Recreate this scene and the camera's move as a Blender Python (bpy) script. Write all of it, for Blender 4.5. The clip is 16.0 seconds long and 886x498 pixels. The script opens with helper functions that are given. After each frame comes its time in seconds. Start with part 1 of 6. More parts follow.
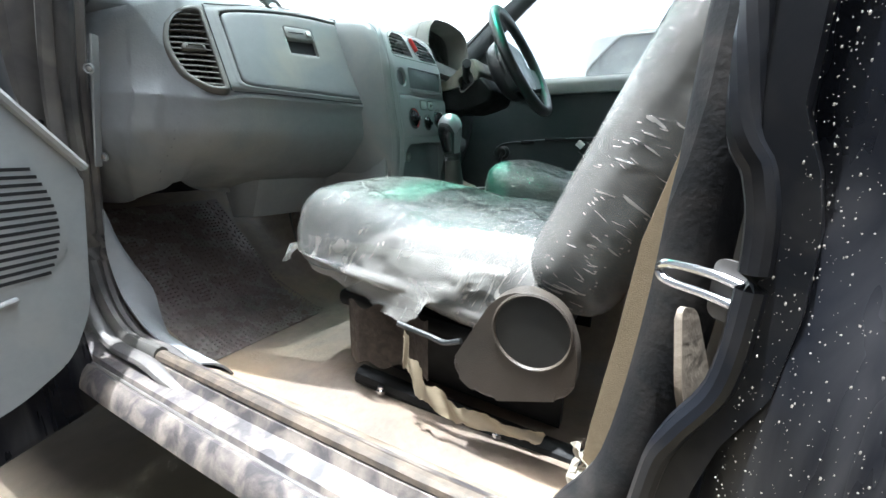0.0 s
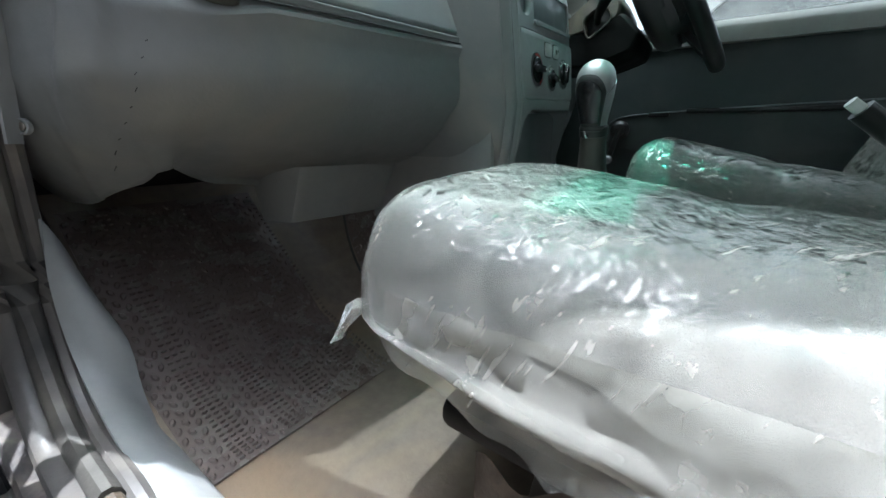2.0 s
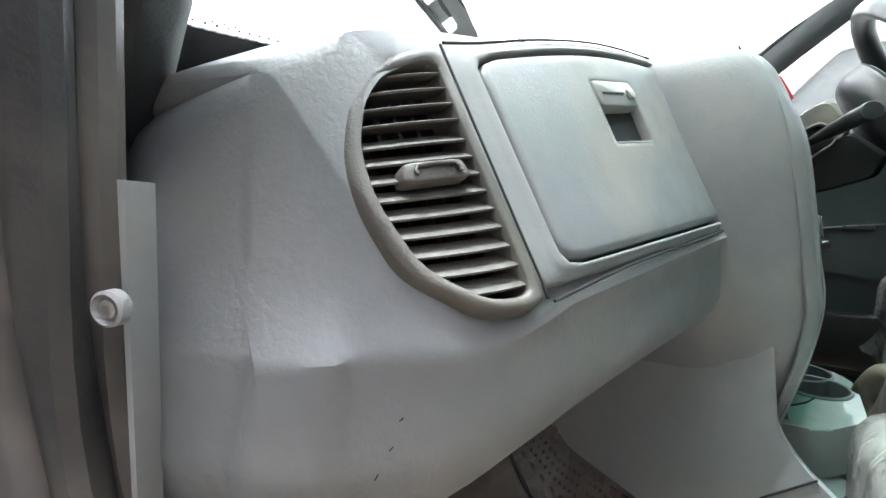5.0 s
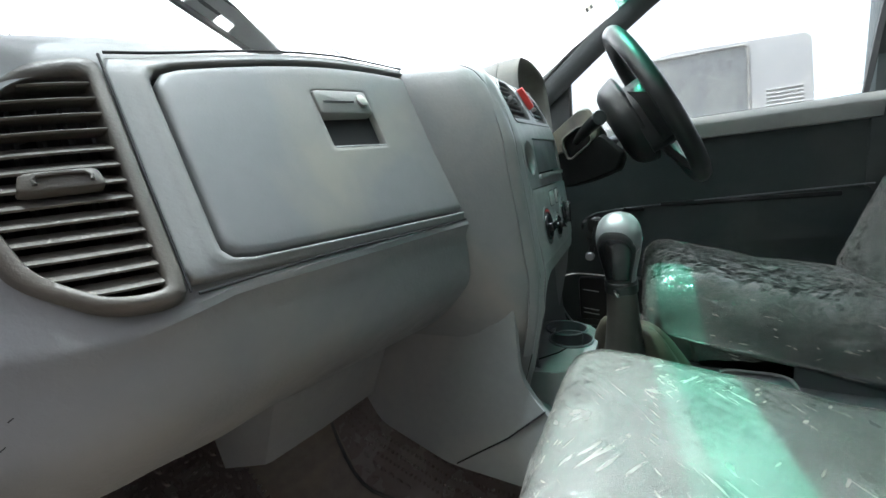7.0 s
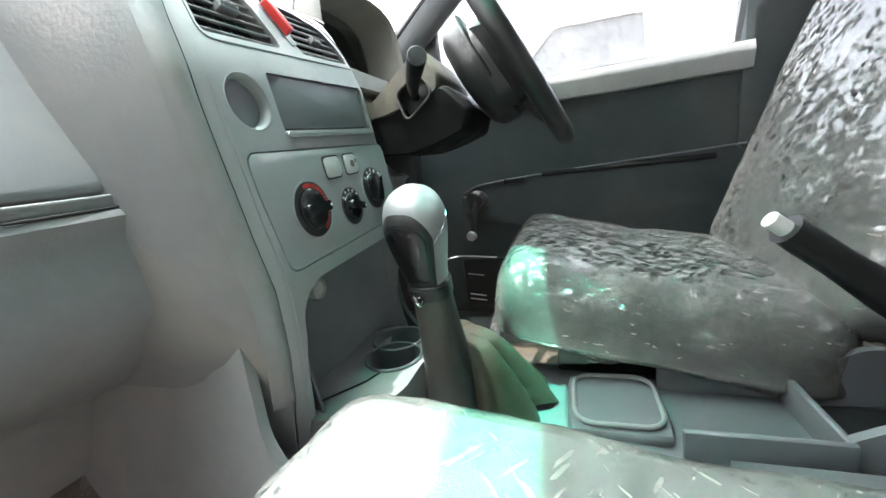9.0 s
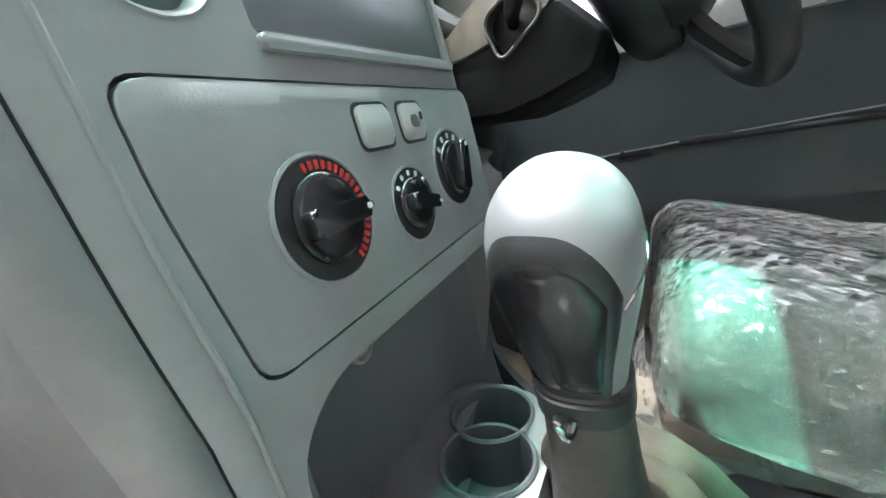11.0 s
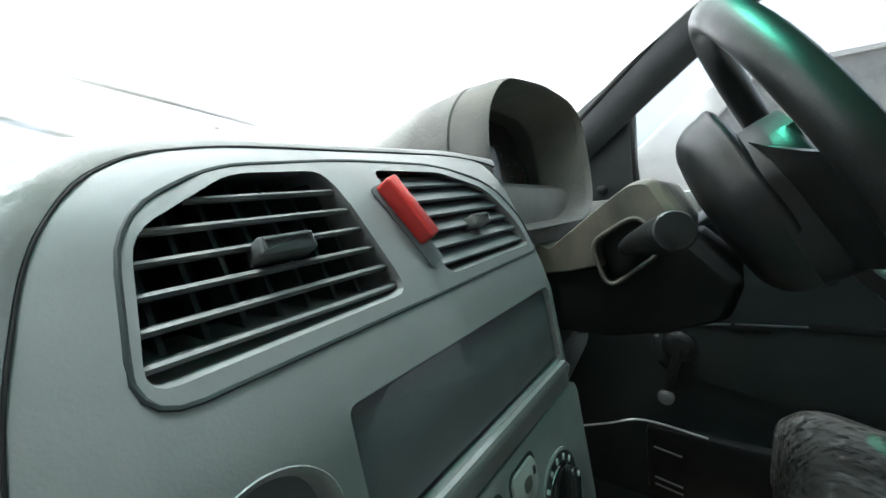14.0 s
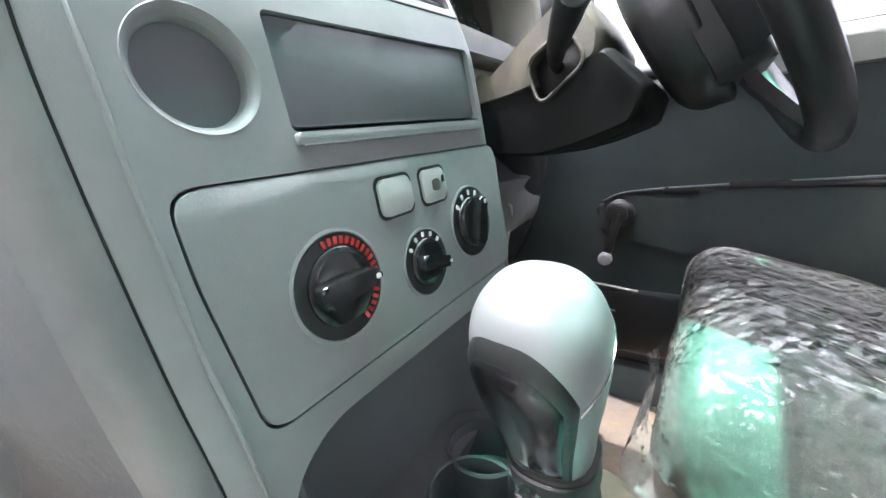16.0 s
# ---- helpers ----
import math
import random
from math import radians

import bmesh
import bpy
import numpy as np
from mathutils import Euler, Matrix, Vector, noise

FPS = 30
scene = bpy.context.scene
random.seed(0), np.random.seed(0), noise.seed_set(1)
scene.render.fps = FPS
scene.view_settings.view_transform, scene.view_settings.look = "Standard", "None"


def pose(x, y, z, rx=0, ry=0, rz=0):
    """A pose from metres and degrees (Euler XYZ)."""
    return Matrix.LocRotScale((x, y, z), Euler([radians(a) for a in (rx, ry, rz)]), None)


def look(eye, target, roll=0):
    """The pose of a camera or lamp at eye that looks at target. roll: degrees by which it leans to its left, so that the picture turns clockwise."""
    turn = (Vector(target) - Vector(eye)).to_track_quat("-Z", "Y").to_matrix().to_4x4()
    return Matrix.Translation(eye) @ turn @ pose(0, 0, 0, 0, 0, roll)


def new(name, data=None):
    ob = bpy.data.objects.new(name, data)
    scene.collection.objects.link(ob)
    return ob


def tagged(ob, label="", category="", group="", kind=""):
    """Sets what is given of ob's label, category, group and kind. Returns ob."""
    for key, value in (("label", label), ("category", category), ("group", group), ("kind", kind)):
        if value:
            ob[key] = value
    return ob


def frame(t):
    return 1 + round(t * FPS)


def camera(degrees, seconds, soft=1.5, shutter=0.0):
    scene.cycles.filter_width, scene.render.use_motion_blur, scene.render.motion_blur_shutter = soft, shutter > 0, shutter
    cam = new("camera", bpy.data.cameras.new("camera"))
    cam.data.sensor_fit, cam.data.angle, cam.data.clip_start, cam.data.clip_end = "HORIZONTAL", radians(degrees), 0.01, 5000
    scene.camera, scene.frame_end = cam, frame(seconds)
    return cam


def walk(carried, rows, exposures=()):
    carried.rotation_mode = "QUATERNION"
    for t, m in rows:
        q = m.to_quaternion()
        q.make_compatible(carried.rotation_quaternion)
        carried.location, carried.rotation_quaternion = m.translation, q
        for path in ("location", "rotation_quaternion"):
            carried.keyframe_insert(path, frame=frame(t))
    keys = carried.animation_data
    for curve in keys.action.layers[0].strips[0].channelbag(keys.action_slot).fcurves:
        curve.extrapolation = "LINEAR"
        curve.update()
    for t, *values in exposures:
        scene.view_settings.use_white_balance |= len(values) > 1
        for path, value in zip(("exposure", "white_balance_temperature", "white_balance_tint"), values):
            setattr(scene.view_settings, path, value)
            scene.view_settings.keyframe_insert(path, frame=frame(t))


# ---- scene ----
cam = camera(98.3, 16.0)
PATH = [
    (0, (-1.048, -0.616, 0.978), (0.667, 0.292, 0.494), 0.9),
    (0.5, (-1.004, -0.508, 0.925), (0.662, 0.413, 0.311), 1.8),
    (1, (-0.953, -0.406, 0.922), (0.658, 0.583, 0.269), 0.8),
    (1.5, (-0.872, -0.321, 0.925), (0.693, 0.773, 0.330), 0.8),
    (2, (-0.786, -0.300, 0.957), (0.787, 0.799, 0.394), 0.7),
    (2.5, (-0.738, -0.222, 0.973), (0.879, 0.828, 0.441), -0.7),
    (3, (-0.717, -0.106, 0.994), (0.857, 1.004, 0.453), -6.5),
    (3.5, (-0.708, -0.039, 1.005), (0.826, 1.164, 0.559), -3.7),
    (3.8, (-0.719, -0.008, 1.020), (0.737, 1.296, 0.596), -3.5),
    (4.2, (-0.738, 0.023, 1.062), (0.691, 1.379, 0.719), -2.9),
    (6.3, (-0.700, -0.029, 1.203), (0.928, 1.130, 1.124), -3.6),
    (6.5, (-0.689, -0.057, 1.187), (0.986, 1.027, 1.050), -4.1),
    (7, (-0.678, -0.133, 1.136), (1.077, 0.784, 0.853), -5.4),
    (7.5, (-0.654, -0.193, 1.111), (1.164, 0.554, 0.740), -6.3),
    (8, (-0.592, -0.247, 1.107), (1.259, 0.382, 0.685), -6.7),
    (8.2, (-0.559, -0.256, 1.105), (1.295, 0.368, 0.686), -7.1),
    (10.3, (-0.243, -0.250, 1.086), (1.556, 0.463, 0.584), -8.6),
    (10.6, (-0.226, -0.196, 1.073), (1.510, 0.657, 0.565), -10.0),
    (11, (-0.213, -0.137, 1.092), (1.481, 0.817, 0.622), -9.5),
    (11.5, (-0.207, -0.070, 1.140), (1.447, 1.000, 0.798), -5.4),
    (12, (-0.212, -0.061, 1.151), (1.408, 1.066, 0.828), -2.6),
    (12.5, (-0.211, -0.095, 1.156), (1.397, 1.026, 0.761), 2.3),
    (13, (-0.197, -0.096, 1.244), (1.403, 1.082, 1.016), 0.1),
    (13.5, (-0.181, -0.089, 1.292), (1.399, 1.135, 1.226), -4.3),
    (14, (-0.176, -0.104, 1.269), (1.397, 1.123, 1.119), -4.6),
    (14.5, (-0.180, -0.134, 1.225), (1.408, 1.050, 0.951), -2.3),
    (15, (-0.193, -0.147, 1.192), (1.396, 1.017, 0.843), -2.4),
    (15.5, (-0.204, -0.149, 1.162), (1.377, 1.003, 0.744), -2.9),
    (16, (-0.209, -0.165, 1.136), (1.371, 0.965, 0.657), -4.4),
]
walk(cam, [(t, look(eye, target, roll)) for t, eye, target, roll in PATH],
     exposures=[(t, e, k, g) for t, e, k, g in ((0.0, 2.87, 5650, 6), (1.0, 2.55, 5650, 6), (2.0, 2.5, 5650, 6), (2.5, 2.95, 5650, 8), (3.0, 3.3, 5650, 11), (4.0, 4.45, 5800, 15), (6.3, 1.85, 6200, 10), (7.0, 2.68, 5950, 12), (7.5, 3.1, 6100, 12), (8.2, 3.5, 6250, 13), (10.5, 4.2, 6200, 28), (11.0, 4.1, 6250, 26), (11.5, 4.3, 6350, 23), (13.0, 3.85, 6350, 19), (13.5, 2.15, 6100, 9), (14.0, 2.2, 6000, 9), (14.5, 3.93, 6250, 20), (15.0, 4.1, 6250, 25), (15.5, 4.05, 6250, 29), (16.0, 4.25, 6200, 29))])
SKY, SUN = 0.15, 2.5

# ---- light ----
world = bpy.data.worlds.new("World")
scene.world = world
world.use_nodes = True
wn, wl = world.node_tree.nodes, world.node_tree.links
sky = wn.new("ShaderNodeTexSky")
sky.sky_type, sky.sun_disc = "NISHITA", False
sky.sun_elevation, sky.sun_rotation = radians(81.7), radians(-26)
sky.air_density, sky.dust_density, sky.ozone_density = 0.7, 8.0, 0.3
haze = wn.new("ShaderNodeHueSaturation")
haze.inputs["Saturation"].default_value = 0.3
wl.new(sky.outputs[0], haze.inputs["Color"])
wl.new(haze.outputs[0], wn["Background"].inputs[0])
wn["Background"].inputs[1].default_value = SKY
sun = new("sun", bpy.data.lights.new("sun", "SUN"))
sun.data.energy, sun.data.angle, sun.data.color = SUN, radians(0.6), (1.0, 0.97, 0.92)
sun.matrix_world = look((-0.58, 1.17, 9.0), (0, 0, 0))

# ---- materials ----
MATS = {}


def material(name, colour, rough=0.5, metal=0.0, vary=0.15, grain=60.0, bump=0.15, bump_scale=400.0, coat=0.0, dirt=None, dirt_amount=0.0, dirt_scale=6.0, spec=0.5, stretch=None, relief=0.002, twist=0.0):
    """A procedural surface: base colour with variation at two scales, dust or dirt in patches, grain relief."""
    m = bpy.data.materials.new(name)
    m.use_nodes = True
    n, l = m.node_tree.nodes, m.node_tree.links
    b = n["Principled BSDF"]
    tc = n.new("ShaderNodeTexCoord")
    src = tc.outputs["Object"]
    if stretch:
        mp = n.new("ShaderNodeMapping")
        mp.inputs["Scale"].default_value = stretch
        l.new(src, mp.inputs[0])
        src = mp.outputs[0]

    def tex(scale, detail=4.0, distortion=0.0):
        t = n.new("ShaderNodeTexNoise")
        t.inputs["Scale"].default_value, t.inputs["Detail"].default_value, t.inputs["Distortion"].default_value = scale, detail, distortion
        l.new(src, t.inputs["Vector"])
        return t.outputs[0]

    def ramp(sock, lo, hi, a, c):
        r = n.new("ShaderNodeMapRange")
        for i, v in enumerate((lo, hi, a, c)):
            r.inputs[i + 1].default_value = v
        l.new(sock, r.inputs[0])
        return r.outputs[0]

    def mix(fac, a, c):
        x = n.new("ShaderNodeMix")
        x.data_type = "RGBA"
        for i, v in ((0, fac), (6, a), (7, c)):
            if hasattr(v, "links"):
                l.new(v, x.inputs[i])
            else:
                x.inputs[i].default_value = v if i == 0 else (*v, 1)
        return x.outputs[2]

    dark, light = tuple(c * (1 - vary) for c in colour), tuple(min(1, c * (1 + vary)) for c in colour)
    fine = mix(ramp(tex(grain), 0.3, 0.7, 0, 1), dark, light)
    big = mix(ramp(tex(5.0, 3), 0.35, 0.65, 0, 1), tuple(c * (1 - vary * 0.6) for c in colour), tuple(min(1, c * (1 + vary * 0.6)) for c in colour))
    col = mix(0.5, fine, big)
    if dirt:
        col = mix(ramp(tex(dirt_scale, 8, 0.6), 0.42, 0.7, 0, dirt_amount), col, dirt)
    l.new(col, b.inputs["Base Color"])
    l.new(ramp(tex(grain * 0.4), 0.3, 0.7, max(0.02, rough - 0.08), min(1, rough + 0.08)), b.inputs["Roughness"])
    b.inputs["Metallic"].default_value = metal
    b.inputs["Coat Weight"].default_value = coat
    b.inputs["Specular IOR Level"].default_value = spec
    if bump:
        bp = n.new("ShaderNodeBump")
        bp.inputs["Strength"].default_value, bp.inputs["Distance"].default_value = bump, relief
        l.new(tex(bump_scale, 3, twist), bp.inputs["Height"])
        l.new(bp.outputs[0], b.inputs["Normal"])
    MATS[name] = m
    return m


DUST = (0.33, 0.30, 0.25)
GREY = material("grey_plastic", (0.235, 0.245, 0.25), 0.5, vary=0.07, grain=90, bump=0.18, bump_scale=650, dirt=(0.33, 0.31, 0.28), dirt_amount=0.4, dirt_scale=9)
CHEEKM = material("leather_grain_pad", (0.185, 0.193, 0.198), 0.36, vary=0.05, grain=70, bump=0.12, bump_scale=260, relief=0.003, twist=0.35, dirt=DUST, dirt_amount=0.3, dirt_scale=10)
PAD = material("grained_pad", (0.178, 0.186, 0.193), 0.52, spec=0.35, vary=0.06, grain=70, bump=0.17, bump_scale=240, twist=0.4, dirt=(0.28, 0.26, 0.22), dirt_amount=0.45, dirt_scale=5)
FASCIA = material("fascia_plastic", (0.25, 0.258, 0.262), 0.36, vary=0.05, grain=120, bump=0.07, bump_scale=900, dirt=(0.30, 0.29, 0.265), dirt_amount=0.06, dirt_scale=12)
LIGHTGREY = material("light_grey_plastic", (0.42, 0.43, 0.42), 0.45, vary=0.05, dirt=DUST, dirt_amount=0.25)
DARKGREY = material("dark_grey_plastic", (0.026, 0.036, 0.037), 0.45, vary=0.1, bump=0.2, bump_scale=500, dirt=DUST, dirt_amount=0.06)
SLATE = material("slate_plastic", (0.138, 0.148, 0.158), 0.4, vary=0.05, bump=0.08, bump_scale=700)
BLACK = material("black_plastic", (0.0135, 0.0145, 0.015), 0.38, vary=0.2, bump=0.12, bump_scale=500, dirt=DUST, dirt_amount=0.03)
GLOSS = material("gloss_black", (0.012, 0.012, 0.013), 0.16, vary=0.1, bump=0)
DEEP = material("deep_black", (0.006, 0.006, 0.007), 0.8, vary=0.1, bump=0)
RUBBER = material("black_rubber", (0.025, 0.025, 0.026), 0.6, vary=0.2, bump=0.25, bump_scale=220, dirt=DUST, dirt_amount=0.35)
PAINT = material("black_paint", (0.006, 0.007, 0.011), 0.30, vary=0.3, bump=0.10, bump_scale=40, coat=0.0, spec=0.32, dirt=(0.17, 0.165, 0.165), dirt_amount=0.42, dirt_scale=24, stretch=(1, 1, 0.10))
SILLPAINT = material("dusty_sill_paint", (0.050, 0.045, 0.046), 0.5, vary=0.4, grain=40, bump=0.4, bump_scale=120, dirt=(0.20, 0.17, 0.145), dirt_amount=1.0, dirt_scale=26)
OLDSEAL = material("brown_dusty_rubber", (0.040, 0.031, 0.024), 0.6, vary=0.3, bump=0.4, bump_scale=160, dirt=(0.13, 0.10, 0.07), dirt_amount=0.8, dirt_scale=30)
JAMB = material("dusty_jamb_paint", (0.075, 0.070, 0.068), 0.4, vary=0.15, bump=0.15, bump_scale=200, dirt=(0.20, 0.18, 0.155), dirt_amount=0.5, dirt_scale=12)
SILVER = material("satin_silver", (0.31, 0.315, 0.32), 0.36, metal=0.5, vary=0.02, bump=0.015, bump_scale=900)
CHROME = material("bright_metal", (0.75, 0.75, 0.76), 0.16, metal=1.0, vary=0.05, bump=0)
STEEL = material("dull_steel", (0.45, 0.43, 0.40), 0.35, metal=0.9, vary=0.15, bump=0.1, dirt=(0.2, 0.13, 0.08), dirt_amount=0.5)
FABRIC = material("dark_seat_fabric", (0.058, 0.070, 0.070), 0.85, vary=0.2, grain=300, bump=0.5, bump_scale=900)
LEATHER = material("boot_leather", (0.022, 0.02, 0.019), 0.5, vary=0.2, bump=0.4, bump_scale=120, dirt=DUST, dirt_amount=0.25)
BELT = material("tan_webbing", (0.27, 0.205, 0.125), 0.8, vary=0.12, grain=200, bump=0.4, bump_scale=700)
RED = material("red_plastic", (0.55, 0.035, 0.03), 0.35, vary=0.08, bump=0.03)
WHITE = material("white_print", (0.75, 0.75, 0.73), 0.5, vary=0.05, bump=0)
BROWN = material("brown_shield_plastic", (0.036, 0.030, 0.024), 0.5, vary=0.12, bump=0.25, bump_scale=400, dirt=(0.13, 0.10, 0.072), dirt_amount=0.4)
CREAM = material("cream_wrapping", (0.36, 0.33, 0.27), 0.8, vary=0.15, bump=0.6, bump_scale=80, dirt=(0.2, 0.16, 0.1), dirt_amount=0.5, dirt_scale=30)
COLUMN = material("dusty_column_plastic", (0.07, 0.067, 0.06), 0.55, vary=0.1, bump=0.2, bump_scale=400, dirt=(0.30, 0.26, 0.19), dirt_amount=0.7, dirt_scale=9)
MAT = material("floor_vinyl", (0.135, 0.108, 0.086), 0.5, vary=0.3, bump=0.35, bump_scale=150, dirt=(0.23, 0.165, 0.105), dirt_amount=0.85, dirt_scale=6)
TRIMTAN = material("dusty_tan_trim_and_sun", (0.20, 0.165, 0.125), 0.65, vary=0.25, grain=50, bump=0.4, bump_scale=140, dirt=(0.10, 0.072, 0.05), dirt_amount=0.7, dirt_scale=22)
SEALM = material("dull_black_seal", (0.010, 0.010, 0.0105), 0.75, spec=0.2, vary=0.2, bump=0.25, bump_scale=220, dirt=(0.10, 0.085, 0.07), dirt_amount=0.25, dirt_scale=24)
SPECK = material("dried_mud_specks", (0.34, 0.31, 0.27), 0.7, vary=0.3, bump=0)
JAMBPAINT = material("black_jamb_paint", (0.007, 0.008, 0.011), 0.36, vary=0.2, spec=0.35, bump=0.08, bump_scale=60, dirt=(0.10, 0.09, 0.08), dirt_amount=0.18, dirt_scale=30)
LIDM = material("glove_lid_plastic", (0.165, 0.172, 0.178), 0.42, vary=0.05, grain=80, bump=0.10, bump_scale=420, dirt=(0.27, 0.25, 0.20), dirt_amount=0.45, dirt_scale=7)
SLATM = material("vent_blade_plastic", (0.11, 0.115, 0.12), 0.4, vary=0.06, bump=0.08, bump_scale=700, dirt=DUST, dirt_amount=0.3, dirt_scale=30)
DOORCAP = material("worn_grey_door_top", (0.26, 0.27, 0.265), 0.45, vary=0.08, bump=0.2, bump_scale=400, dirt=DUST, dirt_amount=0.3)
VENTRIM = material("vent_trim_plastic", (0.075, 0.070, 0.062), 0.5, vary=0.1, bump=0.2, bump_scale=500, dirt=DUST, dirt_amount=0.3)
PILLAR = material("pillar_trim", (0.035, 0.04, 0.042), 0.6, vary=0.1, bump=0.3, bump_scale=500)
MATPAD = material("embossed_mat_rubber", (0.125, 0.102, 0.094), 0.26, vary=0.15, bump=0.2, bump_scale=250, dirt=(0.17, 0.145, 0.12), dirt_amount=0.4, dirt_scale=7)
HEAD = material("headliner", (0.36, 0.36, 0.34), 0.9, vary=0.05)
SAND = material("sandy_ground", (0.075, 0.058, 0.038), 0.9, vary=0.2, grain=12, bump=0.8, bump_scale=30, dirt=(0.11, 0.10, 0.05), dirt_amount=0.6, dirt_scale=1.6)
GRASS = material("dry_grass", (0.20, 0.18, 0.08), 0.8, vary=0.3)
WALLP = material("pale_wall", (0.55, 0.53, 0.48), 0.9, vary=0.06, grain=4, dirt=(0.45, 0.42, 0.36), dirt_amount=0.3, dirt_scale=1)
WALLD = material("dark_blocker_wall", (0.10, 0.095, 0.085), 0.9, vary=0.1, grain=4)
VANG = material("vehicle_window_glass", (0.05, 0.055, 0.058), 0.3, spec=0.3, vary=0.05, bump=0, dirt=(0.16, 0.155, 0.14), dirt_amount=0.5, dirt_scale=4)
GREYV = material("dusty_grey_vehicle_paint", (0.17, 0.167, 0.17), 0.5, vary=0.06, dirt=(0.32, 0.31, 0.29), dirt_amount=0.5, dirt_scale=3)
SHEER = material("tan_paper", (0.22, 0.18, 0.12), 0.6, vary=0.15, grain=40, bump=0.4, bump_scale=60)
RAILM = material("black_seat_steel_and_shade", (0.008, 0.008, 0.008), 0.5, spec=0.12, vary=0.3, bump=0.1, bump_scale=300)
WRAP = material("brown_wrapping", (0.020, 0.014, 0.010), 0.55, spec=0.2, vary=0.4, grain=160, bump=0.8, bump_scale=90, dirt=(0.07, 0.052, 0.036), dirt_amount=0.35, dirt_scale=50)
SKIRT = material("olive_leather", (0.045, 0.037, 0.024), 0.5, vary=0.25, bump=0.35, bump_scale=120, dirt=DUST, dirt_amount=0.14)
BLUEP = material("pale_blue_paint", (0.48, 0.62, 0.70), 0.5, vary=0.04)


def pane(name, colour, gloss=0.06, rough=0.02, haze=0.0, hue=(0.8, 0.8, 0.78), through_dust=0.5):
    """Clear or tinted sheet glass: light passes with its tint, the surface shines by Fresnel."""
    m = bpy.data.materials.new(name)
    m.use_nodes = True
    n, l = m.node_tree.nodes, m.node_tree.links
    n.remove(n["Principled BSDF"])
    tr, gl, df = n.new("ShaderNodeBsdfTransparent"), n.new("ShaderNodeBsdfGlossy"), n.new("ShaderNodeBsdfDiffuse")
    tr.inputs[0].default_value = (*colour, 1)
    gl.inputs["Roughness"].default_value = rough
    df.inputs[0].default_value = (*hue, 1)
    dusty, out = n.new("ShaderNodeMixShader"), n.new("ShaderNodeMixShader")
    nz, mr = n.new("ShaderNodeTexNoise"), n.new("ShaderNodeMapRange")
    nz.inputs["Scale"].default_value, nz.inputs["Detail"].default_value = 7, 8
    tc = n.new("ShaderNodeTexCoord")
    l.new(tc.outputs["Object"], nz.inputs["Vector"])
    l.new(nz.outputs[0], mr.inputs[0])
    mr.inputs[1].default_value, mr.inputs[2].default_value, mr.inputs[3].default_value, mr.inputs[4].default_value = 0.3, 0.75, haze * 0.8, haze * 1.25
    l.new(mr.outputs[0], dusty.inputs[0])
    l.new(tr.outputs[0], dusty.inputs[1])
    # dust throws part of the light back and lets part of it through, scattered
    tl, dust = n.new("ShaderNodeBsdfTranslucent"), n.new("ShaderNodeMixShader")
    tl.inputs[0].default_value = (*hue, 1)
    dust.inputs[0].default_value = through_dust
    l.new(df.outputs[0], dust.inputs[1])
    l.new(tl.outputs[0], dust.inputs[2])
    l.new(dust.outputs[0], dusty.inputs[2])
    out.inputs[0].default_value = gloss
    l.new(dusty.outputs[0], out.inputs[1])
    l.new(gl.outputs[0], out.inputs[2])
    l.new(out.outputs[0], n["Material Output"].inputs[0])
    MATS[name] = m
    return m


GLASS = pane("dusty_clear_glass", (0.87, 0.92, 0.91), 0.05, haze=0.42, through_dust=0.75)
SIDEGLASS = pane("side_window_glass", (0.90, 0.94, 0.93), 0.05, haze=0.12, through_dust=0.3)
BAND = pane("green_sun_band", (0.26, 0.70, 0.56), 0.05, haze=0.06, hue=(0.3, 0.7, 0.6))
FADE = pane("faded_green_edge", (0.62, 0.85, 0.77), 0.05, haze=0.2, hue=(0.6, 0.78, 0.72))
LENS = pane("cluster_lens", (0.75, 0.78, 0.78), 0.09)


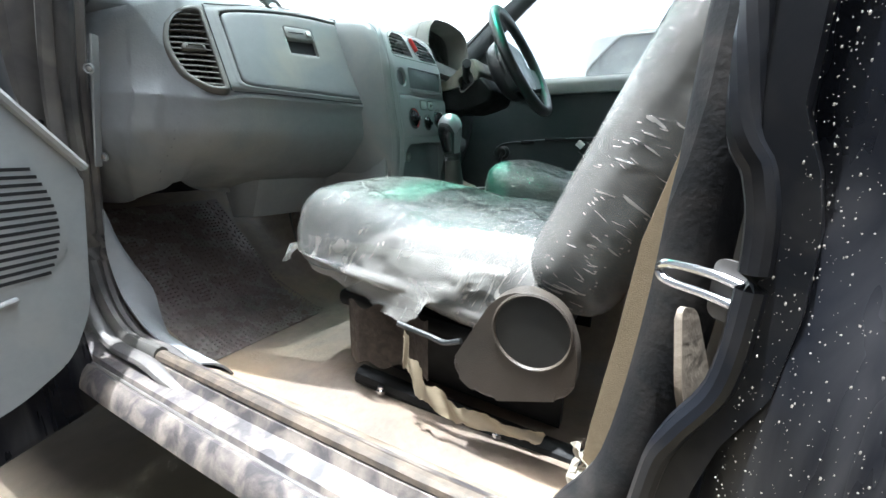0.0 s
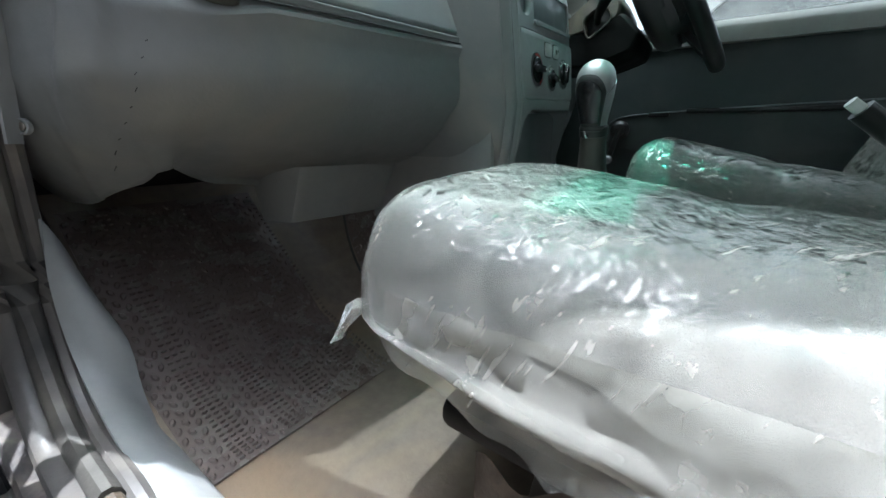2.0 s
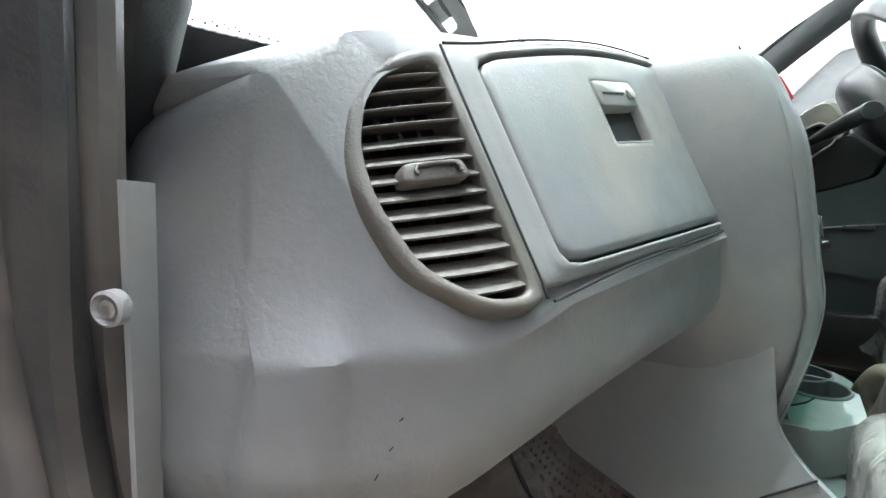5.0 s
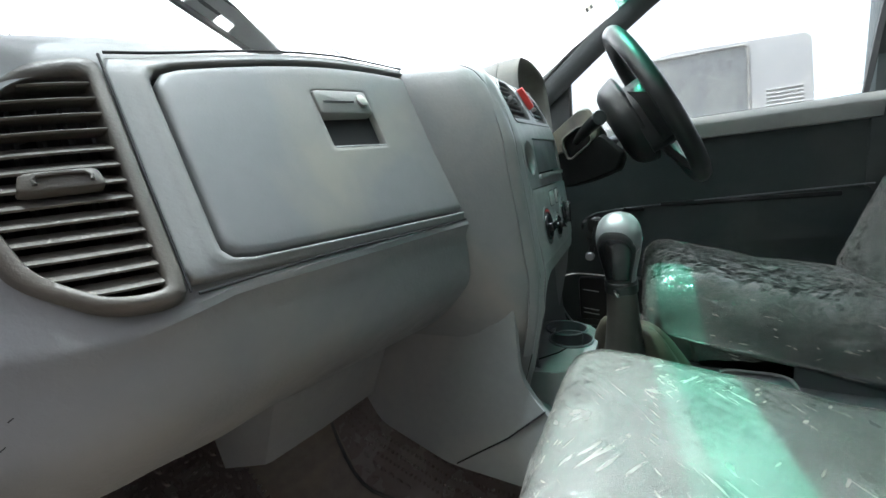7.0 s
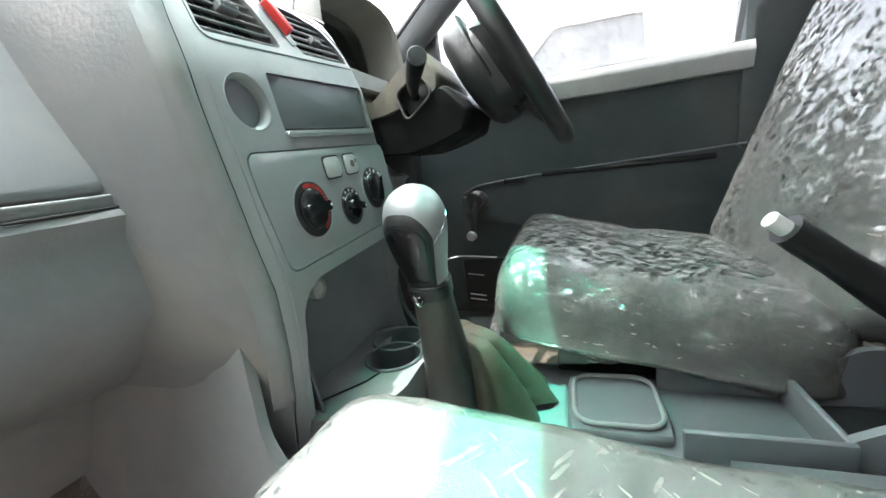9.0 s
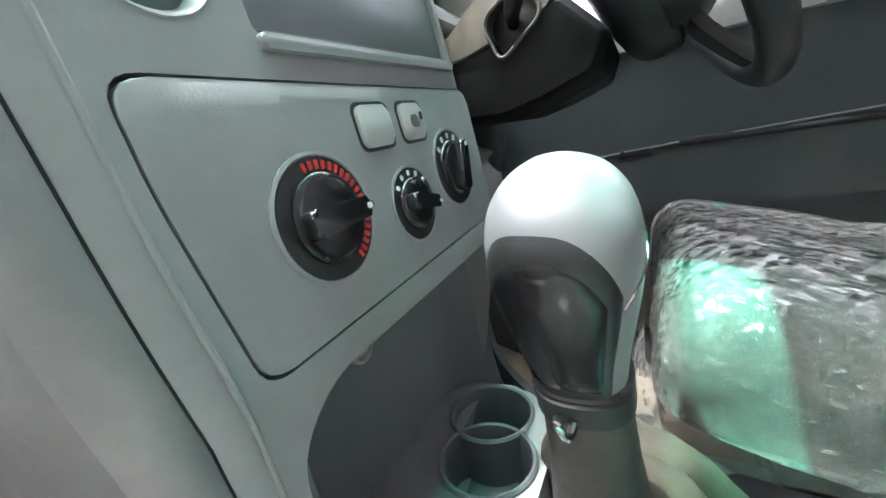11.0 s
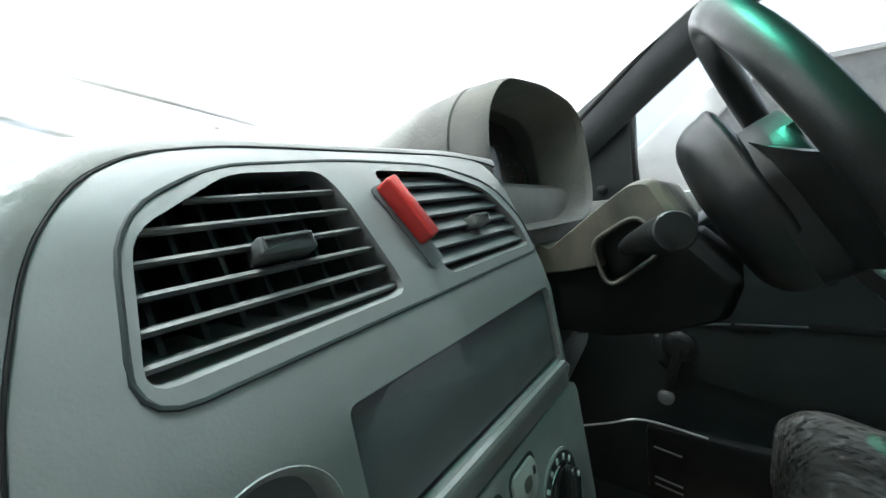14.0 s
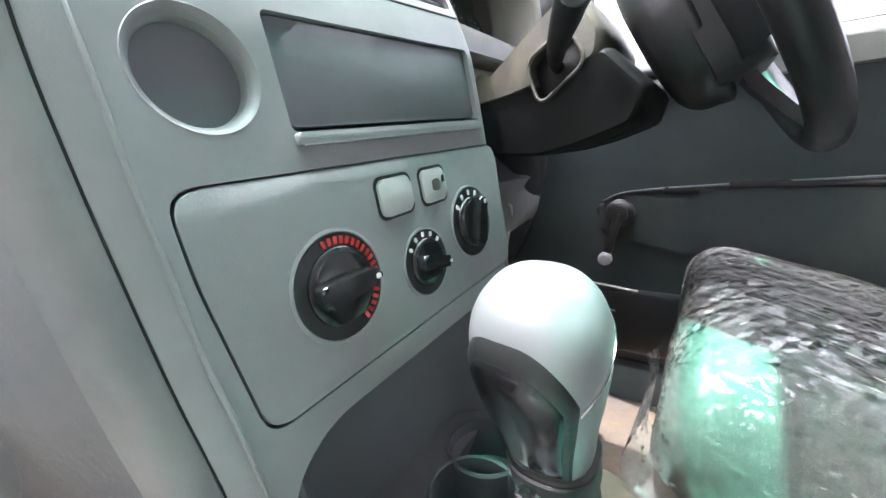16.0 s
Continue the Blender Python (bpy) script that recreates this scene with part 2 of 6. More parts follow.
def film(name, haze, scale, streaks, ior=1.5, rough=0.12, white=0.4, waves=0.10, width=0.10, patch=0.44):
    """Crumpled clear plastic sheet: see-through, milky in part, with long thin creases that whiten and shine."""
    m = bpy.data.materials.new(name)
    m.use_nodes = True
    n, l = m.node_tree.nodes, m.node_tree.links
    n.remove(n["Principled BSDF"])
    tr, gl, df = n.new("ShaderNodeBsdfTransparent"), n.new("ShaderNodeBsdfGlossy"), n.new("ShaderNodeBsdfDiffuse")
    tr.inputs[0].default_value, df.inputs[0].default_value = (0.95, 0.97, 0.96, 1), (0.66, 0.645, 0.60, 1)
    gl.inputs["Roughness"].default_value = rough
    tc = n.new("ShaderNodeTexCoord")

    def math_node(op, a, b=None, c=None):
        k = n.new("ShaderNodeMath")
        k.operation = op
        for i, v in enumerate((a, b, c)):
            if hasattr(v, "links"):
                l.new(v, k.inputs[i])
            elif v is not None:
                k.inputs[i].default_value = v
        return k.outputs[0]

    def noise_at(s, st=(1, 1, 1), tn=(0, 0, 0), detail=1.5, bend=0.4):
        mp, t = n.new("ShaderNodeMapping"), n.new("ShaderNodeTexNoise")
        mp.vector_type = "TEXTURE"
        mp.inputs["Scale"].default_value, mp.inputs["Rotation"].default_value = [1 / q for q in st], tn
        l.new(tc.outputs["Object"], mp.inputs[0])
        t.inputs["Scale"].default_value, t.inputs["Detail"].default_value, t.inputs["Distortion"].default_value = s, detail, bend
        l.new(mp.outputs[0], t.inputs["Vector"])
        return t.outputs[0]

    def ramp(sock, lo, hi, a, c):
        r = n.new("ShaderNodeMapRange")
        for i, v in enumerate((lo, hi, a, c)):
            r.inputs[i + 1].default_value = v
        l.new(sock, r.inputs[0])
        return r.outputs[0]

    # flat facets between straight folds: each facet leans its own way, the folds whiten in patches
    sway = n.new("ShaderNodeTexNoise")
    sway.inputs["Scale"].default_value, sway.inputs["Detail"].default_value = scale * 0.35, 2.0
    l.new(tc.outputs["Object"], sway.inputs["Vector"])
    bent = n.new("ShaderNodeMixRGB")
    bent.blend_type = "LINEAR_LIGHT"
    bent.inputs[0].default_value = 0.17 / scale
    l.new(tc.outputs["Object"], bent.inputs[1])
    l.new(sway.outputs["Color"], bent.inputs[2])
    geo = n.new("ShaderNodeNewGeometry")
    normal, lines, flecks = geo.outputs["Normal"], None, None
    for k, (st, tn) in enumerate(streaks):
        mp = n.new("ShaderNodeMapping")
        mp.vector_type = "TEXTURE"
        mp.inputs["Scale"].default_value, mp.inputs["Rotation"].default_value = [1 / q for q in st], tn
        l.new(bent.outputs[0], mp.inputs[0])
        gate = ramp(noise_at(scale * 0.32, (1, 1, 1), tn, 3), patch, patch + 0.16, 0.0, 1.0)
        cell = n.new("ShaderNodeTexVoronoi")
        cell.inputs["Scale"].default_value = scale * (1 + 0.3 * k)
        l.new(mp.outputs[0], cell.inputs["Vector"])
        crest = n.new("ShaderNodeTexNoise")
        crest.inputs["Scale"].default_value, crest.inputs["Detail"].default_value = scale * 1.2, 1.0
        long = n.new("ShaderNodeMapping")
        long.vector_type = "TEXTURE"
        long.inputs["Scale"].default_value, long.inputs["Rotation"].default_value = [1 / q if q > 2 else 2.6 / q for q in st], tn
        l.new(bent.outputs[0], long.inputs[0])
        l.new(long.outputs[0], crest.inputs["Vector"])
        axis = Matrix.Rotation(tn[2], 3, "Z") @ Matrix.Rotation(tn[1], 3, "Y") @ Matrix.Rotation(tn[0], 3, "X") @ Vector([q == min(st) for q in st])
        dot = n.new("ShaderNodeVectorMath")
        dot.operation = "DOT_PRODUCT"
        dot.inputs[1].default_value = axis
        l.new(geo.outputs["Normal"], dot.inputs[0])
        along = ramp(math_node("ABSOLUTE", dot.outputs["Value"]), 0.25, 0.55, 1.0, 0.0)
        fold = math_node("MULTIPLY", ramp(crest.outputs[0], 0.63, 0.63 + width, 0.0, 1.0), math_node("MULTIPLY", gate, along))
        split = n.new("ShaderNodeSeparateColor")
        l.new(cell.outputs["Color"], split.inputs[0])
        fleck = math_node("MULTIPLY", ramp(split.outputs[0], 0.80, 0.84, 0.0, 1.0), gate)
        lines = fold if lines is None else math_node("MAXIMUM", lines, fold)
        flecks = fleck if flecks is None else math_node("MAXIMUM", flecks, fleck)
        tilt = n.new("ShaderNodeVectorMath")
        tilt.operation = "MULTIPLY_ADD"
        lean = math_node("MULTIPLY_ADD", gate, waves, waves * 0.35)
        comb = n.new("ShaderNodeCombineXYZ")
        for i in range(3):
            l.new(lean, comb.inputs[i])
        mid = n.new("ShaderNodeVectorMath")
        mid.operation = "SUBTRACT"
        l.new(cell.outputs["Color"], mid.inputs[0])
        mid.inputs[1].default_value = (0.5, 0.5, 0.5)
        l.new(mid.outputs[0], tilt.inputs[0])
        l.new(comb.outputs[0], tilt.inputs[1])
        l.new(normal, tilt.inputs[2])
        normal = tilt.outputs[0]
    unit = n.new("ShaderNodeVectorMath")
    unit.operation = "NORMALIZE"
    l.new(normal, unit.inputs[0])
    height = math_node("MULTIPLY_ADD", lines, 0.03, math_node("MULTIPLY", noise_at(scale * 0.4, detail=3), 0.30))
    for shader, strength in ((gl, 0.7), (df, 0.5)):
        bp = n.new("ShaderNodeBump")
        bp.inputs["Strength"].default_value, bp.inputs["Distance"].default_value = strength, 0.03
        l.new(height, bp.inputs["Height"])
        if shader is gl:
            l.new(unit.outputs[0], bp.inputs["Normal"])
        l.new(bp.outputs[0], shader.inputs["Normal"])
        if shader is gl:
            shine = bp
    a, b = n.new("ShaderNodeMixShader"), n.new("ShaderNodeMixShader")
    milk = math_node("MULTIPLY_ADD", math_node("MULTIPLY_ADD", flecks, 0.12, lines), white, ramp(noise_at(scale * 0.6, detail=6), 0.3, 0.7, haze * 0.6, haze * 1.4))
    l.new(math_node("MINIMUM", milk, 0.9), a.inputs[0])
    l.new(tr.outputs[0], a.inputs[1])
    l.new(df.outputs[0], a.inputs[2])
    fr = n.new("ShaderNodeFresnel")
    fr.inputs[0].default_value = ior
    l.new(shine.outputs[0], fr.inputs["Normal"])
    l.new(fr.outputs[0], b.inputs[0])
    l.new(a.outputs[0], b.inputs[1])
    l.new(gl.outputs[0], b.inputs[2])
    l.new(b.outputs[0], n["Material Output"].inputs[0])
    MATS[name] = m
    return m


DOWN = ((5, 5, 0.8), (0.42, 0.1, 0.0))
FLAT_A, FLAT_B = ((0.8, 4.5, 4.5), (0.0, 0.1, 0.65)), ((0.9, 4.0, 4.0), (0.1, 0.0, -0.55))
BACK_A, BACK_B = ((7, 0.7, 7), (0.62, 0.0, 0.1)), ((7, 0.9, 7), (0.25, 0.0, -0.1))
FILM = film("crumpled_clear_film", 0.27, 36, (DOWN, FLAT_A, FLAT_B), 1.5, 0.18, 0.20, 0.22, 0.06, 0.42)
FILMTOP = film("taut_clear_film", 0.17, 29, (BACK_A, BACK_B), 1.5, 0.16, 0.36, 0.26, 0.07, 0.38)
FILMDARK = film("thin_clear_film", 0.19, 48, (((3.4, 0.8, 3.4), (0.0, 0.1, 0.95)), ((3.0, 0.9, 3.0), (0.2, 0.0, -0.25))), 1.9, 0.12, 0.22, 0.50, 0.09, 0.38)
FILMBACK = film("smooth_clear_film", 0.24, 18, (BACK_A, FLAT_A), 2.0, 0.10, 0.20, 0.45, 0.06, 0.42)
SHEET = pane("thin_paper", (0.85, 0.82, 0.76), 0.0, haze=0.8, hue=(0.82, 0.79, 0.72), through_dust=0.45)
PRINT = pane("faded_print", (0.72, 0.68, 0.6), 0.0, haze=0.6, hue=(0.6, 0.56, 0.5), through_dust=0.1)


# ---- mesh helpers ----
def ob_from(name, bm, mat, smooth=35.0):
    bmesh.ops.recalc_face_normals(bm, faces=bm.faces)
    me = bpy.data.meshes.new(name)
    bm.to_mesh(me)
    bm.free()
    for p in me.polygons:
        p.use_smooth = True
    me.set_sharp_from_angle(angle=radians(smooth))
    me.materials.append(mat)
    return new(name, me)


def part(name, bm, mat, parent=None, label="", smooth=35.0):
    ob = ob_from(name, bm, mat, smooth)
    if parent is not None:
        ob.parent = parent
        ob.matrix_parent_inverse = parent.matrix_world.inverted()
    if label:
        tagged(ob, label)
    return ob


def thing(name, label, category, at=(0, 0, 0), kind="", group=""):
    ob = new(name)
    ob.location = at
    ob.empty_display_size = 0.05
    bpy.context.view_layer.update()
    return tagged(ob, label, category, group, kind)


def box(bm, size, at=(0, 0, 0), rot=(0, 0, 0), bevel=0.0, seg=2):
    r = bmesh.ops.create_cube(bm, size=1.0)
    vs = r["verts"]
    m = pose(*at, *rot) @ Matrix.Diagonal((*size, 1))
    bmesh.ops.transform(bm, matrix=m, verts=vs)
    if bevel:
        es = list({e for v in vs for e in v.link_edges})
        bmesh.ops.bevel(bm, geom=es, offset=bevel, segments=seg, affect="EDGES", profile=0.5)
    return bm


def bm_box(*a, **k):
    return box(bmesh.new(), *a, **k)


def prism(outline, depth, m=Matrix(), bevel=0.0, bm=None, seg=2):
    """A plate: the outline in local x, y, from local z = 0 to depth, its front edge bevelled."""
    bm = bm or bmesh.new()
    lo = [bm.verts.new(m @ Vector((x, y, 0))) for x, y in outline]
    hi = [bm.verts.new(m @ Vector((x, y, depth))) for x, y in outline]
    k = len(outline)
    bm.faces.new(lo[::-1])
    top = bm.faces.new(hi)
    for i in range(k):
        bm.faces.new((lo[i], lo[(i + 1) % k], hi[(i + 1) % k], hi[i]))
    if bevel:
        bmesh.ops.bevel(bm, geom=list(top.edges), offset=bevel, segments=seg, affect="EDGES", profile=0.5)
    return bm


def rrect(w, h, r, n=5, cx=0, cy=0):
    """Outline of a rounded rectangle, anticlockwise."""
    out = []
    for qx, qy, a0 in ((1, 1, 0), (-1, 1, 90), (-1, -1, 180), (1, -1, 270)):
        for i in range(n + 1):
            a = radians(a0 + 90 * i / n)
            out.append((cx + qx * (w / 2 - r) + r * math.cos(a), cy + qy * (h / 2 - r) + r * math.sin(a)))
    return out


def soften(points, r, n=4):
    """A polygon with its corners rounded by radius r."""
    out, k = [], len(points)
    for i, p in enumerate(points):
        p = Vector(p)
        a, c = Vector(points[i - 1]) - p, Vector(points[(i + 1) % k]) - p
        d = min(r, a.length * 0.48, c.length * 0.48)
        a, c = p + a.normalized() * d, p + c.normalized() * d
        for j in range(n + 1):
            s = j / n
            out.append(tuple(a * (1 - s) ** 2 + p * 2 * s * (1 - s) + c * s * s))
    return out


def sheet(fn, nu, nv, thick=0.0, bm=None):
    """A curved sheet from fn(u, v) for u, v in 0..1."""
    bm = bm or bmesh.new()
    g = [[bm.verts.new(fn(i / nu, j / nv)) for j in range(nv + 1)] for i in range(nu + 1)]
    fs = [bm.faces.new((g[i][j], g[i + 1][j], g[i + 1][j + 1], g[i][j + 1])) for i in range(nu) for j in range(nv)]
    if thick:
        bmesh.ops.recalc_face_normals(bm, faces=fs)
        bmesh.ops.solidify(bm, geom=fs, thickness=thick)
    return bm


def loft(rings, closed=True, caps=True, bm=None):
    """A skin through rings of equal length."""
    bm = bm or bmesh.new()
    vs = [[bm.verts.new(p) for p in r] for r in rings]
    k = len(rings[0])
    for a, c in zip(vs, vs[1:]):
        for i in range(k if closed else k - 1):
            bm.faces.new((a[i], a[(i + 1) % k], c[(i + 1) % k], c[i]))
    if caps and closed:
        bm.faces.new(vs[0][::-1])
        bm.faces.new(vs[-1])
    return bm


def smooth_path(pts, n=6):
    """Points along a smooth curve through pts."""
    pts = [Vector(p) for p in pts]
    if len(pts) < 3:
        return pts
    q = [pts[0] * 2 - pts[1], *pts, pts[-1] * 2 - pts[-2]]
    out = []
    for i in range(1, len(q) - 2):
        for j in range(n):
            s = j / n
            a, b, c, d = q[i - 1:i + 3]
            out.append(0.5 * (2 * b + (c - a) * s + (2 * a - 5 * b + 4 * c - d) * s * s + (3 * b - 3 * c + d - a) * s ** 3))
    return out + [pts[-1]]


def tube(pts, r, n=10, bm=None, flat=1.0, up=(0, 0, 1), closed=False, smooth=5):
    """A round or flattened bar along pts; r may be a function of 0..1."""
    path = smooth_path(pts, smooth) if smooth and not closed else [Vector(p) for p in pts]
    rings, k = [], len(path)
    for i, p in enumerate(path):
        if closed:
            d = (path[(i + 1) % k] - path[i - 1]).normalized()
        else:
            d = (path[min(i + 1, k - 1)] - path[max(i - 1, 0)]).normalized()
        x = d.cross(Vector(up))
        x = x.normalized() if x.length > 1e-4 else Vector((1, 0, 0))
        y = x.cross(d).normalized()
        rr = r(i / (k - 1)) if callable(r) else r
        rings.append([p + x * rr * math.cos(2 * math.pi * j / n) + y * rr * flat * math.sin(2 * math.pi * j / n) for j in range(n)])
    if closed:
        rings.append(rings[0])
        b = loft(rings, caps=False, bm=bm)
        bmesh.ops.remove_doubles(b, verts=b.verts, dist=1e-6)
        return b
    return loft(rings, bm=bm)


def lathe(profile, m=Matrix(), n=32, bm=None, caps=True):
    """A turned body about local z: profile of (radius, z)."""
    return loft([[m @ Vector((r * math.cos(2 * math.pi * i / n), r * math.sin(2 * math.pi * i / n), z)) for i in range(n)] for r, z in profile], bm=bm, caps=caps)


def cushion(size, r, n=14, fn=None):
    """A rounded block, then shaped by fn."""
    bm = bmesh.new()
    bmesh.ops.create_cube(bm, size=2.0)
    bmesh.ops.subdivide_edges(bm, edges=bm.edges[:], cuts=n, use_grid_fill=True)
    h = Vector(size) / 2
    for v in bm.verts:
        c = Vector((v.co.x * h.x, v.co.y * h.y, v.co.z * h.z))
        q = Vector([max(-h[i] + r, min(h[i] - r, c[i])) for i in range(3)])
        d = c - q
        v.co = q + d.normalized() * r if d.length > 1e-6 else c
        if fn:
            v.co = fn(v.co.copy())
    return bm


def cut(ob, cutters):
    """Takes the solids away from ob, for good."""
    tools = []
    for bm in cutters:
        bmesh.ops.recalc_face_normals(bm, faces=bm.faces)
        me = bpy.data.meshes.new("tool")
        bm.to_mesh(me)
        bm.free()
        t = new("tool", me)
        tools.append(t)
        mod = ob.modifiers.new("cut", "BOOLEAN")
        mod.object, mod.operation, mod.solver = t, "DIFFERENCE", "EXACT"
    bpy.context.view_layer.update()
    me = bpy.data.meshes.new_from_object(ob.evaluated_get(bpy.context.evaluated_depsgraph_get()))
    ob.modifiers.clear()
    ob.data = me
    for p in me.polygons:
        p.use_smooth = True
    me.set_sharp_from_angle(angle=radians(30))
    for t in tools:
        bpy.data.objects.remove(t)
    return ob


def lerp_table(table, x):
    for (a, *va), (b, *vb) in zip(table, table[1:]):
        if x <= b:
            s = max(0.0, min(1.0, (x - a) / (b - a)))
            return [p + (q - p) * s for p, q in zip(va, vb)]
    return list(table[-1][1:])


def frame_at(origin, ex, ey):
    """A matrix whose x and y lie along ex, ey, with z out of that plane."""
    ex = Vector(ex).normalized()
    ez = ex.cross(Vector(ey)).normalized()
    ey = ez.cross(ex)
    m = Matrix((ex, ey, ez)).transposed().to_4x4()
    m.translation = origin
    return m

# ---- setting: ground, cab shell ----
part("ground", sheet(lambda u, v: Vector(((u - 0.5) * 240, (v - 0.5) * 240, 0)), 2, 2), SAND)
tagged(bpy.data.objects["ground"], "sandy bare ground with dry grass under the car", "ground", kind="structure")

FLOOR_Z = 0.535


def floor_fn(x0, x1, lift=0.0):
    def fn(u, v):
        x = x0 + (x1 - x0) * u
        y, z = lerp_table([(0, -1.02, FLOOR_Z), (0.62, 0.16, FLOOR_Z), (0.72, 0.30, FLOOR_Z + 0.05), (1, 0.62, FLOOR_Z + 0.32)], v)
        t = max(0.0, 1 - abs(x) / 0.24)
        z += 0.16 * min(1, t * 1.6)
        return Vector((x, y, z + lift))
    return fn


floor = part("floor", sheet(floor_fn(-0.70, 0.70), 40, 30, 0.02), MAT)
tagged(floor, "dusty dark vinyl cab floor with a raised tunnel", "floor", kind="structure")
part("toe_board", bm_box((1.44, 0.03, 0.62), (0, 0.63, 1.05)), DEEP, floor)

back = part("wall_back", bm_box((1.46, 0.05, 0.76), (0, -1.05, 0.90), bevel=0.01), DARKGREY)
part("header", bm_box((1.10, 0.05, 0.09), (0, -1.05, 1.70)), DARKGREY, back)
for sx in (-1, 1):
    part("corner_post", bm_box((0.16, 0.05, 0.40), (0.61 * sx, -1.05, 1.47)), DARKGREY, back)
part("rear_glass", bm_box((1.07, 0.005, 0.38), (0, -1.05, 1.465)), GLASS, back, "dusty rear window glass")
tagged(back, "dark trimmed rear wall of the cab behind the seats", "wall", kind="structure")


def roof_fn(u, v):
    x = -0.55 + 1.10 * u
    y = -1.05 + 0.83 * v
    y -= 0.10 * (abs(x) / 0.6) ** 2 * v
    return Vector((x, y, 1.735 - 0.05 * (x / 0.6) ** 2 - 0.03 * v * v))


roof = part("ceiling", sheet(roof_fn, 12, 8, 0.035), HEAD)
tagged(roof, "pale cloth headliner under the black cab roof", "ceiling", kind="structure")

# windscreen: base and header lines, bowed across the car
def screen_fn(u, v):
    x = -1 + 2 * u
    base = Vector((0.70 * x, 0.60 - 0.13 * x * x, 1.30 - 0.03 * x * x))
    head = Vector((0.585 * x, -0.272 - 0.03 * x * x, 1.71 - 0.05 * x * x))
    p = base.lerp(head, v)
    p.z += 0.03 * math.sin(math.pi * v)
    return p


screen = thing("windscreen", "dusty curved windscreen with a green sun band", "windscreen", (0, 0.4, 1.3), kind="structure")
part("glass", sheet(lambda u, v: screen_fn(0.012 + 0.976 * u, 0.085 + 0.653 * v), 44, 30, 0.004), GLASS, screen, "dusty clear glass")
part("sun_band", sheet(lambda u, v: screen_fn(u, 0.76 + 0.078 * v), 44, 6, 0.004), BAND, screen, "translucent green sun band")
part("band_edge", sheet(lambda u, v: screen_fn(u, 0.738 + 0.022 * v), 44, 2, 0.004), FADE, screen, "pale green fading edge of the band")
part("black_border", sheet(lambda u, v: screen_fn(u, (0.093 + 0.14 * min(u, 1 - u, 0.25)) * v) + Vector((0, -0.004, -0.008)), 40, 3, 0.003), GLOSS, screen, "opaque black lower border")
part("header", sheet(lambda u, v: screen_fn(0.06 + 0.88 * u, 0.832 + 0.186 * v) + Vector((0, 0, -0.012)), 20, 3, 0.03), PILLAR, screen)


def dots(bm):
    for i in range(130):
        for j in range(2):
            p = screen_fn((i + 0.5 * j + 0.3) / 130, 0.0955 + 0.14 * min((i + 0.3) / 130, 1 - (i + 0.3) / 130, 0.25) + 0.004 * j)
            box(bm, (0.0022 - 0.0006 * j, 0.002, 0.002 - 0.0006 * j), p + Vector((0, -0.004, -0.006)))
    return bm


tagged(part("dotted_edge", dots(bmesh.new()), GLOSS, screen), kind="stuff")

# front pillars
def a_pillar(side):
    s = -1 if side < 0 else 1
    top = [(0.685 * s, 0.44, 1.21), (0.672 * s, 0.262, 1.345), (0.637 * s, 0.042, 1.503), (0.567 * s, -0.178, 1.633), (0.525 * s, -0.35, 1.695)]
    ob = part("a_pillar", tube(top, 0.038, 12, flat=1.35), PILLAR)
    tagged(ob, "dark grey trimmed windscreen pillar", "pillar", kind="structure")
    part("trim_edge", tube([(x - 0.036 * s, y + 0.006, z + 0.012) for x, y, z in top], 0.006, 8), BLACK, ob)
    rail = [(0.545 * s, -0.28, 1.70), (0.535 * s, -0.55, 1.72), (0.535 * s, -1.0, 1.71)]
    part("roof_rail", tube(rail, 0.04, 10), PILLAR, ob)
    return ob


a_pillar(-1)
a_pillar(1)

# passenger door opening: A-post, sill, B-post
apost = thing("door_post", "dusty dark painted door post with a rubber seal", "door post", (-0.74, 0.32, 0.6), kind="structure")
line = [(-0.735, 0.12, 0.618), (-0.735, 0.235, 0.625), (-0.732, 0.310, 0.68), (-0.728, 0.338, 0.79), (-0.726, 0.312, 0.95), (-0.728, 0.278, 1.12), (-0.715, 0.24, 1.32)]
part("seal", tube(line, 0.0125, 10, flat=1.3), RUBBER, apost, "black rubber door seal")
run_out = [(-0.735, -0.02, 0.588), (-0.735, 0.06, 0.604)] + line
part("flange", tube([(x - 0.018, y + 0.012, z - 0.008) for x, y, z in run_out], 0.015, 10, flat=0.7), JAMB, apost)
part("inner_flange", tube([(x + 0.020, y + 0.014, z - 0.008) for x, y, z in run_out], 0.012, 10), JAMB, apost)
part("post", loft([[(-0.70, y + 0.03, z), (-0.775, y + 0.035, z), (-0.80, y + 0.075, z), (-0.80, y + 0.19, z), (-0.70, y + 0.19, z)] for y, z in ((0.33, 0.56), (0.345, 0.75), (0.335, 0.95), (0.30, 1.12), (0.27, 1.32))]), JAMB, apost)


def hole(bm, p):
    return lathe([(0.0042, -0.004), (0.0042, 0.002), (0.003, 0.002), (0.0028, -0.003)], frame_at(p, (1, 0, 0), (0, 0, 1)), 12, bm)


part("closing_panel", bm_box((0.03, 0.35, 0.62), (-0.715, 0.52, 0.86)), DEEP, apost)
for p in ((-0.765, 0.318, 1.02), (-0.765, 0.334, 0.89)):
    part("hole", hole(bmesh.new(), p), DEEP, apost)

sill = thing("door_sill", "pale dusty painted door sill with a worn ribbed step", "door sill", (-0.75, -0.2, 0.55), kind="structure")


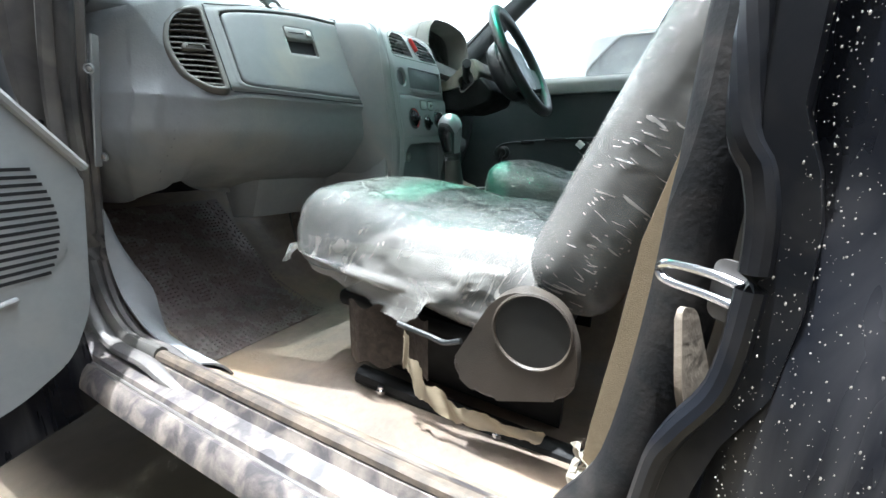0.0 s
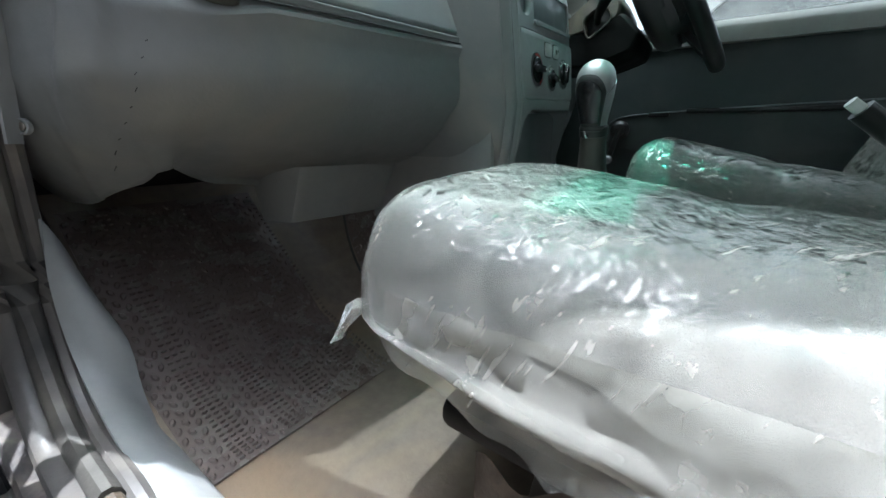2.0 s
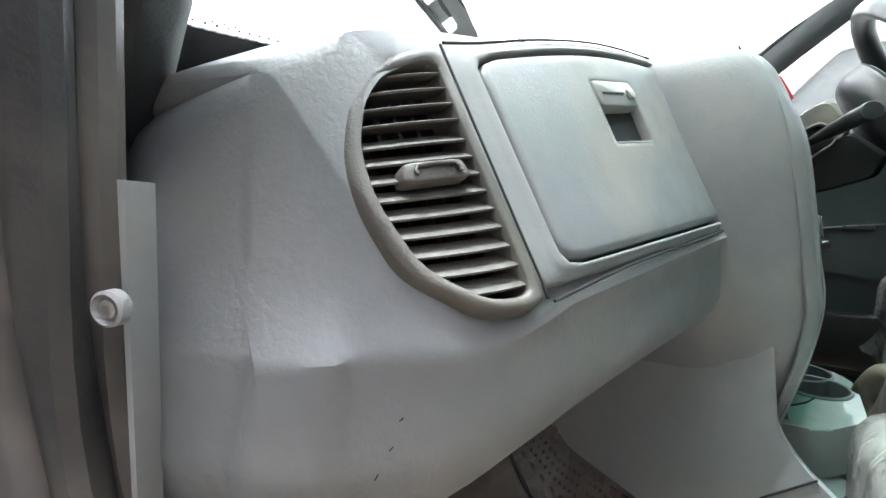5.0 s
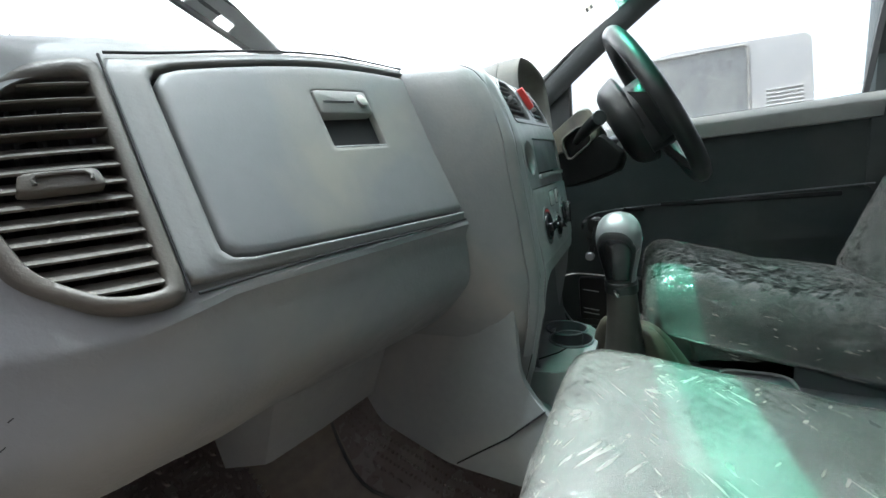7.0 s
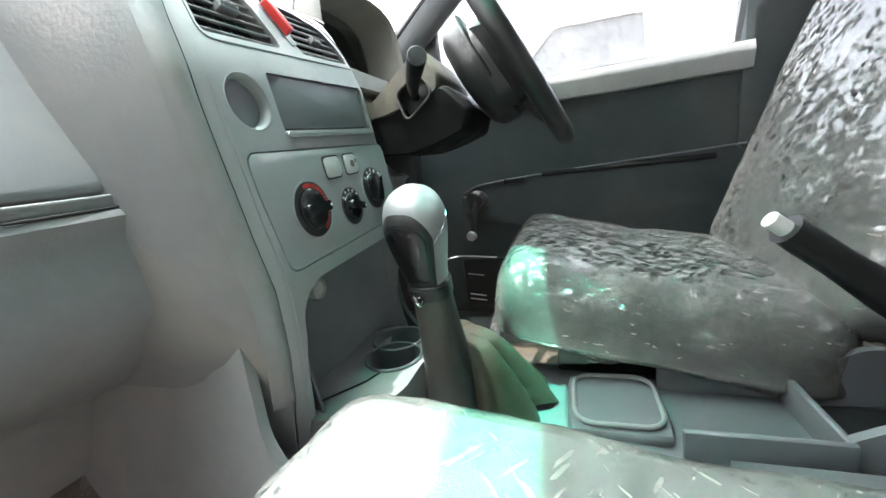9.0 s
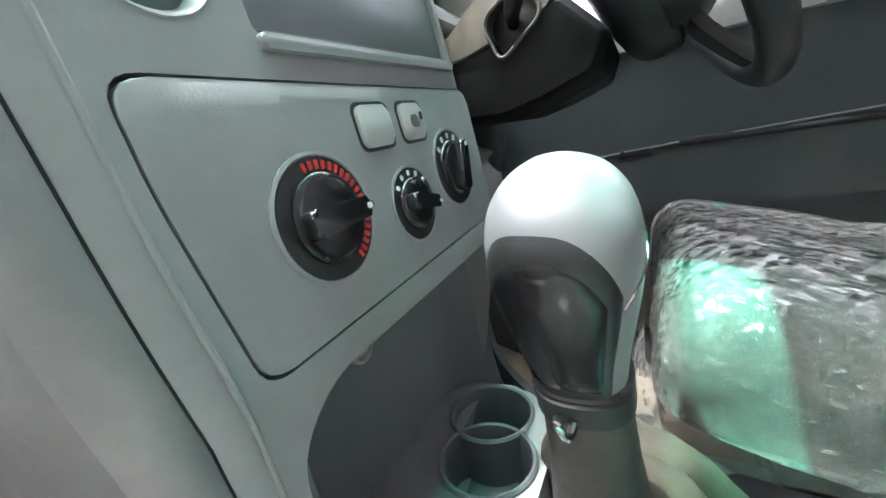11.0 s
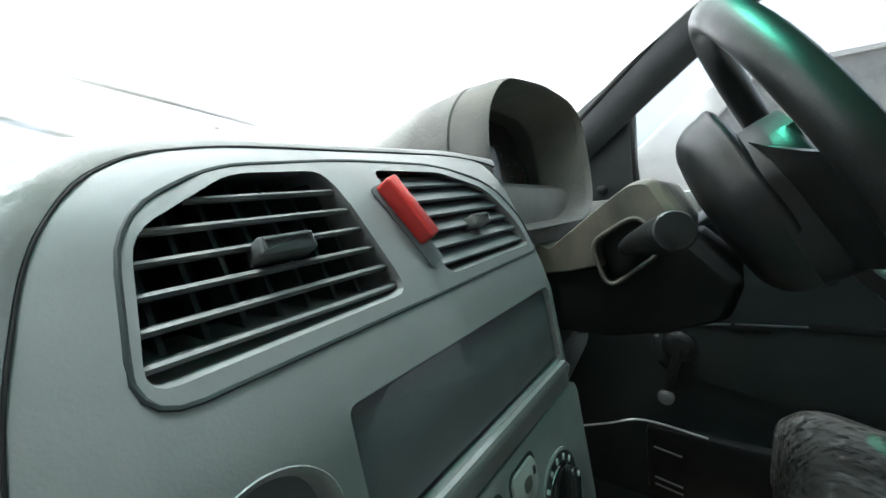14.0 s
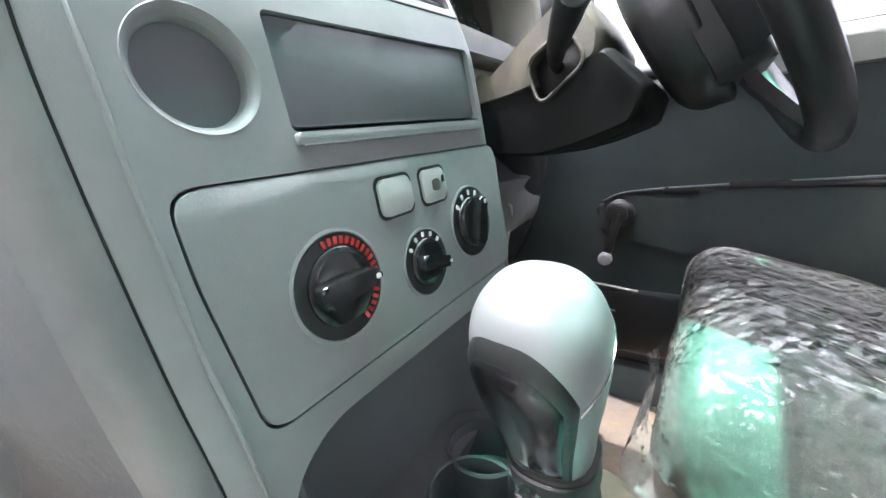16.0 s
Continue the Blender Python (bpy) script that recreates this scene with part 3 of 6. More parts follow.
def sill_ring(y, lift=0.0):
    pr = [(-0.66, 0.535), (-0.685, 0.575), (-0.705, 0.600), (-0.718, 0.608), (-0.748, 0.608), (-0.755, 0.594), (-0.782, 0.590), (-0.786, 0.581), (-0.790, 0.581), (-0.797, 0.584), (-0.807, 0.576), (-0.815, 0.558), (-0.817, 0.548), (-0.812, 0.540), (-0.80, 0.536), (-0.765, 0.50), (-0.72, 0.42), (-0.66, 0.40)]
    return [(x, y, z + lift) for x, z in pr]


part("step", loft([sill_ring(y, l) for y, l in ((-0.72, 0.01), (-0.4, 0.0), (-0.1, 0.0), (0.15, 0.004), (0.27, 0.012), (0.42, 0.04))]), SILLPAINT, sill)
part("seal", tube([(-0.735, 0.13, 0.617), (-0.735, -0.25, 0.612), (-0.735, -0.50, 0.614), (-0.733, -0.575, 0.63), (-0.732, -0.62, 0.70)], 0.011, 10), OLDSEAL, sill, "dusty rubber door seal")
part("groove", tube([(-0.788, 0.27, 0.590), (-0.788, -0.1, 0.581), (-0.788, -0.4, 0.581), (-0.788, -0.66, 0.588)], 0.0030, 8), JAMB, sill)
part("carpet_trim", sheet(lambda u, v: Vector((-0.645 - 0.065 * v, -0.62 + 0.95 * u, 0.54 + 0.058 * math.sin(v * 1.5) + 0.10 * max(0, u - 0.85) * (1 - v))), 20, 5, 0.004), TRIMTAN, sill, "tan dusty sill trim")
KA = smooth_path([(-0.706, 0.05, 0.604), (-0.708, 0.19, 0.618), (-0.708, 0.29, 0.675), (-0.704, 0.335, 0.77), (-0.700, 0.335, 0.86)], 5)
KB = smooth_path([(-0.652, 0.05, 0.553), (-0.654, 0.19, 0.568), (-0.658, 0.262, 0.592), (-0.657, 0.300, 0.690), (-0.665, 0.40, 0.745)], 5)
part("kick_panel", sheet(lambda u, v: KA[round(u * 20)].lerp(KB[round(u * 20)], v) + Vector((0, -0.006 * math.sin(math.pi * v), 0.010 * math.sin(math.pi * v))), 20, 8, 0.004), GREY, sill, "light grey kick panel")

dsill = part("driver_sill", bm_box((0.16, 1.5, 0.28), (0.76, -0.25, 0.50), bevel=0.02), DARKGREY)
tagged(dsill, "dark door sill on the driver side", "door sill", kind="structure")
dpost = part("driver_b_post", bm_box((0.07, 0.47, 1.25), (0.715, -0.875, 1.12), (0, -4, 0), 0.02), DARKGREY)
tagged(dpost, "dark trimmed door post behind the driver door", "door post", kind="structure")
# plain closed box for the car's front, added to shade the ground below it
front = thing("front_body", "plain black painted front body and bonnet, added to shade the ground", "car body", (0, 1.3, 0.3), kind="structure")
part("engine_bay", bm_box((1.62, 1.25, 0.70), (0, 1.30, 0.72), bevel=0.06, seg=3), PAINT, front)
# unseen wall, added only to keep low sky light out of the door opening
blocker_wall = part("wall_left", bm_box((0.2, 16, 5.2), (-2.3, 0, 2.6)), WALLD)
tagged(blocker_wall, "plain dark wall, unseen, added to block sky light on the left", "wall", kind="structure")

bpost = thing("b_post", "dark painted rear door post, wet with drops of mud", "door post", (-0.75, -0.66, 0.6), kind="structure")
bl = [(-0.742, -0.592, 0.655), (-0.738, -0.630, 0.73), (-0.735, -0.648, 0.88), (-0.73, -0.654, 1.05), (-0.70, -0.668, 1.30), (-0.64, -0.69, 1.58)]
part("seal", tube(bl, 0.019, 12, flat=1.2), SEALM, bpost, "thick black rubber door seal")
part("post", loft([[(-0.70 + d, y - 0.02, z), (-0.79 + d, y - 0.035, z), (-0.80 + d, y - 0.06, z), (-0.80 + d, y - 0.30, z), (-0.70 + d, y - 0.30, z)] for d, y, z in ((-0.0, -0.60, 0.50), (-0.0, -0.61, 0.64), (0, -0.638, 0.73), (0, -0.654, 0.90), (0, -0.660, 1.1), (0.03, -0.678, 1.32), (0.10, -0.71, 1.62))]), JAMBPAINT, bpost)


def panel_fn(u, v):
    y = -0.655 - 1.1 * u - 0.02 * v
    z = 0.42 + 0.86 * v
    x = -0.865 + 0.05 * (2 * v - 1) ** 2 + 0.045 * math.exp(-u * 30) + 0.012 * math.exp(-((v - 0.62) / 0.05) ** 2)
    return Vector((x, y, z))


part("side_panel", sheet(panel_fn, 30, 24, 0.02), PAINT, bpost, "black paint spattered with mud and water drops")
FOLD = [(-0.822, -0.630, 0.50), (-0.826, -0.632, 0.72), (-0.828, -0.637, 0.80), (-0.830, -0.645, 0.833), (-0.830, -0.660, 0.866), (-0.830, -0.664, 0.91), (-0.830, -0.663, 0.948), (-0.830, -0.658, 0.972), (-0.830, -0.648, 1.00), (-0.822, -0.648, 1.10), (-0.79, -0.668, 1.32)]
part("jamb_fold", tube(FOLD, 0.0065, 10), JAMBPAINT, bpost, "bright worn fold of the door jamb")
part("jamb_web", loft([[(-0.792, y - 0.020, z), (-0.829, y - 0.001, z), (-0.832, y - 0.02, z), (-0.795, y - 0.034, z)] for x, y, z in FOLD]), JAMBPAINT, bpost)
# thin tan plate: sunlight low on the jamb, put into colour
part("jamb_plate", prism(soften([(-0.020, -0.030), (0.012, -0.036), (0.020, 0.0), (0.016, 0.046), (-0.004, 0.040), (-0.018, 0.0)], 0.008, 4), 0.004, frame_at((-0.806, -0.654, 0.855), (-0.9, 0.42, 0), (0, 0.2, 1)), 0.0015), TRIMTAN, bpost, "pale tan plate painted as the sun patch low on the jamb")
st = part("striker", tube([(-0.80, -0.672, 0.909), (-0.785, -0.655, 0.912), (-0.768, -0.634, 0.911), (-0.764, -0.629, 0.906), (-0.768, -0.634, 0.900), (-0.785, -0.655, 0.899), (-0.80, -0.672, 0.897)], 0.0032, 10, smooth=4), CHROME, bpost, "bright steel door striker")
part("plate", prism(rrect(0.022, 0.036, 0.006), 0.003, frame_at((-0.79, -0.663, 0.904), (0.75, 0.66, 0), (0, 0, 1)), 0.001), JAMB, st)


def drops():
    rnd, vs, fs = random.Random(5), [], []
    for _ in range(60000):
        u, v = rnd.random() ** 1.2 * 0.7, rnd.random()
        if noise.noise(Vector((u * 26, v * 2.2, 3))) < rnd.uniform(-0.35, 0.4):
            continue
        p, r = panel_fn(u, v) + Vector((-0.0202, 0, 0)), 0.00013 + 0.00036 * rnd.random() ** 4
        k = len(vs)
        h = r * rnd.uniform(0.9, 2.2)
        vs += [p + Vector(d) for d in ((-r * 0.6, 0, 0), (0, r, 0), (0, r * 0.6, h), (0, -r * 0.7, h * 0.8), (0, -r, 0), (0, -r * 0.6, -h), (0, r * 0.7, -h))]
        fs += [(k, k + 1 + m, k + 1 + (m + 1) % 6) for m in range(6)]
    me = bpy.data.meshes.new("mud_drops")
    me.from_pydata(vs, [], fs)
    me.materials.append(SPECK)
    ob = new("mud_drops", me)
    ob.parent = bpost
    ob.matrix_parent_inverse = bpost.matrix_world.inverted()
    return tagged(ob, "specks of dried mud and water", kind="stuff")


drops()

# floor covering: loose mat with embossed pads
mat_ob = part("floor_mat", sheet(lambda u, v: floor_fn(-0.66, -0.17, 0.022)(u, 0.03 + 0.95 * v), 16, 30, 0.004), MAT)
tagged(mat_ob, "dusty brown vinyl floor mat with embossed ovals", "floor mat")


def mat_point(x, y):
    # place on the mat's surface
    best = lerp_table([(-1.02, FLOOR_Z), (0.16, FLOOR_Z), (0.30, FLOOR_Z + 0.05), (0.62, FLOOR_Z + 0.32)], y)[0]
    t = max(0.0, 1 - abs(x) / 0.24)
    return Vector((x, y, best + 0.16 * min(1, t * 1.6) + 0.0250))


def studs(x0, x1, y0, y1, keep):
    """Embossing in strips: three rows of long lozenges, then three of short bars, and again."""
    vs, fs, col, x = [], [], 0, x0
    while x < x1:
        bars = col % 6 > 2
        dx, dy = (0.0105, 0.0085) if bars else (0.0120, 0.0170)
        y = y0 + (dy / 2 if col % 2 and not bars else 0)
        while y < y1:
            if keep(x, y):
                p = mat_point(x, y)
                m = frame_at(p + Vector((0, 0, 0.0030)), (1, 0, 0), mat_point(x, y + 0.01) - p)
                m = m @ Matrix.Rotation((0.35 if col % 2 else -0.35) if not bars else 0.1, 4, "Z")
                a, b, h = (0.0042, 0.0024, 0.0034) if bars else (0.0040, 0.0072, 0.0028)
                k = len(vs)
                for f, z in ((1.0, 0.0), (0.55, h)):
                    vs += [m @ Vector((a * f * math.cos(q * math.pi / 4), b * f * math.sin(q * math.pi / 4), z)) for q in range(8)]
                fs += [(k + q, k + (q + 1) % 8, k + 8 + (q + 1) % 8, k + 8 + q) for q in range(8)] + [tuple(k + 8 + q for q in range(8))]
            y += dy
        x += dx
        col += 1
    me = bpy.data.meshes.new("embossing")
    me.from_pydata(vs, [], fs)
    bm = bmesh.new()
    bm.from_mesh(me)
    bpy.data.meshes.remove(me)
    return bm


part("pad", sheet(lambda u, v: mat_point(-0.65 + (0.29 + 0.03 * v) * u, 0.12 + 0.44 * v) + Vector((0, 0, 0.0012)), 10, 14, 0.002), MATPAD, mat_ob, "dark embossed pad")
tagged(part("embossing", studs(-0.645, -0.33, 0.13, 0.55, lambda x, y: x < -0.345 + 0.10 * (y - 0.05)), MATPAD, mat_ob, "raised oval pattern"), kind="stuff")
RUN = [(-0.10, -0.215), (0.03, -0.200), (0.10, -0.195), (0.20, -0.200), (0.31, -0.218), (0.40, -0.19), (0.47, -0.13), (0.52, -0.08)]
runner = part("tunnel_mat", sheet(lambda u, v: mat_point(lerp_table(RUN, -0.10 + 0.62 * v)[0] * (1 - u) - 0.03 * u, -0.10 + 0.62 * v) + Vector((0, 0, 0.002)), 14, 26, 0.004), MATPAD)
tagged(runner, "darker ribbed rubber mat along the tunnel", "floor mat")
tagged(part("embossing", studs(-0.215, -0.05, -0.09, 0.50, lambda x, y: x > lerp_table(RUN, y)[0] + 0.012), MATPAD, runner), kind="stuff")
part("edge_bead", tube([mat_point(x, y) + Vector((0, 0, 0.004)) for y, x in RUN], 0.003, 8), RUBBER, runner)

# ---- dashboard ----
dash = thing("dashboard", "grey plastic dashboard with a glove box and air vents, dusty", "dashboard", (0, 0.3, 0.8))
# plan line of the passenger side: along it the base point and the way out into the cab
PLAN = [tuple(p) for p in smooth_path([(0.00, -0.712, 0.42), (0.08, -0.702, 0.310), (0.17, -0.664, 0.218), (0.24, -0.624, 0.168), (0.29, -0.588, 0.142), (0.40, -0.515, 0.124), (0.70, -0.300, 0.092), (0.92, -0.178, 0.072), (1.00, -0.120, 0.066)], 8)]
TOPZ = [(-0.72, 1.216), (-0.66, 1.238), (-0.60, 1.258), (-0.51, 1.278), (-0.37, 1.296), (-0.20, 1.312), (-0.10, 1.318), (0.8, 1.318)]
PROFILE = [(0.52, "t", 0.012), (0.24, "t", 0.010), (0.13, "t", 0.004), (0.098, "t", -0.002), (0.082, "t", -0.012), (0.073, "t", -0.024),
           (0.0, 1.103, 0), (-0.006, 1.099, 0), (-0.008, 1.094, 0), (-0.005, 1.088, 0), (-0.002, 1.078, 0), (-0.002, 1.05, 0), (0.004, 1.01, 0), (0.019, 0.97, 0),
           (0.045, 0.93, 0), (0.085, 0.895, 0), (0.125, 0.872, 0), (0.148, 0.863, 0), (0.160, 0.866, 0), (0.175, 0.90, 0), (0.19, 0.96, 0)]


def plan(u):
    pts = PLAN
    x, y = lerp_table(pts, u)
    x2, y2 = lerp_table(pts, min(1, u + 0.012))
    x1, y1 = lerp_table(pts, max(0, u - 0.012))
    t = Vector((x2 - x1, y2 - y1, 0)).normalized()
    return Vector((x, y, 0)), Vector((t.y, -t.x, 0)) * 1.0


# face of the glove box, carried on over the side vent
GB = [Vector((-0.514, 0.121, 1.104)), Vector((-0.194, 0.0755, 1.112)), Vector((-0.209, 0.140, 1.292)), Vector((-0.506, 0.188, 1.246))]


def on_glove(u, v, lift=0.0):
    a, b = GB[0].lerp(GB[1], u), GB[3].lerp(GB[2], u)
    n = (GB[1] - GB[0]).cross(GB[3] - GB[0]).normalized()
    p = a.lerp(b, v)
    p.z += 0.010 * math.sin(math.pi * max(0.0, min(1.0, u))) * v
    p.y += 0.6 * max(0.0, -u - 0.09) ** 2
    return p + n * lift


def dash_ring(u, mirror=False):
    p, out = plan(u)
    tz = lerp_table(TOPZ, p.x)[0]
    ring = []
    w = max(0.0, min(1.0, (0.40 - u) / 0.22))
    w = w * w * (3 - 2 * w)
    for o, z, d in PROFILE:
        zz = tz + d if z == "t" else z
        if 1.0 < zz < 1.11 and z != "t":
            zz -= min(1.0, (zz - 1.0) / 0.075) * 0.012 * max(0.0, min(1.0, (-0.20 - p.x) / 0.30)) + min(1.0, (zz - 1.0) / 0.075) * 0.014 * max(0.0, min(1.0, (-0.51 - p.x) / 0.06))
        if z == "t" and o > 0.1:
            q = Vector((p.x * (1 - 0.01 * (o > 0.2)), max(0.09, min(p.y, 0.30)) + o, zz))
        else:
            fwd = Vector((0, 1, 0)).lerp(-out, 0.6 * w)
            g = max(0.0, min(1.0, (p.x + 0.60) / 0.16))
            if zz < 1.0:
                o = min(o * (1 + 1.2 * g), 0.16 + 0.10 * g)
            elif zz < 1.1:
                o = o * (1 - w)
            low = max(0.0, min(1.0, (0.99 - zz) / 0.10))
            lift = lerp_table([(-0.72, -0.010), (-0.68, 0.022), (-0.64, 0.046), (-0.60, 0.054), (-0.56, 0.044), (-0.50, 0.020), (-0.40, 0.006), (-0.10, 0.0)], p.x)[0] * low
            # a soft raised band runs down the end of the dash
            bandx = p.x + 0.15 * max(0.0, 1.09 - zz)
            ridge = 0.007 * max(0.0, min(1.0, (bandx + 0.662) / 0.0035)) * max(0.0, min(1.0, (-0.630 - bandx) / 0.005)) * max(0.0, min(1.0, (1.13 - zz) / 0.05))
            q = p + out * ridge + fwd * o * (1 - 0.25 * w) + Vector((0, 0, zz + lift))
        ring.append(Vector((-q.x, q.y, q.z)) if mirror else q)
    face = [ring[5].lerp(ring[6], k / 7) for k in range(1, 7)]
    ring = ring[:6] + face + ring[6:]
    if not mirror:
        # a shallow seat behind the side vent
        for i in range(3, 14):
            q = ring[i]
            gu = (q.x + 0.510) / 0.310
            gv = (q.z - 1.104 - 0.008 * gu) / (0.142 + 0.038 * gu)
            k = max(0.0, min(1.0, (gu + 0.66) / 0.30)) * max(0.0, min(1.0, (-0.05 - gu) / 0.04)) * max(0.0, min(1.0, (gv + 0.20) / 0.06)) * max(0.0, min(1.0, (1.30 - gv) / 0.18))
            back = on_glove(gu, gv).y + 0.0025 - q.y
            if back > 0:
                q.y += back * k
    return ring[:16] + smooth_path(ring[16:], 3)


US = [0.02 * i for i in range(4)] + [0.08 + 0.006 * i for i in range(38)] + [0.31 + 0.03 * i for i in range(24)]
shell = part("upper_shell", loft([dash_ring(u) for u in US]), PAD, dash, "grained grey plastic shell", smooth=28)
driver_shell = part("driver_shell", loft([dash_ring(u, True) for u in US]), GREY, dash)

# glove box
def uv_outline(w=1.0, h=1.0, r=0.06, gap=0.0):
    pts = []
    for x, y in soften([(gap, gap), (w - gap, gap), (w - gap, h - gap), (gap, h - gap)], r, 5):
        pts.append((x, y))
    out = []
    for i, (x, y) in enumerate(pts):
        out.append((x, y))
        x2, y2 = pts[(i + 1) % len(pts)]
        if math.hypot(x2 - x, y2 - y) > 0.3:
            out += [(x + (x2 - x) * s / 6, y + (y2 - y) * s / 6) for s in range(1, 6)]
    return out


def glove_plate(outline, lo, hi, bevel=0.0):
    """A plate that follows the glove box's face, its front edge rounded by bevel."""
    cu, cv = sum(p[0] for p in outline) / len(outline), sum(p[1] for p in outline) / len(outline)
    su, sv = max(p[0] for p in outline) - cu, max(p[1] for p in outline) - cv
    steps = [(0, lo), (0, hi)] if not bevel else [(0, lo), (0, hi - bevel), (bevel * 0.3, hi - bevel * 0.3), (bevel, hi)]
    rings = []
    for inset, lift in steps:
        ku, kv = 1 - inset / (su * 0.32), 1 - inset / (sv * 0.17)
        rings.append([on_glove(cu + (u - cu) * ku, cv + (v - cv) * kv, lift) for u, v in outline])
    return loft(rings)


# side vent outline in the same patch, u to the left of the box
VENT = soften([(-0.088, -0.115), (-0.20, -0.105), (-0.290, 0.05), (-0.322, 0.35), (-0.322, 0.60), (-0.294, 0.85), (-0.230, 1.02), (-0.090, 1.08)], 0.12, 7)
VIN = soften([(-0.116, -0.065), (-0.195, -0.058), (-0.268, 0.08), (-0.298, 0.36), (-0.298, 0.60), (-0.272, 0.82), (-0.225, 0.95), (-0.118, 1.00)], 0.10, 7)
cut(shell, [glove_plate(uv_outline(1.0, 1.0, 0.05, -0.01), -0.03, 0.04), glove_plate(VIN, -0.08, 0.05)])
HU, HV = (0.425, 0.668), (0.485, 0.842)


def spread(outline, count=72, start=0.0):
    """The outline as count points at even angles round its middle."""
    us, vs = [p[0] for p in outline], [p[1] for p in outline]
    cu, cv = (min(us) + max(us)) / 2, (min(vs) + max(vs)) / 2
    su, sv = max(us) - cu, max(vs) - cv
    out, k = [], len(outline)
    for i in range(count):
        t = 2 * math.pi * i / count + start
        du, dv = math.cos(t) * su, math.sin(t) * sv
        best = None
        for j in range(k):
            (a, b), (c, d) = outline[j], outline[(j + 1) % k]
            det = du * (b - d) - dv * (a - c)
            if abs(det) < 1e-12:
                continue
            s = ((a - cu) * (b - d) - (b - cv) * (a - c)) / det
            f = (du * (b - cv) - dv * (a - cu)) / det
            if s > 0 and -1e-6 <= f <= 1 + 1e-6:
                best = s if best is None else max(best, s)
        out.append((cu + du * best, cv + dv * best))
    return out


def inset(ring, d):
    """A ring of glove-box places drawn in by d metres."""
    us, vs = [p[0] for p in ring], [p[1] for p in ring]
    cu, cv = (min(us) + max(us)) / 2, (min(vs) + max(vs)) / 2
    ku, kv = 1 - d / (0.32 * (max(us) - cu)), 1 - d / (0.165 * (max(vs) - cv))
    return [(cu + (u - cu) * ku, cv + (v - cv) * kv) for u, v in ring]


def banded(steps):
    """A skin through rings of glove-box places, each ring at its own lift."""
    return loft([[on_glove(u, v, lift) for u, v in ring] for ring, lift in steps], caps=False)


def between(a, b, k):
    return [(p[0] + (q[0] - p[0]) * k, p[1] + (q[1] - p[1]) * k) for p, q in zip(a, b)]


def lid():
    edge = spread(soften([(0.004, 0.006), (0.996, 0.006), (0.996, 0.994), (0.004, 0.994)], 0.075, 6), 96)
    hole = spread(soften([(HU[0], HV[0]), (HU[1], HV[0]), (HU[1], HV[1]), (HU[0], HV[1])], 0.022, 4), 96)
    e2, e3, e4 = inset(edge, 0.0008), inset(edge, 0.0025), inset(edge, 0.006)
    steps = [(edge, -0.014), (edge, -0.001), (e2, 0.0010), (e3, 0.0024), (e4, 0.0030)]
    steps += [(between(e4, hole, k), 0.0032) for k in (0.2, 0.4, 0.6, 0.8, 0.95)]
    steps += [(hole, 0.0030), (inset(hole, 0.0006), 0.0022), (inset(hole, 0.0008), -0.013)]
    return banded(steps)


def glove_frame():
    """The grained frame round the lid, its inner edge rolled, its outer edge sunk into the shell."""
    outer = spread(soften([(-0.083, -0.060), (1.035, -0.060), (1.045, 0.5), (1.02, 1.055), (0.5, 1.068), (-0.083, 1.075)], 0.03, 3), 96)
    edge = spread(soften([(-0.006, -0.010), (1.006, -0.010), (1.006, 1.010), (-0.006, 1.010)], 0.080, 6), 96)
    return banded([(outer, -0.010), (outer, -0.0012), (inset(outer, 0.002), 0.0002), (between(outer, edge, 0.45), 0.0006), (between(outer, edge, 0.62), 0.0022), (between(outer, edge, 0.80), 0.0032), (between(outer, edge, 0.95), 0.0026), (edge, 0.0008), (inset(edge, 0.0008), -0.014)])


door = part("glove_box_door", lid(), LIDM, dash, "smooth grey glove box lid", smooth=70)
part("glove_box_frame", glove_frame(), PAD, dash, "grained frame round the lid", smooth=70)
part("glove_box_liner", glove_plate(uv_outline(1.0, 1.0, 0.06, -0.02), -0.03, -0.008), DEEP, dash)
hd = part("latch_recess", glove_plate([(HU[0] - 0.004, HV[0] - 0.006), (HU[1] + 0.004, HV[0] - 0.006), (HU[1] + 0.004, HV[1] + 0.006), (HU[0] - 0.004, HV[1] + 0.006)], -0.0155, -0.0125), SLATE, door)
part("latch_handle", glove_plate(soften([(0.430, 0.690), (0.663, 0.690), (0.663, 0.838), (0.430, 0.838)], 0.02, 4), -0.012, 0.005, 0.003), LIDM, hd, "grey pull latch")
part("latch_slot", glove_plate([(0.455, 0.755), (0.585, 0.755), (0.585, 0.764), (0.455, 0.764)], 0.0050, 0.0056), DEEP, hd)
part("latch_lip", glove_plate(soften([(0.428, 0.483), (0.665, 0.483), (0.665, 0.500), (0.428, 0.500)], 0.006, 2), -0.010, 0.0035, 0.0015), GREY, hd)
part("key_lock", lathe([(0.007, 0), (0.007, 0.003), (0.0055, 0.0035), (0.001, 0.0035)], frame_at(on_glove(0.622, 0.765, 0.0045), GB[1] - GB[0], GB[3] - GB[0]), 20), STEEL, hd, "round key lock")


def glove_line(pts, r, lift, flat=1.0):
    return tube([on_glove(u, v, lift) for u, v in pts], r, 8, flat=flat, smooth=4)


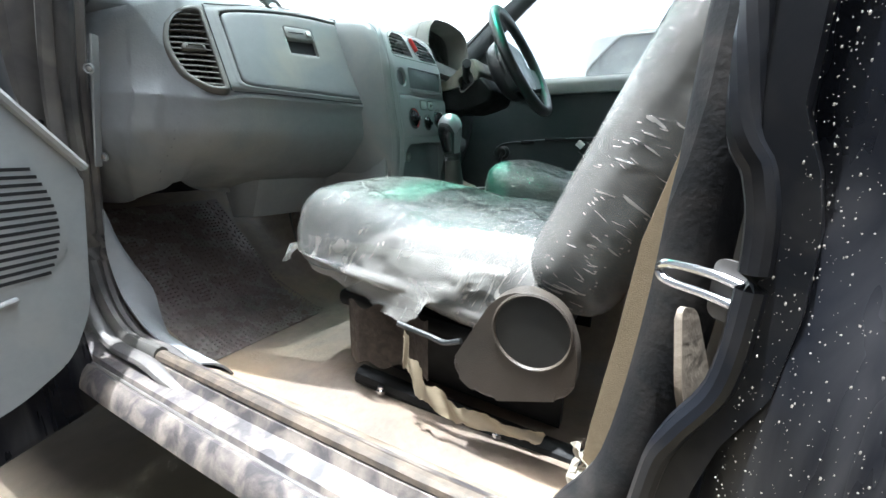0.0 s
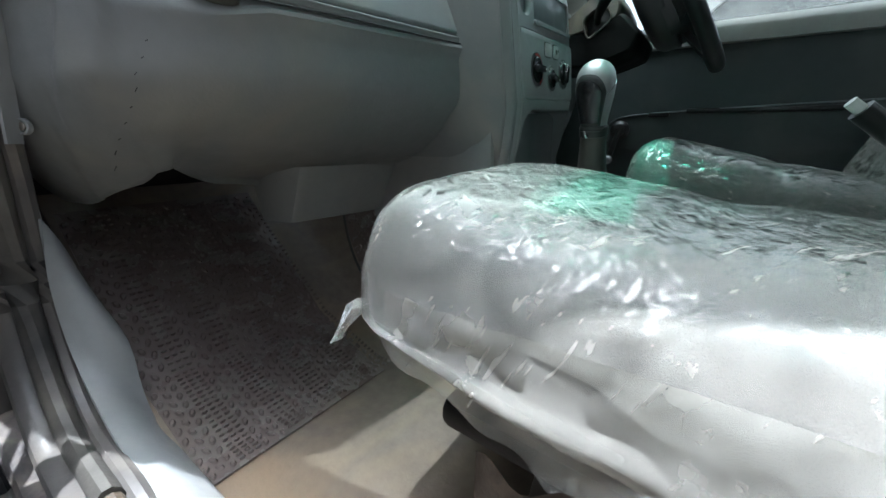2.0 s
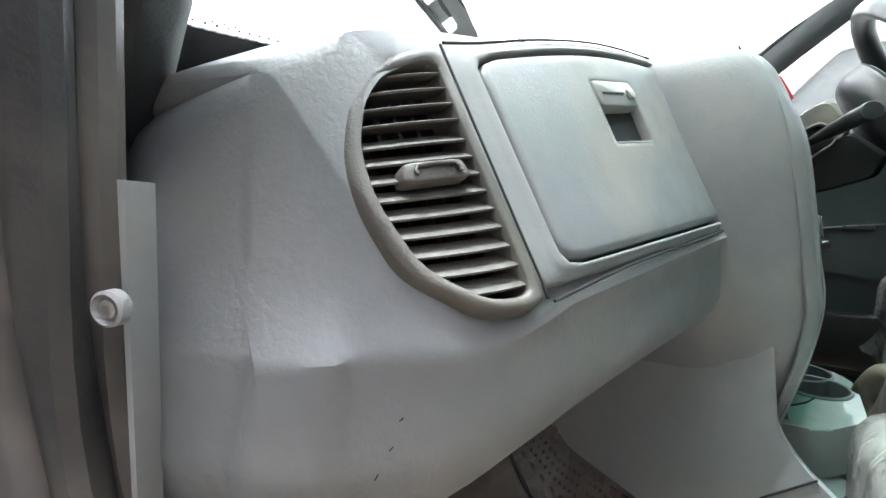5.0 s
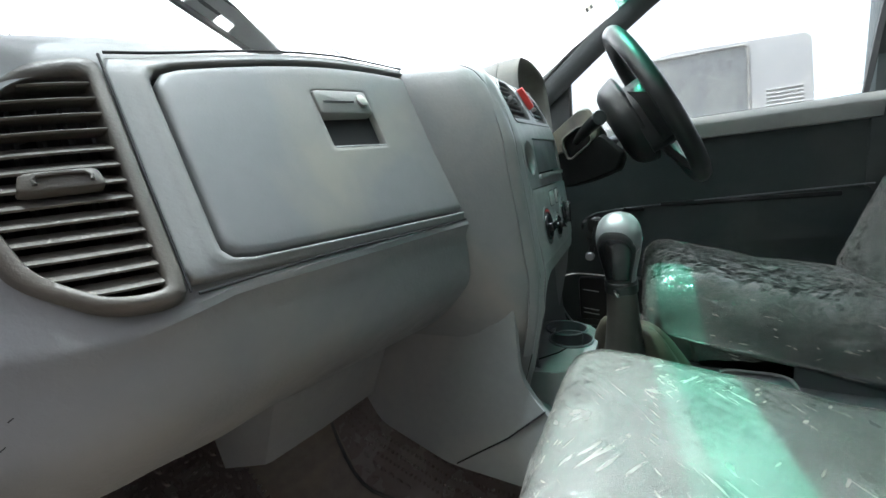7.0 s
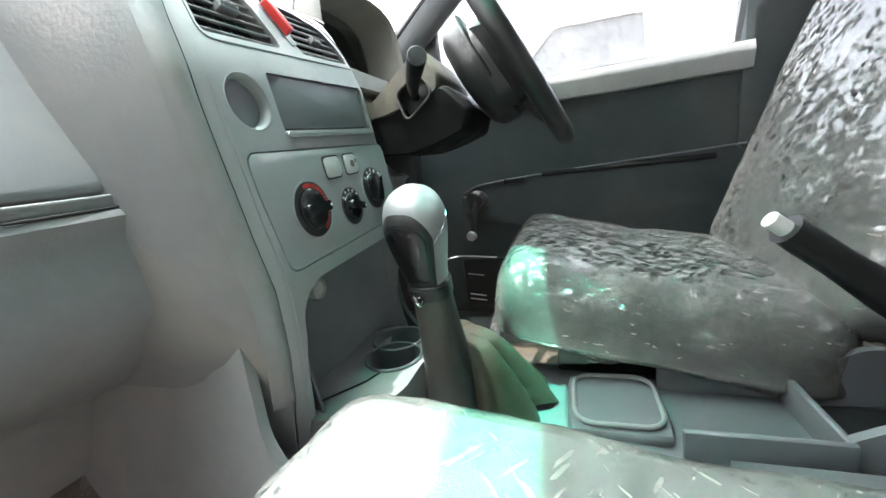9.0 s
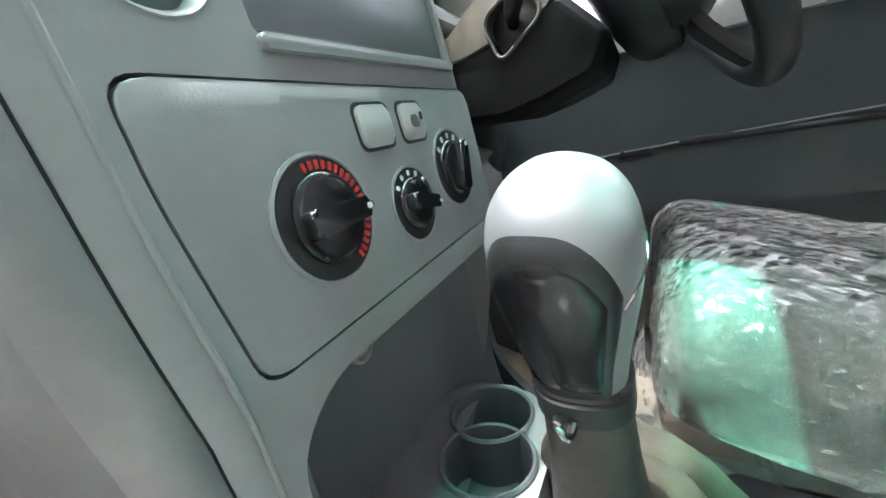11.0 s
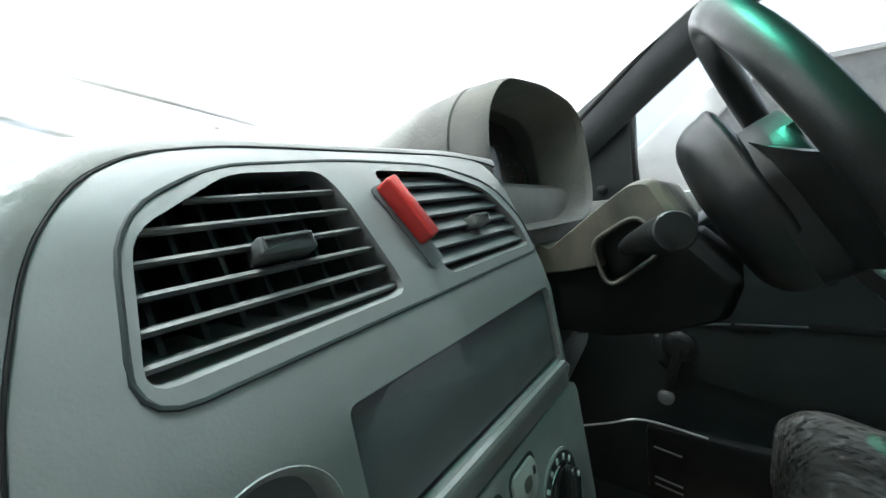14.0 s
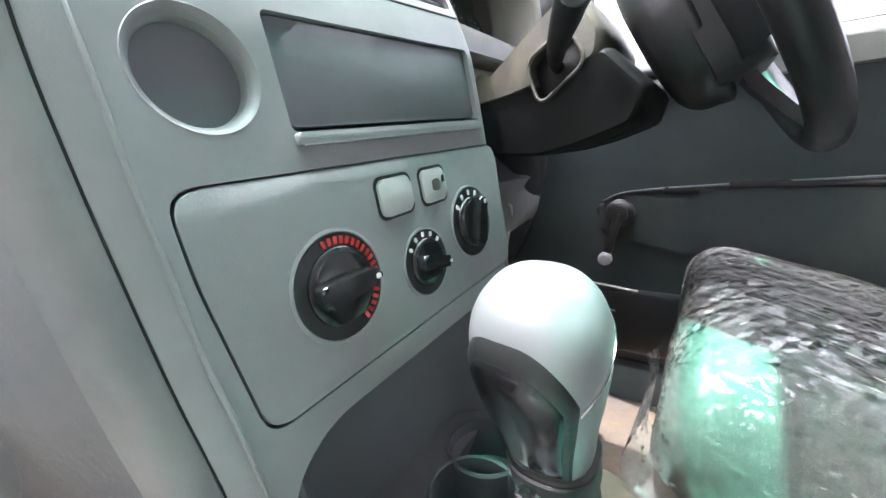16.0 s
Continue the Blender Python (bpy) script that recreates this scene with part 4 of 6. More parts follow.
part("ledge_groove", glove_line([(-0.075, -0.112), (0.1, -0.090), (0.3, -0.072), (0.7, -0.070), (1.05, -0.062)], 0.0011, 0.0012), DEEP, dash)
part("block_groove", glove_line([(-0.086, -0.098), (-0.086, 0.3), (-0.086, 0.7), (-0.086, 1.078)], 0.0010, 0.0008), DEEP, dash)
part("trim_line", glove_line([(-0.075, 1.090), (0.05, 1.090), (0.3, 1.082), (0.6, 1.076), (0.9, 1.066), (1.02, 1.058)], 0.0011, 0.0006), DEEP, dash)


vo, vi = spread(VENT, 96), spread(VIN, 96)
vent = part("side_vent", banded([(inset(vo, -0.002), -0.014), (vo, -0.0005), (inset(vo, 0.0012), 0.0016), (between(vo, vi, 0.5), 0.0022), (between(vo, vi, 0.9), 0.0014), (vi, 0.0), (inset(vi, 0.0006), -0.030)]), VENTRIM, dash, "brown-grey dusty vent surround", smooth=60)
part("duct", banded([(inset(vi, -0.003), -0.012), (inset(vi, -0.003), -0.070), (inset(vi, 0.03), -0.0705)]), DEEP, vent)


def vent_span(v):
    """The inner opening's left and right at height v."""
    k, xs = len(VIN), []
    for i in range(k):
        (a, b), (c, d) = VIN[i], VIN[(i + 1) % k]
        if (b - v) * (d - v) <= 0 and b != d:
            xs.append(a + (c - a) * (v - b) / (d - b))
    return min(xs), max(xs)


n_glove = (GB[1] - GB[0]).cross(GB[3] - GB[0]).normalized()
for i in range(13):
    v = 0.0 + i * 0.078
    a, b = vent_span(v)
    # blades lie open below the tab and steep above it
    rise = (0.0068, -0.0050) if i < 9 else (0.0020, -0.0020)
    rows = []
    for k in range(6):
        c = on_glove(a + (b - a) * k / 5, v, -0.005)
        rows.append([c + n_glove * 0.0045 + Vector((0, 0, rise[1])), c + n_glove * 0.0055 + Vector((0, 0, rise[1] + 0.0009)), c + n_glove * 0.0045 + Vector((0, 0, rise[1] + 0.0018)), c - n_glove * 0.010 + Vector((0, 0, rise[0] + 0.0010)), c - n_glove * 0.010 + Vector((0, 0, rise[0]))])
    part("slat", loft(rows), VENTRIM, vent)
for i in range(5):
    u = -0.275 + 0.036 * i
    part("vane", loft([[on_glove(u, v, -0.020), on_glove(u + 0.006, v, -0.020), on_glove(u + 0.006, v, -0.034), on_glove(u, v, -0.034)] for v in (0.06, 0.5, 0.9)]), BLACK, vent)
part("slider_tab", glove_plate(soften([(-0.262, 0.418), (-0.150, 0.418), (-0.158, 0.500), (-0.255, 0.500)], 0.018, 3), -0.006, 0.0040, 0.0015), VENTRIM, vent, "grey slider tab")
part("tab_ridge", tube([on_glove(u, v, 0.005) for u, v in ((-0.240, 0.440), (-0.236, 0.478), (-0.176, 0.478), (-0.170, 0.440))], 0.0012, 8, smooth=2), VENTRIM, vent)

# bracket under the glove box
part("lower_bracket", loft([[(x, 0.268 + dy, 0.905), (x, 0.308 + dy, 0.806), (x, 0.320 + dy, 0.802), (x, 0.352 + dy, 0.90)] for x, dy in ((-0.409, 0.045), (-0.388, 0.004), (-0.380, 0.0), (-0.30, -0.012), (-0.180, -0.022))]), GREY, dash, "grey angled bracket under the dash")


# screws and strip at the dash end
for p in ((-0.697, 0.296, 0.962), (-0.712, 0.245, 1.108)):
    s = part("screw_boss", lathe([(0.0085, -0.004), (0.0085, 0.001), (0.0070, 0.002), (0.006, -0.001), (0.001, -0.001)], frame_at(p, (0.55, -0.83, 0), (0, 0, 1)), 20), GREY, dash)
    part("screw", lathe([(0.0042, -0.002), (0.0042, 0.0008), (0.003, 0.0016), (0.001, 0.0016)], frame_at(p, (0.55, -0.83, 0), (0, 0, 1)), 14), STEEL, s)
part("end_strip", sheet(lambda u, v: Vector((-0.713 + 0.014 * u + 0.010 * v, 0.262 + 0.03 * (1 - v) - 0.02 * v + 0.012 * u, 0.945 + 0.22 * v)), 3, 8, 0.003), GREY, dash)

rnd = random.Random(4)
for i in range(9):
    u, z = 0.250 - 0.0075 * i + rnd.uniform(-0.003, 0.003), 1.04 - 0.015 * i
    p, out = plan(u)
    q = p + out * 0.0025 + Vector((0, 0, z))
    part("scuff", tube([q, q + Vector((0.002, -0.001, rnd.uniform(0.001, 0.005)))], 0.00035, 6, smooth=0), DEEP, dash)

# ---- centre fascia ----
FX0, FX1 = -0.174, 0.112
FPROF = [(0.80, 0.035), (0.86, 0.018), (0.90, 0.008), (0.96, -0.006), (1.02, -0.013), (1.145, -0.001), (1.155, 0.000), (1.205, 0.006), (1.225, 0.012), (1.25, 0.022), (1.28, 0.036), (1.295, 0.046), (1.305, 0.057), (1.314, 0.076), (1.320, 0.11), (1.323, 0.20)]


def fy(x, z):
    """The fascia's face: how far forward it lies at x, z."""
    y = lerp_table(FPROF, z)[0]
    for e, s in ((FX0, 1), (FX1, -1)):
        d = (x - e) * s
        w, k = (0.012, 0.0045) if s > 0 else (0.022, 0.016)
        if d < w:
            y += k * (1 - max(0, d) / w) ** 2
    return y


def fascia_point(x, z, lift=0.0):
    n = Vector((0, -1, -(fy(x, z - 0.004) - fy(x, z + 0.004)) / 0.008)).normalized()
    return Vector((x, fy(x, z), z)) + n * lift


def on_fascia(x, z):
    p = fascia_point(x, z)
    return frame_at(p, (1, 0, 0), fascia_point(x, z + 0.004) - fascia_point(x, z - 0.004))


centre = thing("centre_fascia", "grey plastic centre panel with vents, radio blank and heater controls", "dashboard panel", (-0.02, 0.05, 0.85))
xs = [FX0 + 0.286 * i / 44 for i in range(45)]
narrow = lambda z: max(0.0, 1.10 - z) * 0.08


def fascia_x(x, z):
    # the left edge draws in towards the bottom
    t = (FX1 - x) / (FX1 - FX0)
    return x + narrow(z) * t * 0.9


zs = [0.80, 0.83, 0.86, 0.88, 0.90, 0.93, 0.96, 0.99, 1.02, 1.045, 1.07, 1.10, 1.13, 1.15, 1.165, 1.18, 1.195, 1.205, 1.215, 1.225, 1.2375, 1.25, 1.26, 1.27, 1.28, 1.289, 1.297, 1.303, 1.307, 1.311, 1.315, 1.318, 1.320, 1.323]
rings = []
for z in zs:
    front = [Vector((fascia_x(x, z), fy(x, z), z)) for x in xs]
    rings.append(front + [Vector((FX1 + 0.004, 0.16 if z < 1.3 else 0.28, z)), Vector((fascia_x(FX0, z) - 0.004, 0.16 if z < 1.3 else 0.28, z))])
face = part("panel", loft(rings), FASCIA, centre, "smooth grey fascia", smooth=50)


def plate_on(outline, z0, z1, m, bevel=0.0):
    return prism(outline, z1 - z0, m @ Matrix.Translation((0, 0, z0)), bevel)


m_rad = on_fascia(-0.0025, 1.182)
m_heat = on_fascia(-0.022, 1.082)
m_blank = on_fascia(-0.1265, 1.1805)


def vent_outline(shrink):
    pts = [(-0.1485 + shrink, 1.2305 + shrink), (0.1005 - shrink, 1.2345 + shrink), (0.094 - shrink, 1.262), (0.075, 1.288), (0.03, 1.302 - shrink), (-0.04, 1.3045 - shrink), (-0.105, 1.301 - shrink), (-0.139 + shrink, 1.284 - shrink * 0.5)]
    return soften(pts, 0.016, 5)


def fascia_solid(outline, back, fwd):
    """A solid through the fascia whose outline is given in x and z."""
    bm = bmesh.new()
    a = [bm.verts.new((x, fy(x, z) - fwd, z)) for x, z in outline]
    b = [bm.verts.new((x, fy(x, z) + back, z)) for x, z in outline]
    k = len(outline)
    bm.faces.new(a)
    bm.faces.new(b[::-1])
    for i in range(k):
        bm.faces.new((a[i], a[(i + 1) % k], b[(i + 1) % k], b[i]))
    return bm


BIN = soften([(-0.128, 0.835), (-0.142, 0.93), (-0.140, 0.99), (-0.115, 1.010), (0.03, 1.008), (0.104, 1.008), (0.104, 0.835)], 0.02, 5)
HEAT = soften([(0.128, 0.0525), (-0.1315, 0.0560), (-0.1315, 0.02), (-0.1235, -0.0565), (0.128, -0.0555)], 0.012, 5)
LV = soften([(-0.1445, 1.2365), (-0.043, 1.2385), (-0.058, 1.2985), (-0.10, 1.2975), (-0.136, 1.279)], 0.008, 4)
RV = soften([(-0.010, 1.239), (0.090, 1.240), (0.084, 1.262), (0.066, 1.284), (0.028, 1.2965), (-0.028, 1.2985)], 0.008, 4)
cut(face, [plate_on(rrect(0.180, 0.0545, 0.004), -0.014, 0.03, m_rad), plate_on(HEAT, -0.008, 0.03, m_heat),
           lathe([(0.0212, -0.012), (0.0212, -0.004), (0.0247, 0.0005), (0.0247, 0.02)], m_blank, 48),
           fascia_solid(LV, 0.06, 0.03), fascia_solid(RV, 0.06, 0.03), fascia_solid(BIN, 0.075, 0.05)])
part("round_blank", lathe([(0.0209, -0.0135), (0.0209, -0.0095), (0.001, -0.0095)], m_blank, 48), SLATE, centre, "round slate-grey blanking disc")
part("blank_rim", lathe([(0.0258, -0.0008), (0.0247, 0.0004), (0.0234, -0.0004), (0.0219, -0.0024), (0.0209, -0.0050), (0.0205, -0.0115), (0.0222, -0.0115)], m_blank, 48, caps=False), FASCIA, centre)

radio = part("radio_blank", plate_on(rrect(0.1765, 0.0505, 0.003), -0.013, -0.0035, m_rad @ Matrix.Translation((0, 0.001, 0)), 0.0012), SLATE, centre, "dark blanking plate in the radio slot")
part("slot_back", plate_on(rrect(0.18, 0.0545, 0.004), -0.0145, -0.0130, m_rad), DEEP, centre)
part("lower_lip", plate_on(rrect(0.180, 0.0065, 0.002), -0.008, 0.0035, m_rad @ Matrix.Translation((0, -0.0310, 0)), 0.0015), FASCIA, centre, "thin pale lip under the slot")

heat = part("heater_panel", plate_on(soften([(0.1268, 0.0514), (-0.1303, 0.0548), (-0.1303, 0.02), (-0.1223, -0.0553), (0.1268, -0.0543)], 0.012, 5), -0.0079, 0.0003, m_heat, 0.0008), FASCIA, centre, "grey heater control panel")


def dial(x, z, r, label, ticks, red=False, turn=0.0):
    m = on_fascia(x, z)
    ring = part("dial_ring", lathe([(r * 1.12, -0.002), (r * 1.12, 0.0012), (r * 1.06, 0.0016), (r * 1.02, 0.0004)], m, 40, caps=False), FASCIA, heat)
    face_d = part("dial_face", lathe([(r * 1.03, -0.003), (r * 1.03, 0.0012), (0.001, 0.0012)], m, 40), BLACK, heat)
    for i in range(ticks):
        a = radians((-62 + 165 * i / (ticks - 1)) if red else (40 + 100 * i / max(1, ticks - 1)))
        w = r * 0.15
        q = m @ Matrix.Rotation(a, 4, "Z") @ Matrix.Translation((r * 0.89, 0, 0.0013))
        part("mark", prism(rrect(w, r * (0.075 if red else 0.11), 0.0006, 2), 0.0006, q), RED if red else WHITE, face_d)
    kn = part("knob", lathe([(r * 0.78, 0.001), (r * 0.77, 0.0028), (r * 0.72, 0.0042), (r * 0.64, 0.0048), (r * 0.3, 0.0048), (0.001, 0.0048)], m, 36), GLOSS, heat, label)
    grip = part("grip", prism(soften([(-r * 0.70, -r * 0.24), (r * 0.72, -r * 0.17), (r * 0.72, r * 0.17), (-r * 0.70, r * 0.24)], 0.0035, 4), 0.0085, m @ Matrix.Rotation(turn, 4, "Z") @ Matrix.Translation((0, 0, 0.0035)), 0.003, seg=4), GLOSS, kn)
    part("pointer", prism(rrect(r * 0.12, r * 0.10, 0.0008, 2), 0.0006, m @ Matrix.Rotation(turn, 4, "Z") @ Matrix.Translation((r * 0.60, 0, 0.0119))), WHITE, kn)
    return kn


dial(-0.0885, 1.076, 0.0275, "gloss black temperature knob with red scale", 19, True, 0.0)
dial(-0.016, 1.065, 0.0215, "small black fan knob with white figures", 5, False, -0.25)
dial(0.049, 1.077, 0.0265, "gloss black airflow knob", 5, False, 1.2)
for x0, w in ((-0.033, 0.030), (0.007, 0.027)):
    mb = on_fascia(x0, 1.1135)
    b = part("button", prism(rrect(w, 0.0225, 0.005), 0.0035, mb @ Matrix.Translation((0, 0, -0.001)), 0.0018), LIGHTGREY, heat, "pale square push button")
    part("button_gap", prism(rrect(w + 0.004, 0.0265, 0.006), 0.0006, mb), BLACK, heat)
    if w < 0.03:
        part("print", prism(rrect(0.009, 0.008, 0.003), 0.0003, mb @ Matrix.Translation((0.001, 0, 0.0026))), COLUMN, b)
        part("lamp", prism(rrect(0.003, 0.005, 0.001, 2), 0.0004, mb @ Matrix.Translation((0.010, 0.003, 0.0026))), BLACK, b)


# middle vents
def across(outline, z):
    """Where the outline is cut at height z."""
    k, cr = len(outline), []
    for j in range(k):
        (a, b), (c, d) = outline[j], outline[(j + 1) % k]
        if (b - z) * (d - z) <= 0 and b != d:
            cr.append(a + (c - a) * (z - b) / (d - b))
    return (min(cr) + 0.0006, max(cr) - 0.0006) if len(cr) > 1 else None


def middle_vent(outline, heights, tab, shut):
    """A recessed vent: round-fronted blades, upright vanes behind them, and a slider tab."""
    grp = part("middle_vent", fascia_solid(outline, 0.062, -0.058), DEEP, centre, "dark air vent with horizontal slats")
    for z in heights:
        ends = across(outline, z)
        if not ends:
            continue
        ring = []
        for s in range(9):
            x = ends[0] + (ends[1] - ends[0]) * s / 8
            y = fy(x, z) + 0.0042
            back, drop = (0.010, -0.0052) if shut else (0.0050, 0.0002)
            ring.append([(x, y + 0.0010, z - 0.0015), (x, y - 0.0004, z - 0.0008), (x, y - 0.0006, z + 0.0004), (x, y + 0.0006, z + 0.0013), (x, y + back, z + 0.0008 + (drop if not shut else 0.0062)), (x, y + back, z - 0.0006 + (drop if not shut else 0.0062))])
        part("slat", loft(ring), SLATE if shut else SLATM, grp)
    x0, x1 = min(p[0] for p in outline), max(p[0] for p in outline)
    for s in range(7):
        x = x0 + (x1 - x0) * (s + 0.7) / 7.6
        z1 = max(p[1] for p in outline if abs(p[0] - x) < 0.03) - 0.004
        part("vane", loft([[(x + dx, fy(x, z) + 0.018 + dy, z) for dx, dy in ((-0.0009, 0.0), (0.0009, 0.0), (0.0007, 0.022), (-0.0007, 0.022))] for z in (1.241, 1.262, z1)]), DARKGREY, grp)
    m = on_fascia(tab[0], tab[1])
    w = tab[2]
    part("slider_tab", prism(soften([(-w / 2, -0.0042), (w / 2, -0.0042), (w / 2 - 0.001, 0.0036), (-w / 2 + 0.001, 0.0036)], 0.0016, 3), 0.011, m @ Matrix.Translation((0, 0, -0.0085)), 0.0018), SLATM, grp, "grey slider tab")
    part("tab_ridge", tube([m @ Vector(p) for p in ((-w * 0.40, -0.0022, 0.0028), (-w * 0.40, 0.0016, 0.0034), (w * 0.40, 0.0016, 0.0034), (w * 0.40, -0.0022, 0.0028))], 0.0008, 6, smooth=0), SLATM, grp)
    return grp


middle_vent(LV, [1.2415 + 0.0093 * k for k in range(6)], (-0.0915, 1.2690, 0.024), False)
middle_vent(RV, [1.2440 + 0.0088 * k for k in range(6)], (0.040, 1.2640, 0.018), True)


def fascia_line(pts, r, lift=0.0):
    return tube([fascia_point(x, z, lift) for x, z in pts], r, 6, smooth=0, closed=True)


OUT = vent_outline(0.0)
part("vent_surround", fascia_line(OUT, 0.0010, -0.0002), DARKGREY, centre)
haz = part("hazard_switch", prism(soften([(-0.0045, -0.0185), (0.0045, -0.0185), (0.0045, 0.0185), (-0.0045, 0.0185)], 0.002, 3), 0.010, on_fascia(-0.0245, 1.2735) @ Matrix.Rotation(radians(20), 4, "Z"), 0.0018), RED, centre, "red plastic hazard switch")
part("switch_slot", prism(rrect(0.012, 0.05, 0.002), 0.0008, on_fascia(-0.0245, 1.268) @ Matrix.Rotation(radians(20), 4, "Z")), SLATE, centre)
# seam between fascia and dash, and the cheek beside it
def crown(x, s, lift=0.0):
    """A place on the fascia by x and the length s up its face from z = 0.9."""
    run, (z0, y0) = 0.0, (0.9, fy(-0.03, 0.9))
    for z1 in [0.9 + 0.002 * k for k in range(1, 212)]:
        y1 = lerp_table(FPROF, z1)[0]
        d = math.hypot(z1 - z0, y1 - y0)
        if run + d >= s:
            break
        run, z0, y0 = run + d, z1, y1
    t = max(0.0, min(1.0, (s - run) / d))
    y, z = y0 + (y1 - y0) * t, z0 + (z1 - z0) * t
    over = max(0.0, fascia_x(FX0, z) + 0.012 - x)
    n = Vector((0, -(z1 - z0), y1 - y0)).normalized()
    return Vector((x, y + 0.0045 * min(1, over / 0.012) ** 2 + 26 * max(0.0, over - 0.014) ** 2, z)) + n * lift


def length_to(z):
    run, p = 0.0, (0.9, lerp_table(FPROF, 0.9)[0])
    while p[0] < z:
        q = (p[0] + 0.002, lerp_table(FPROF, p[0] + 0.002)[0])
        run, p = run + math.hypot(q[0] - p[0], q[1] - p[1]), q
    return run


SEAM = smooth_path([(x, length_to(z), 0) for x, z in ((fascia_x(-0.1735, 0.90), 0.90), (fascia_x(-0.1735, 1.0), 1.0), (fascia_x(-0.1735, 1.07), 1.07), (-0.1735, 1.14), (-0.1732, 1.19), (-0.1695, 1.232), (-0.1635, 1.258), (-0.155, 1.279), (-0.139, 1.297), (-0.113, 1.307), (-0.08, 1.3105), (-0.03, 1.312), (0.03, 1.312), (0.075, 1.310), (0.108, 1.300))], 4)
edge = [(fascia_x(FX0, z) - 0.0005, fy(FX0, z) + 0.0012, z) for z in (0.84, 0.87)] + [crown(p.x, p.y, 0.0002) for p in SEAM]
part("seam", tube(edge, 0.0005, 8, smooth=0), DEEP, centre, "thin dark gap round the fascia")


def crown_band(u, v):
    k = min(len(SEAM) - 2, int(u * (len(SEAM) - 1)))
    f = u * (len(SEAM) - 1) - k
    p, d = SEAM[k].lerp(SEAM[k + 1], f), (SEAM[min(k + 2, len(SEAM) - 1)] - SEAM[max(k - 1, 0)]).normalized()
    q = p + Vector((-d.y, d.x, 0)) * (0.0006 + 0.0195 * v)
    return crown(q.x, q.y, -0.001 + 0.0032 * math.sin(math.pi * min(1, 0.12 + v)) ** 0.6)


part("crown_band", sheet(crown_band, 80, 8, 0.002), CHEEKM, centre, "crinkled grey band round the vents")
cheek = []
for z, k in ((0.83, 0.0), (0.90, 0.0), (1.0, 0.0), (1.08, 0.0), (1.15, 0.002), (1.2, 0.006), (1.25, 0.020), (1.28, 0.037), (1.298, 0.052), (1.312, 0.075), (1.32, 0.11)):
    x, w = fascia_x(FX0, z) - 0.001, min(1.0, max(0.3, (z - 0.82) / 0.16))
    f = fy(FX0, z) + 0.001
    cheek.append([Vector((x, f + 0.004, z)), Vector((x - 0.0015 * w, f, z)), Vector((x - 0.007 * w, f - 0.0002, z)), Vector((x - 0.013 * w, f + 0.004, z)), Vector((x - 0.019 * w, f + 0.014, z)), Vector((x - 0.026 * w, f + 0.030, z)), Vector((x - 0.036 * w, f + 0.060, z)), Vector((x - 0.048 * w, f + 0.10, z)), Vector((x - 0.050 * w, 0.26 + k, z)), Vector((-0.12, 0.26 + k, z))])
part("ridge", tube([Vector((fascia_x(-0.1605, z), fy(-0.1605, z), z)) for z in (0.87, 0.95, 1.02, 1.08, 1.145, 1.19, 1.22)], lambda s: 0.0003 + 0.0010 * math.sin(math.pi * s) ** 0.5, 8), FASCIA, centre)
part("cheek", loft(cheek), CHEEKM, centre, "grained grey cheek beside the fascia")
# storage bin with lighter socket
bin_ob = part("bin", sheet(lambda u, v: Vector((-0.126 + 0.236 * u, 0.068 - 0.10 * (2 * u - 1) ** 8 * 0.5 - 0.02 * (1 - v) ** 4, 0.798 + 0.205 * v)), 24, 14, 0.003), SLATE, centre, "dark open storage recess")
part("bin_floor", bm_box((0.24, 0.10, 0.006), (-0.008, 0.022, 0.798), bevel=0.002), SLATE, centre)
part("lighter_socket", lathe([(0.0135, -0.004), (0.0135, 0.006), (0.011, 0.008), (0.010, 0.004), (0.001, 0.004)], frame_at((-0.030, 0.060, 0.965), (1, 0, 0), (0, 0, 1)), 28), LIGHTGREY, bin_ob, "round capped lighter socket")

centre.matrix_world = Matrix.Translation((-0.03, 0, 1.15)) @ Matrix.Rotation(radians(-3.4), 4, "Y") @ Matrix.Translation((0.03, 0, -1.15)) @ centre.matrix_world

# lower console: side panels, cup holders, tray
console = thing("centre_console", "grey plastic floor console with cup holders and tray", "console", (0.02, -0.2, 0.62))
SIDE = [(0.33, 0.86), (0.303, 0.800), (0.272, 0.757), (0.145, 0.712), (0.02, 0.705), (-0.04, 0.712), (-0.045, 0.79), (0.00, 0.835), (0.022, 0.87), (0.030, 1.02), (0.034, 1.16), (0.22, 1.16)]


def side_panel(x):
    bm = bmesh.new()
    prof = soften(SIDE, 0.02, 4)
    rings = [[Vector((x0 + (0.07 * (1.16 - z) * (-1 if x < 0 else 1)), y, z)) for y, z in prof] for x0 in (x, x + (0.012 if x < 0 else -0.012))]
    return loft(rings, bm=bm)


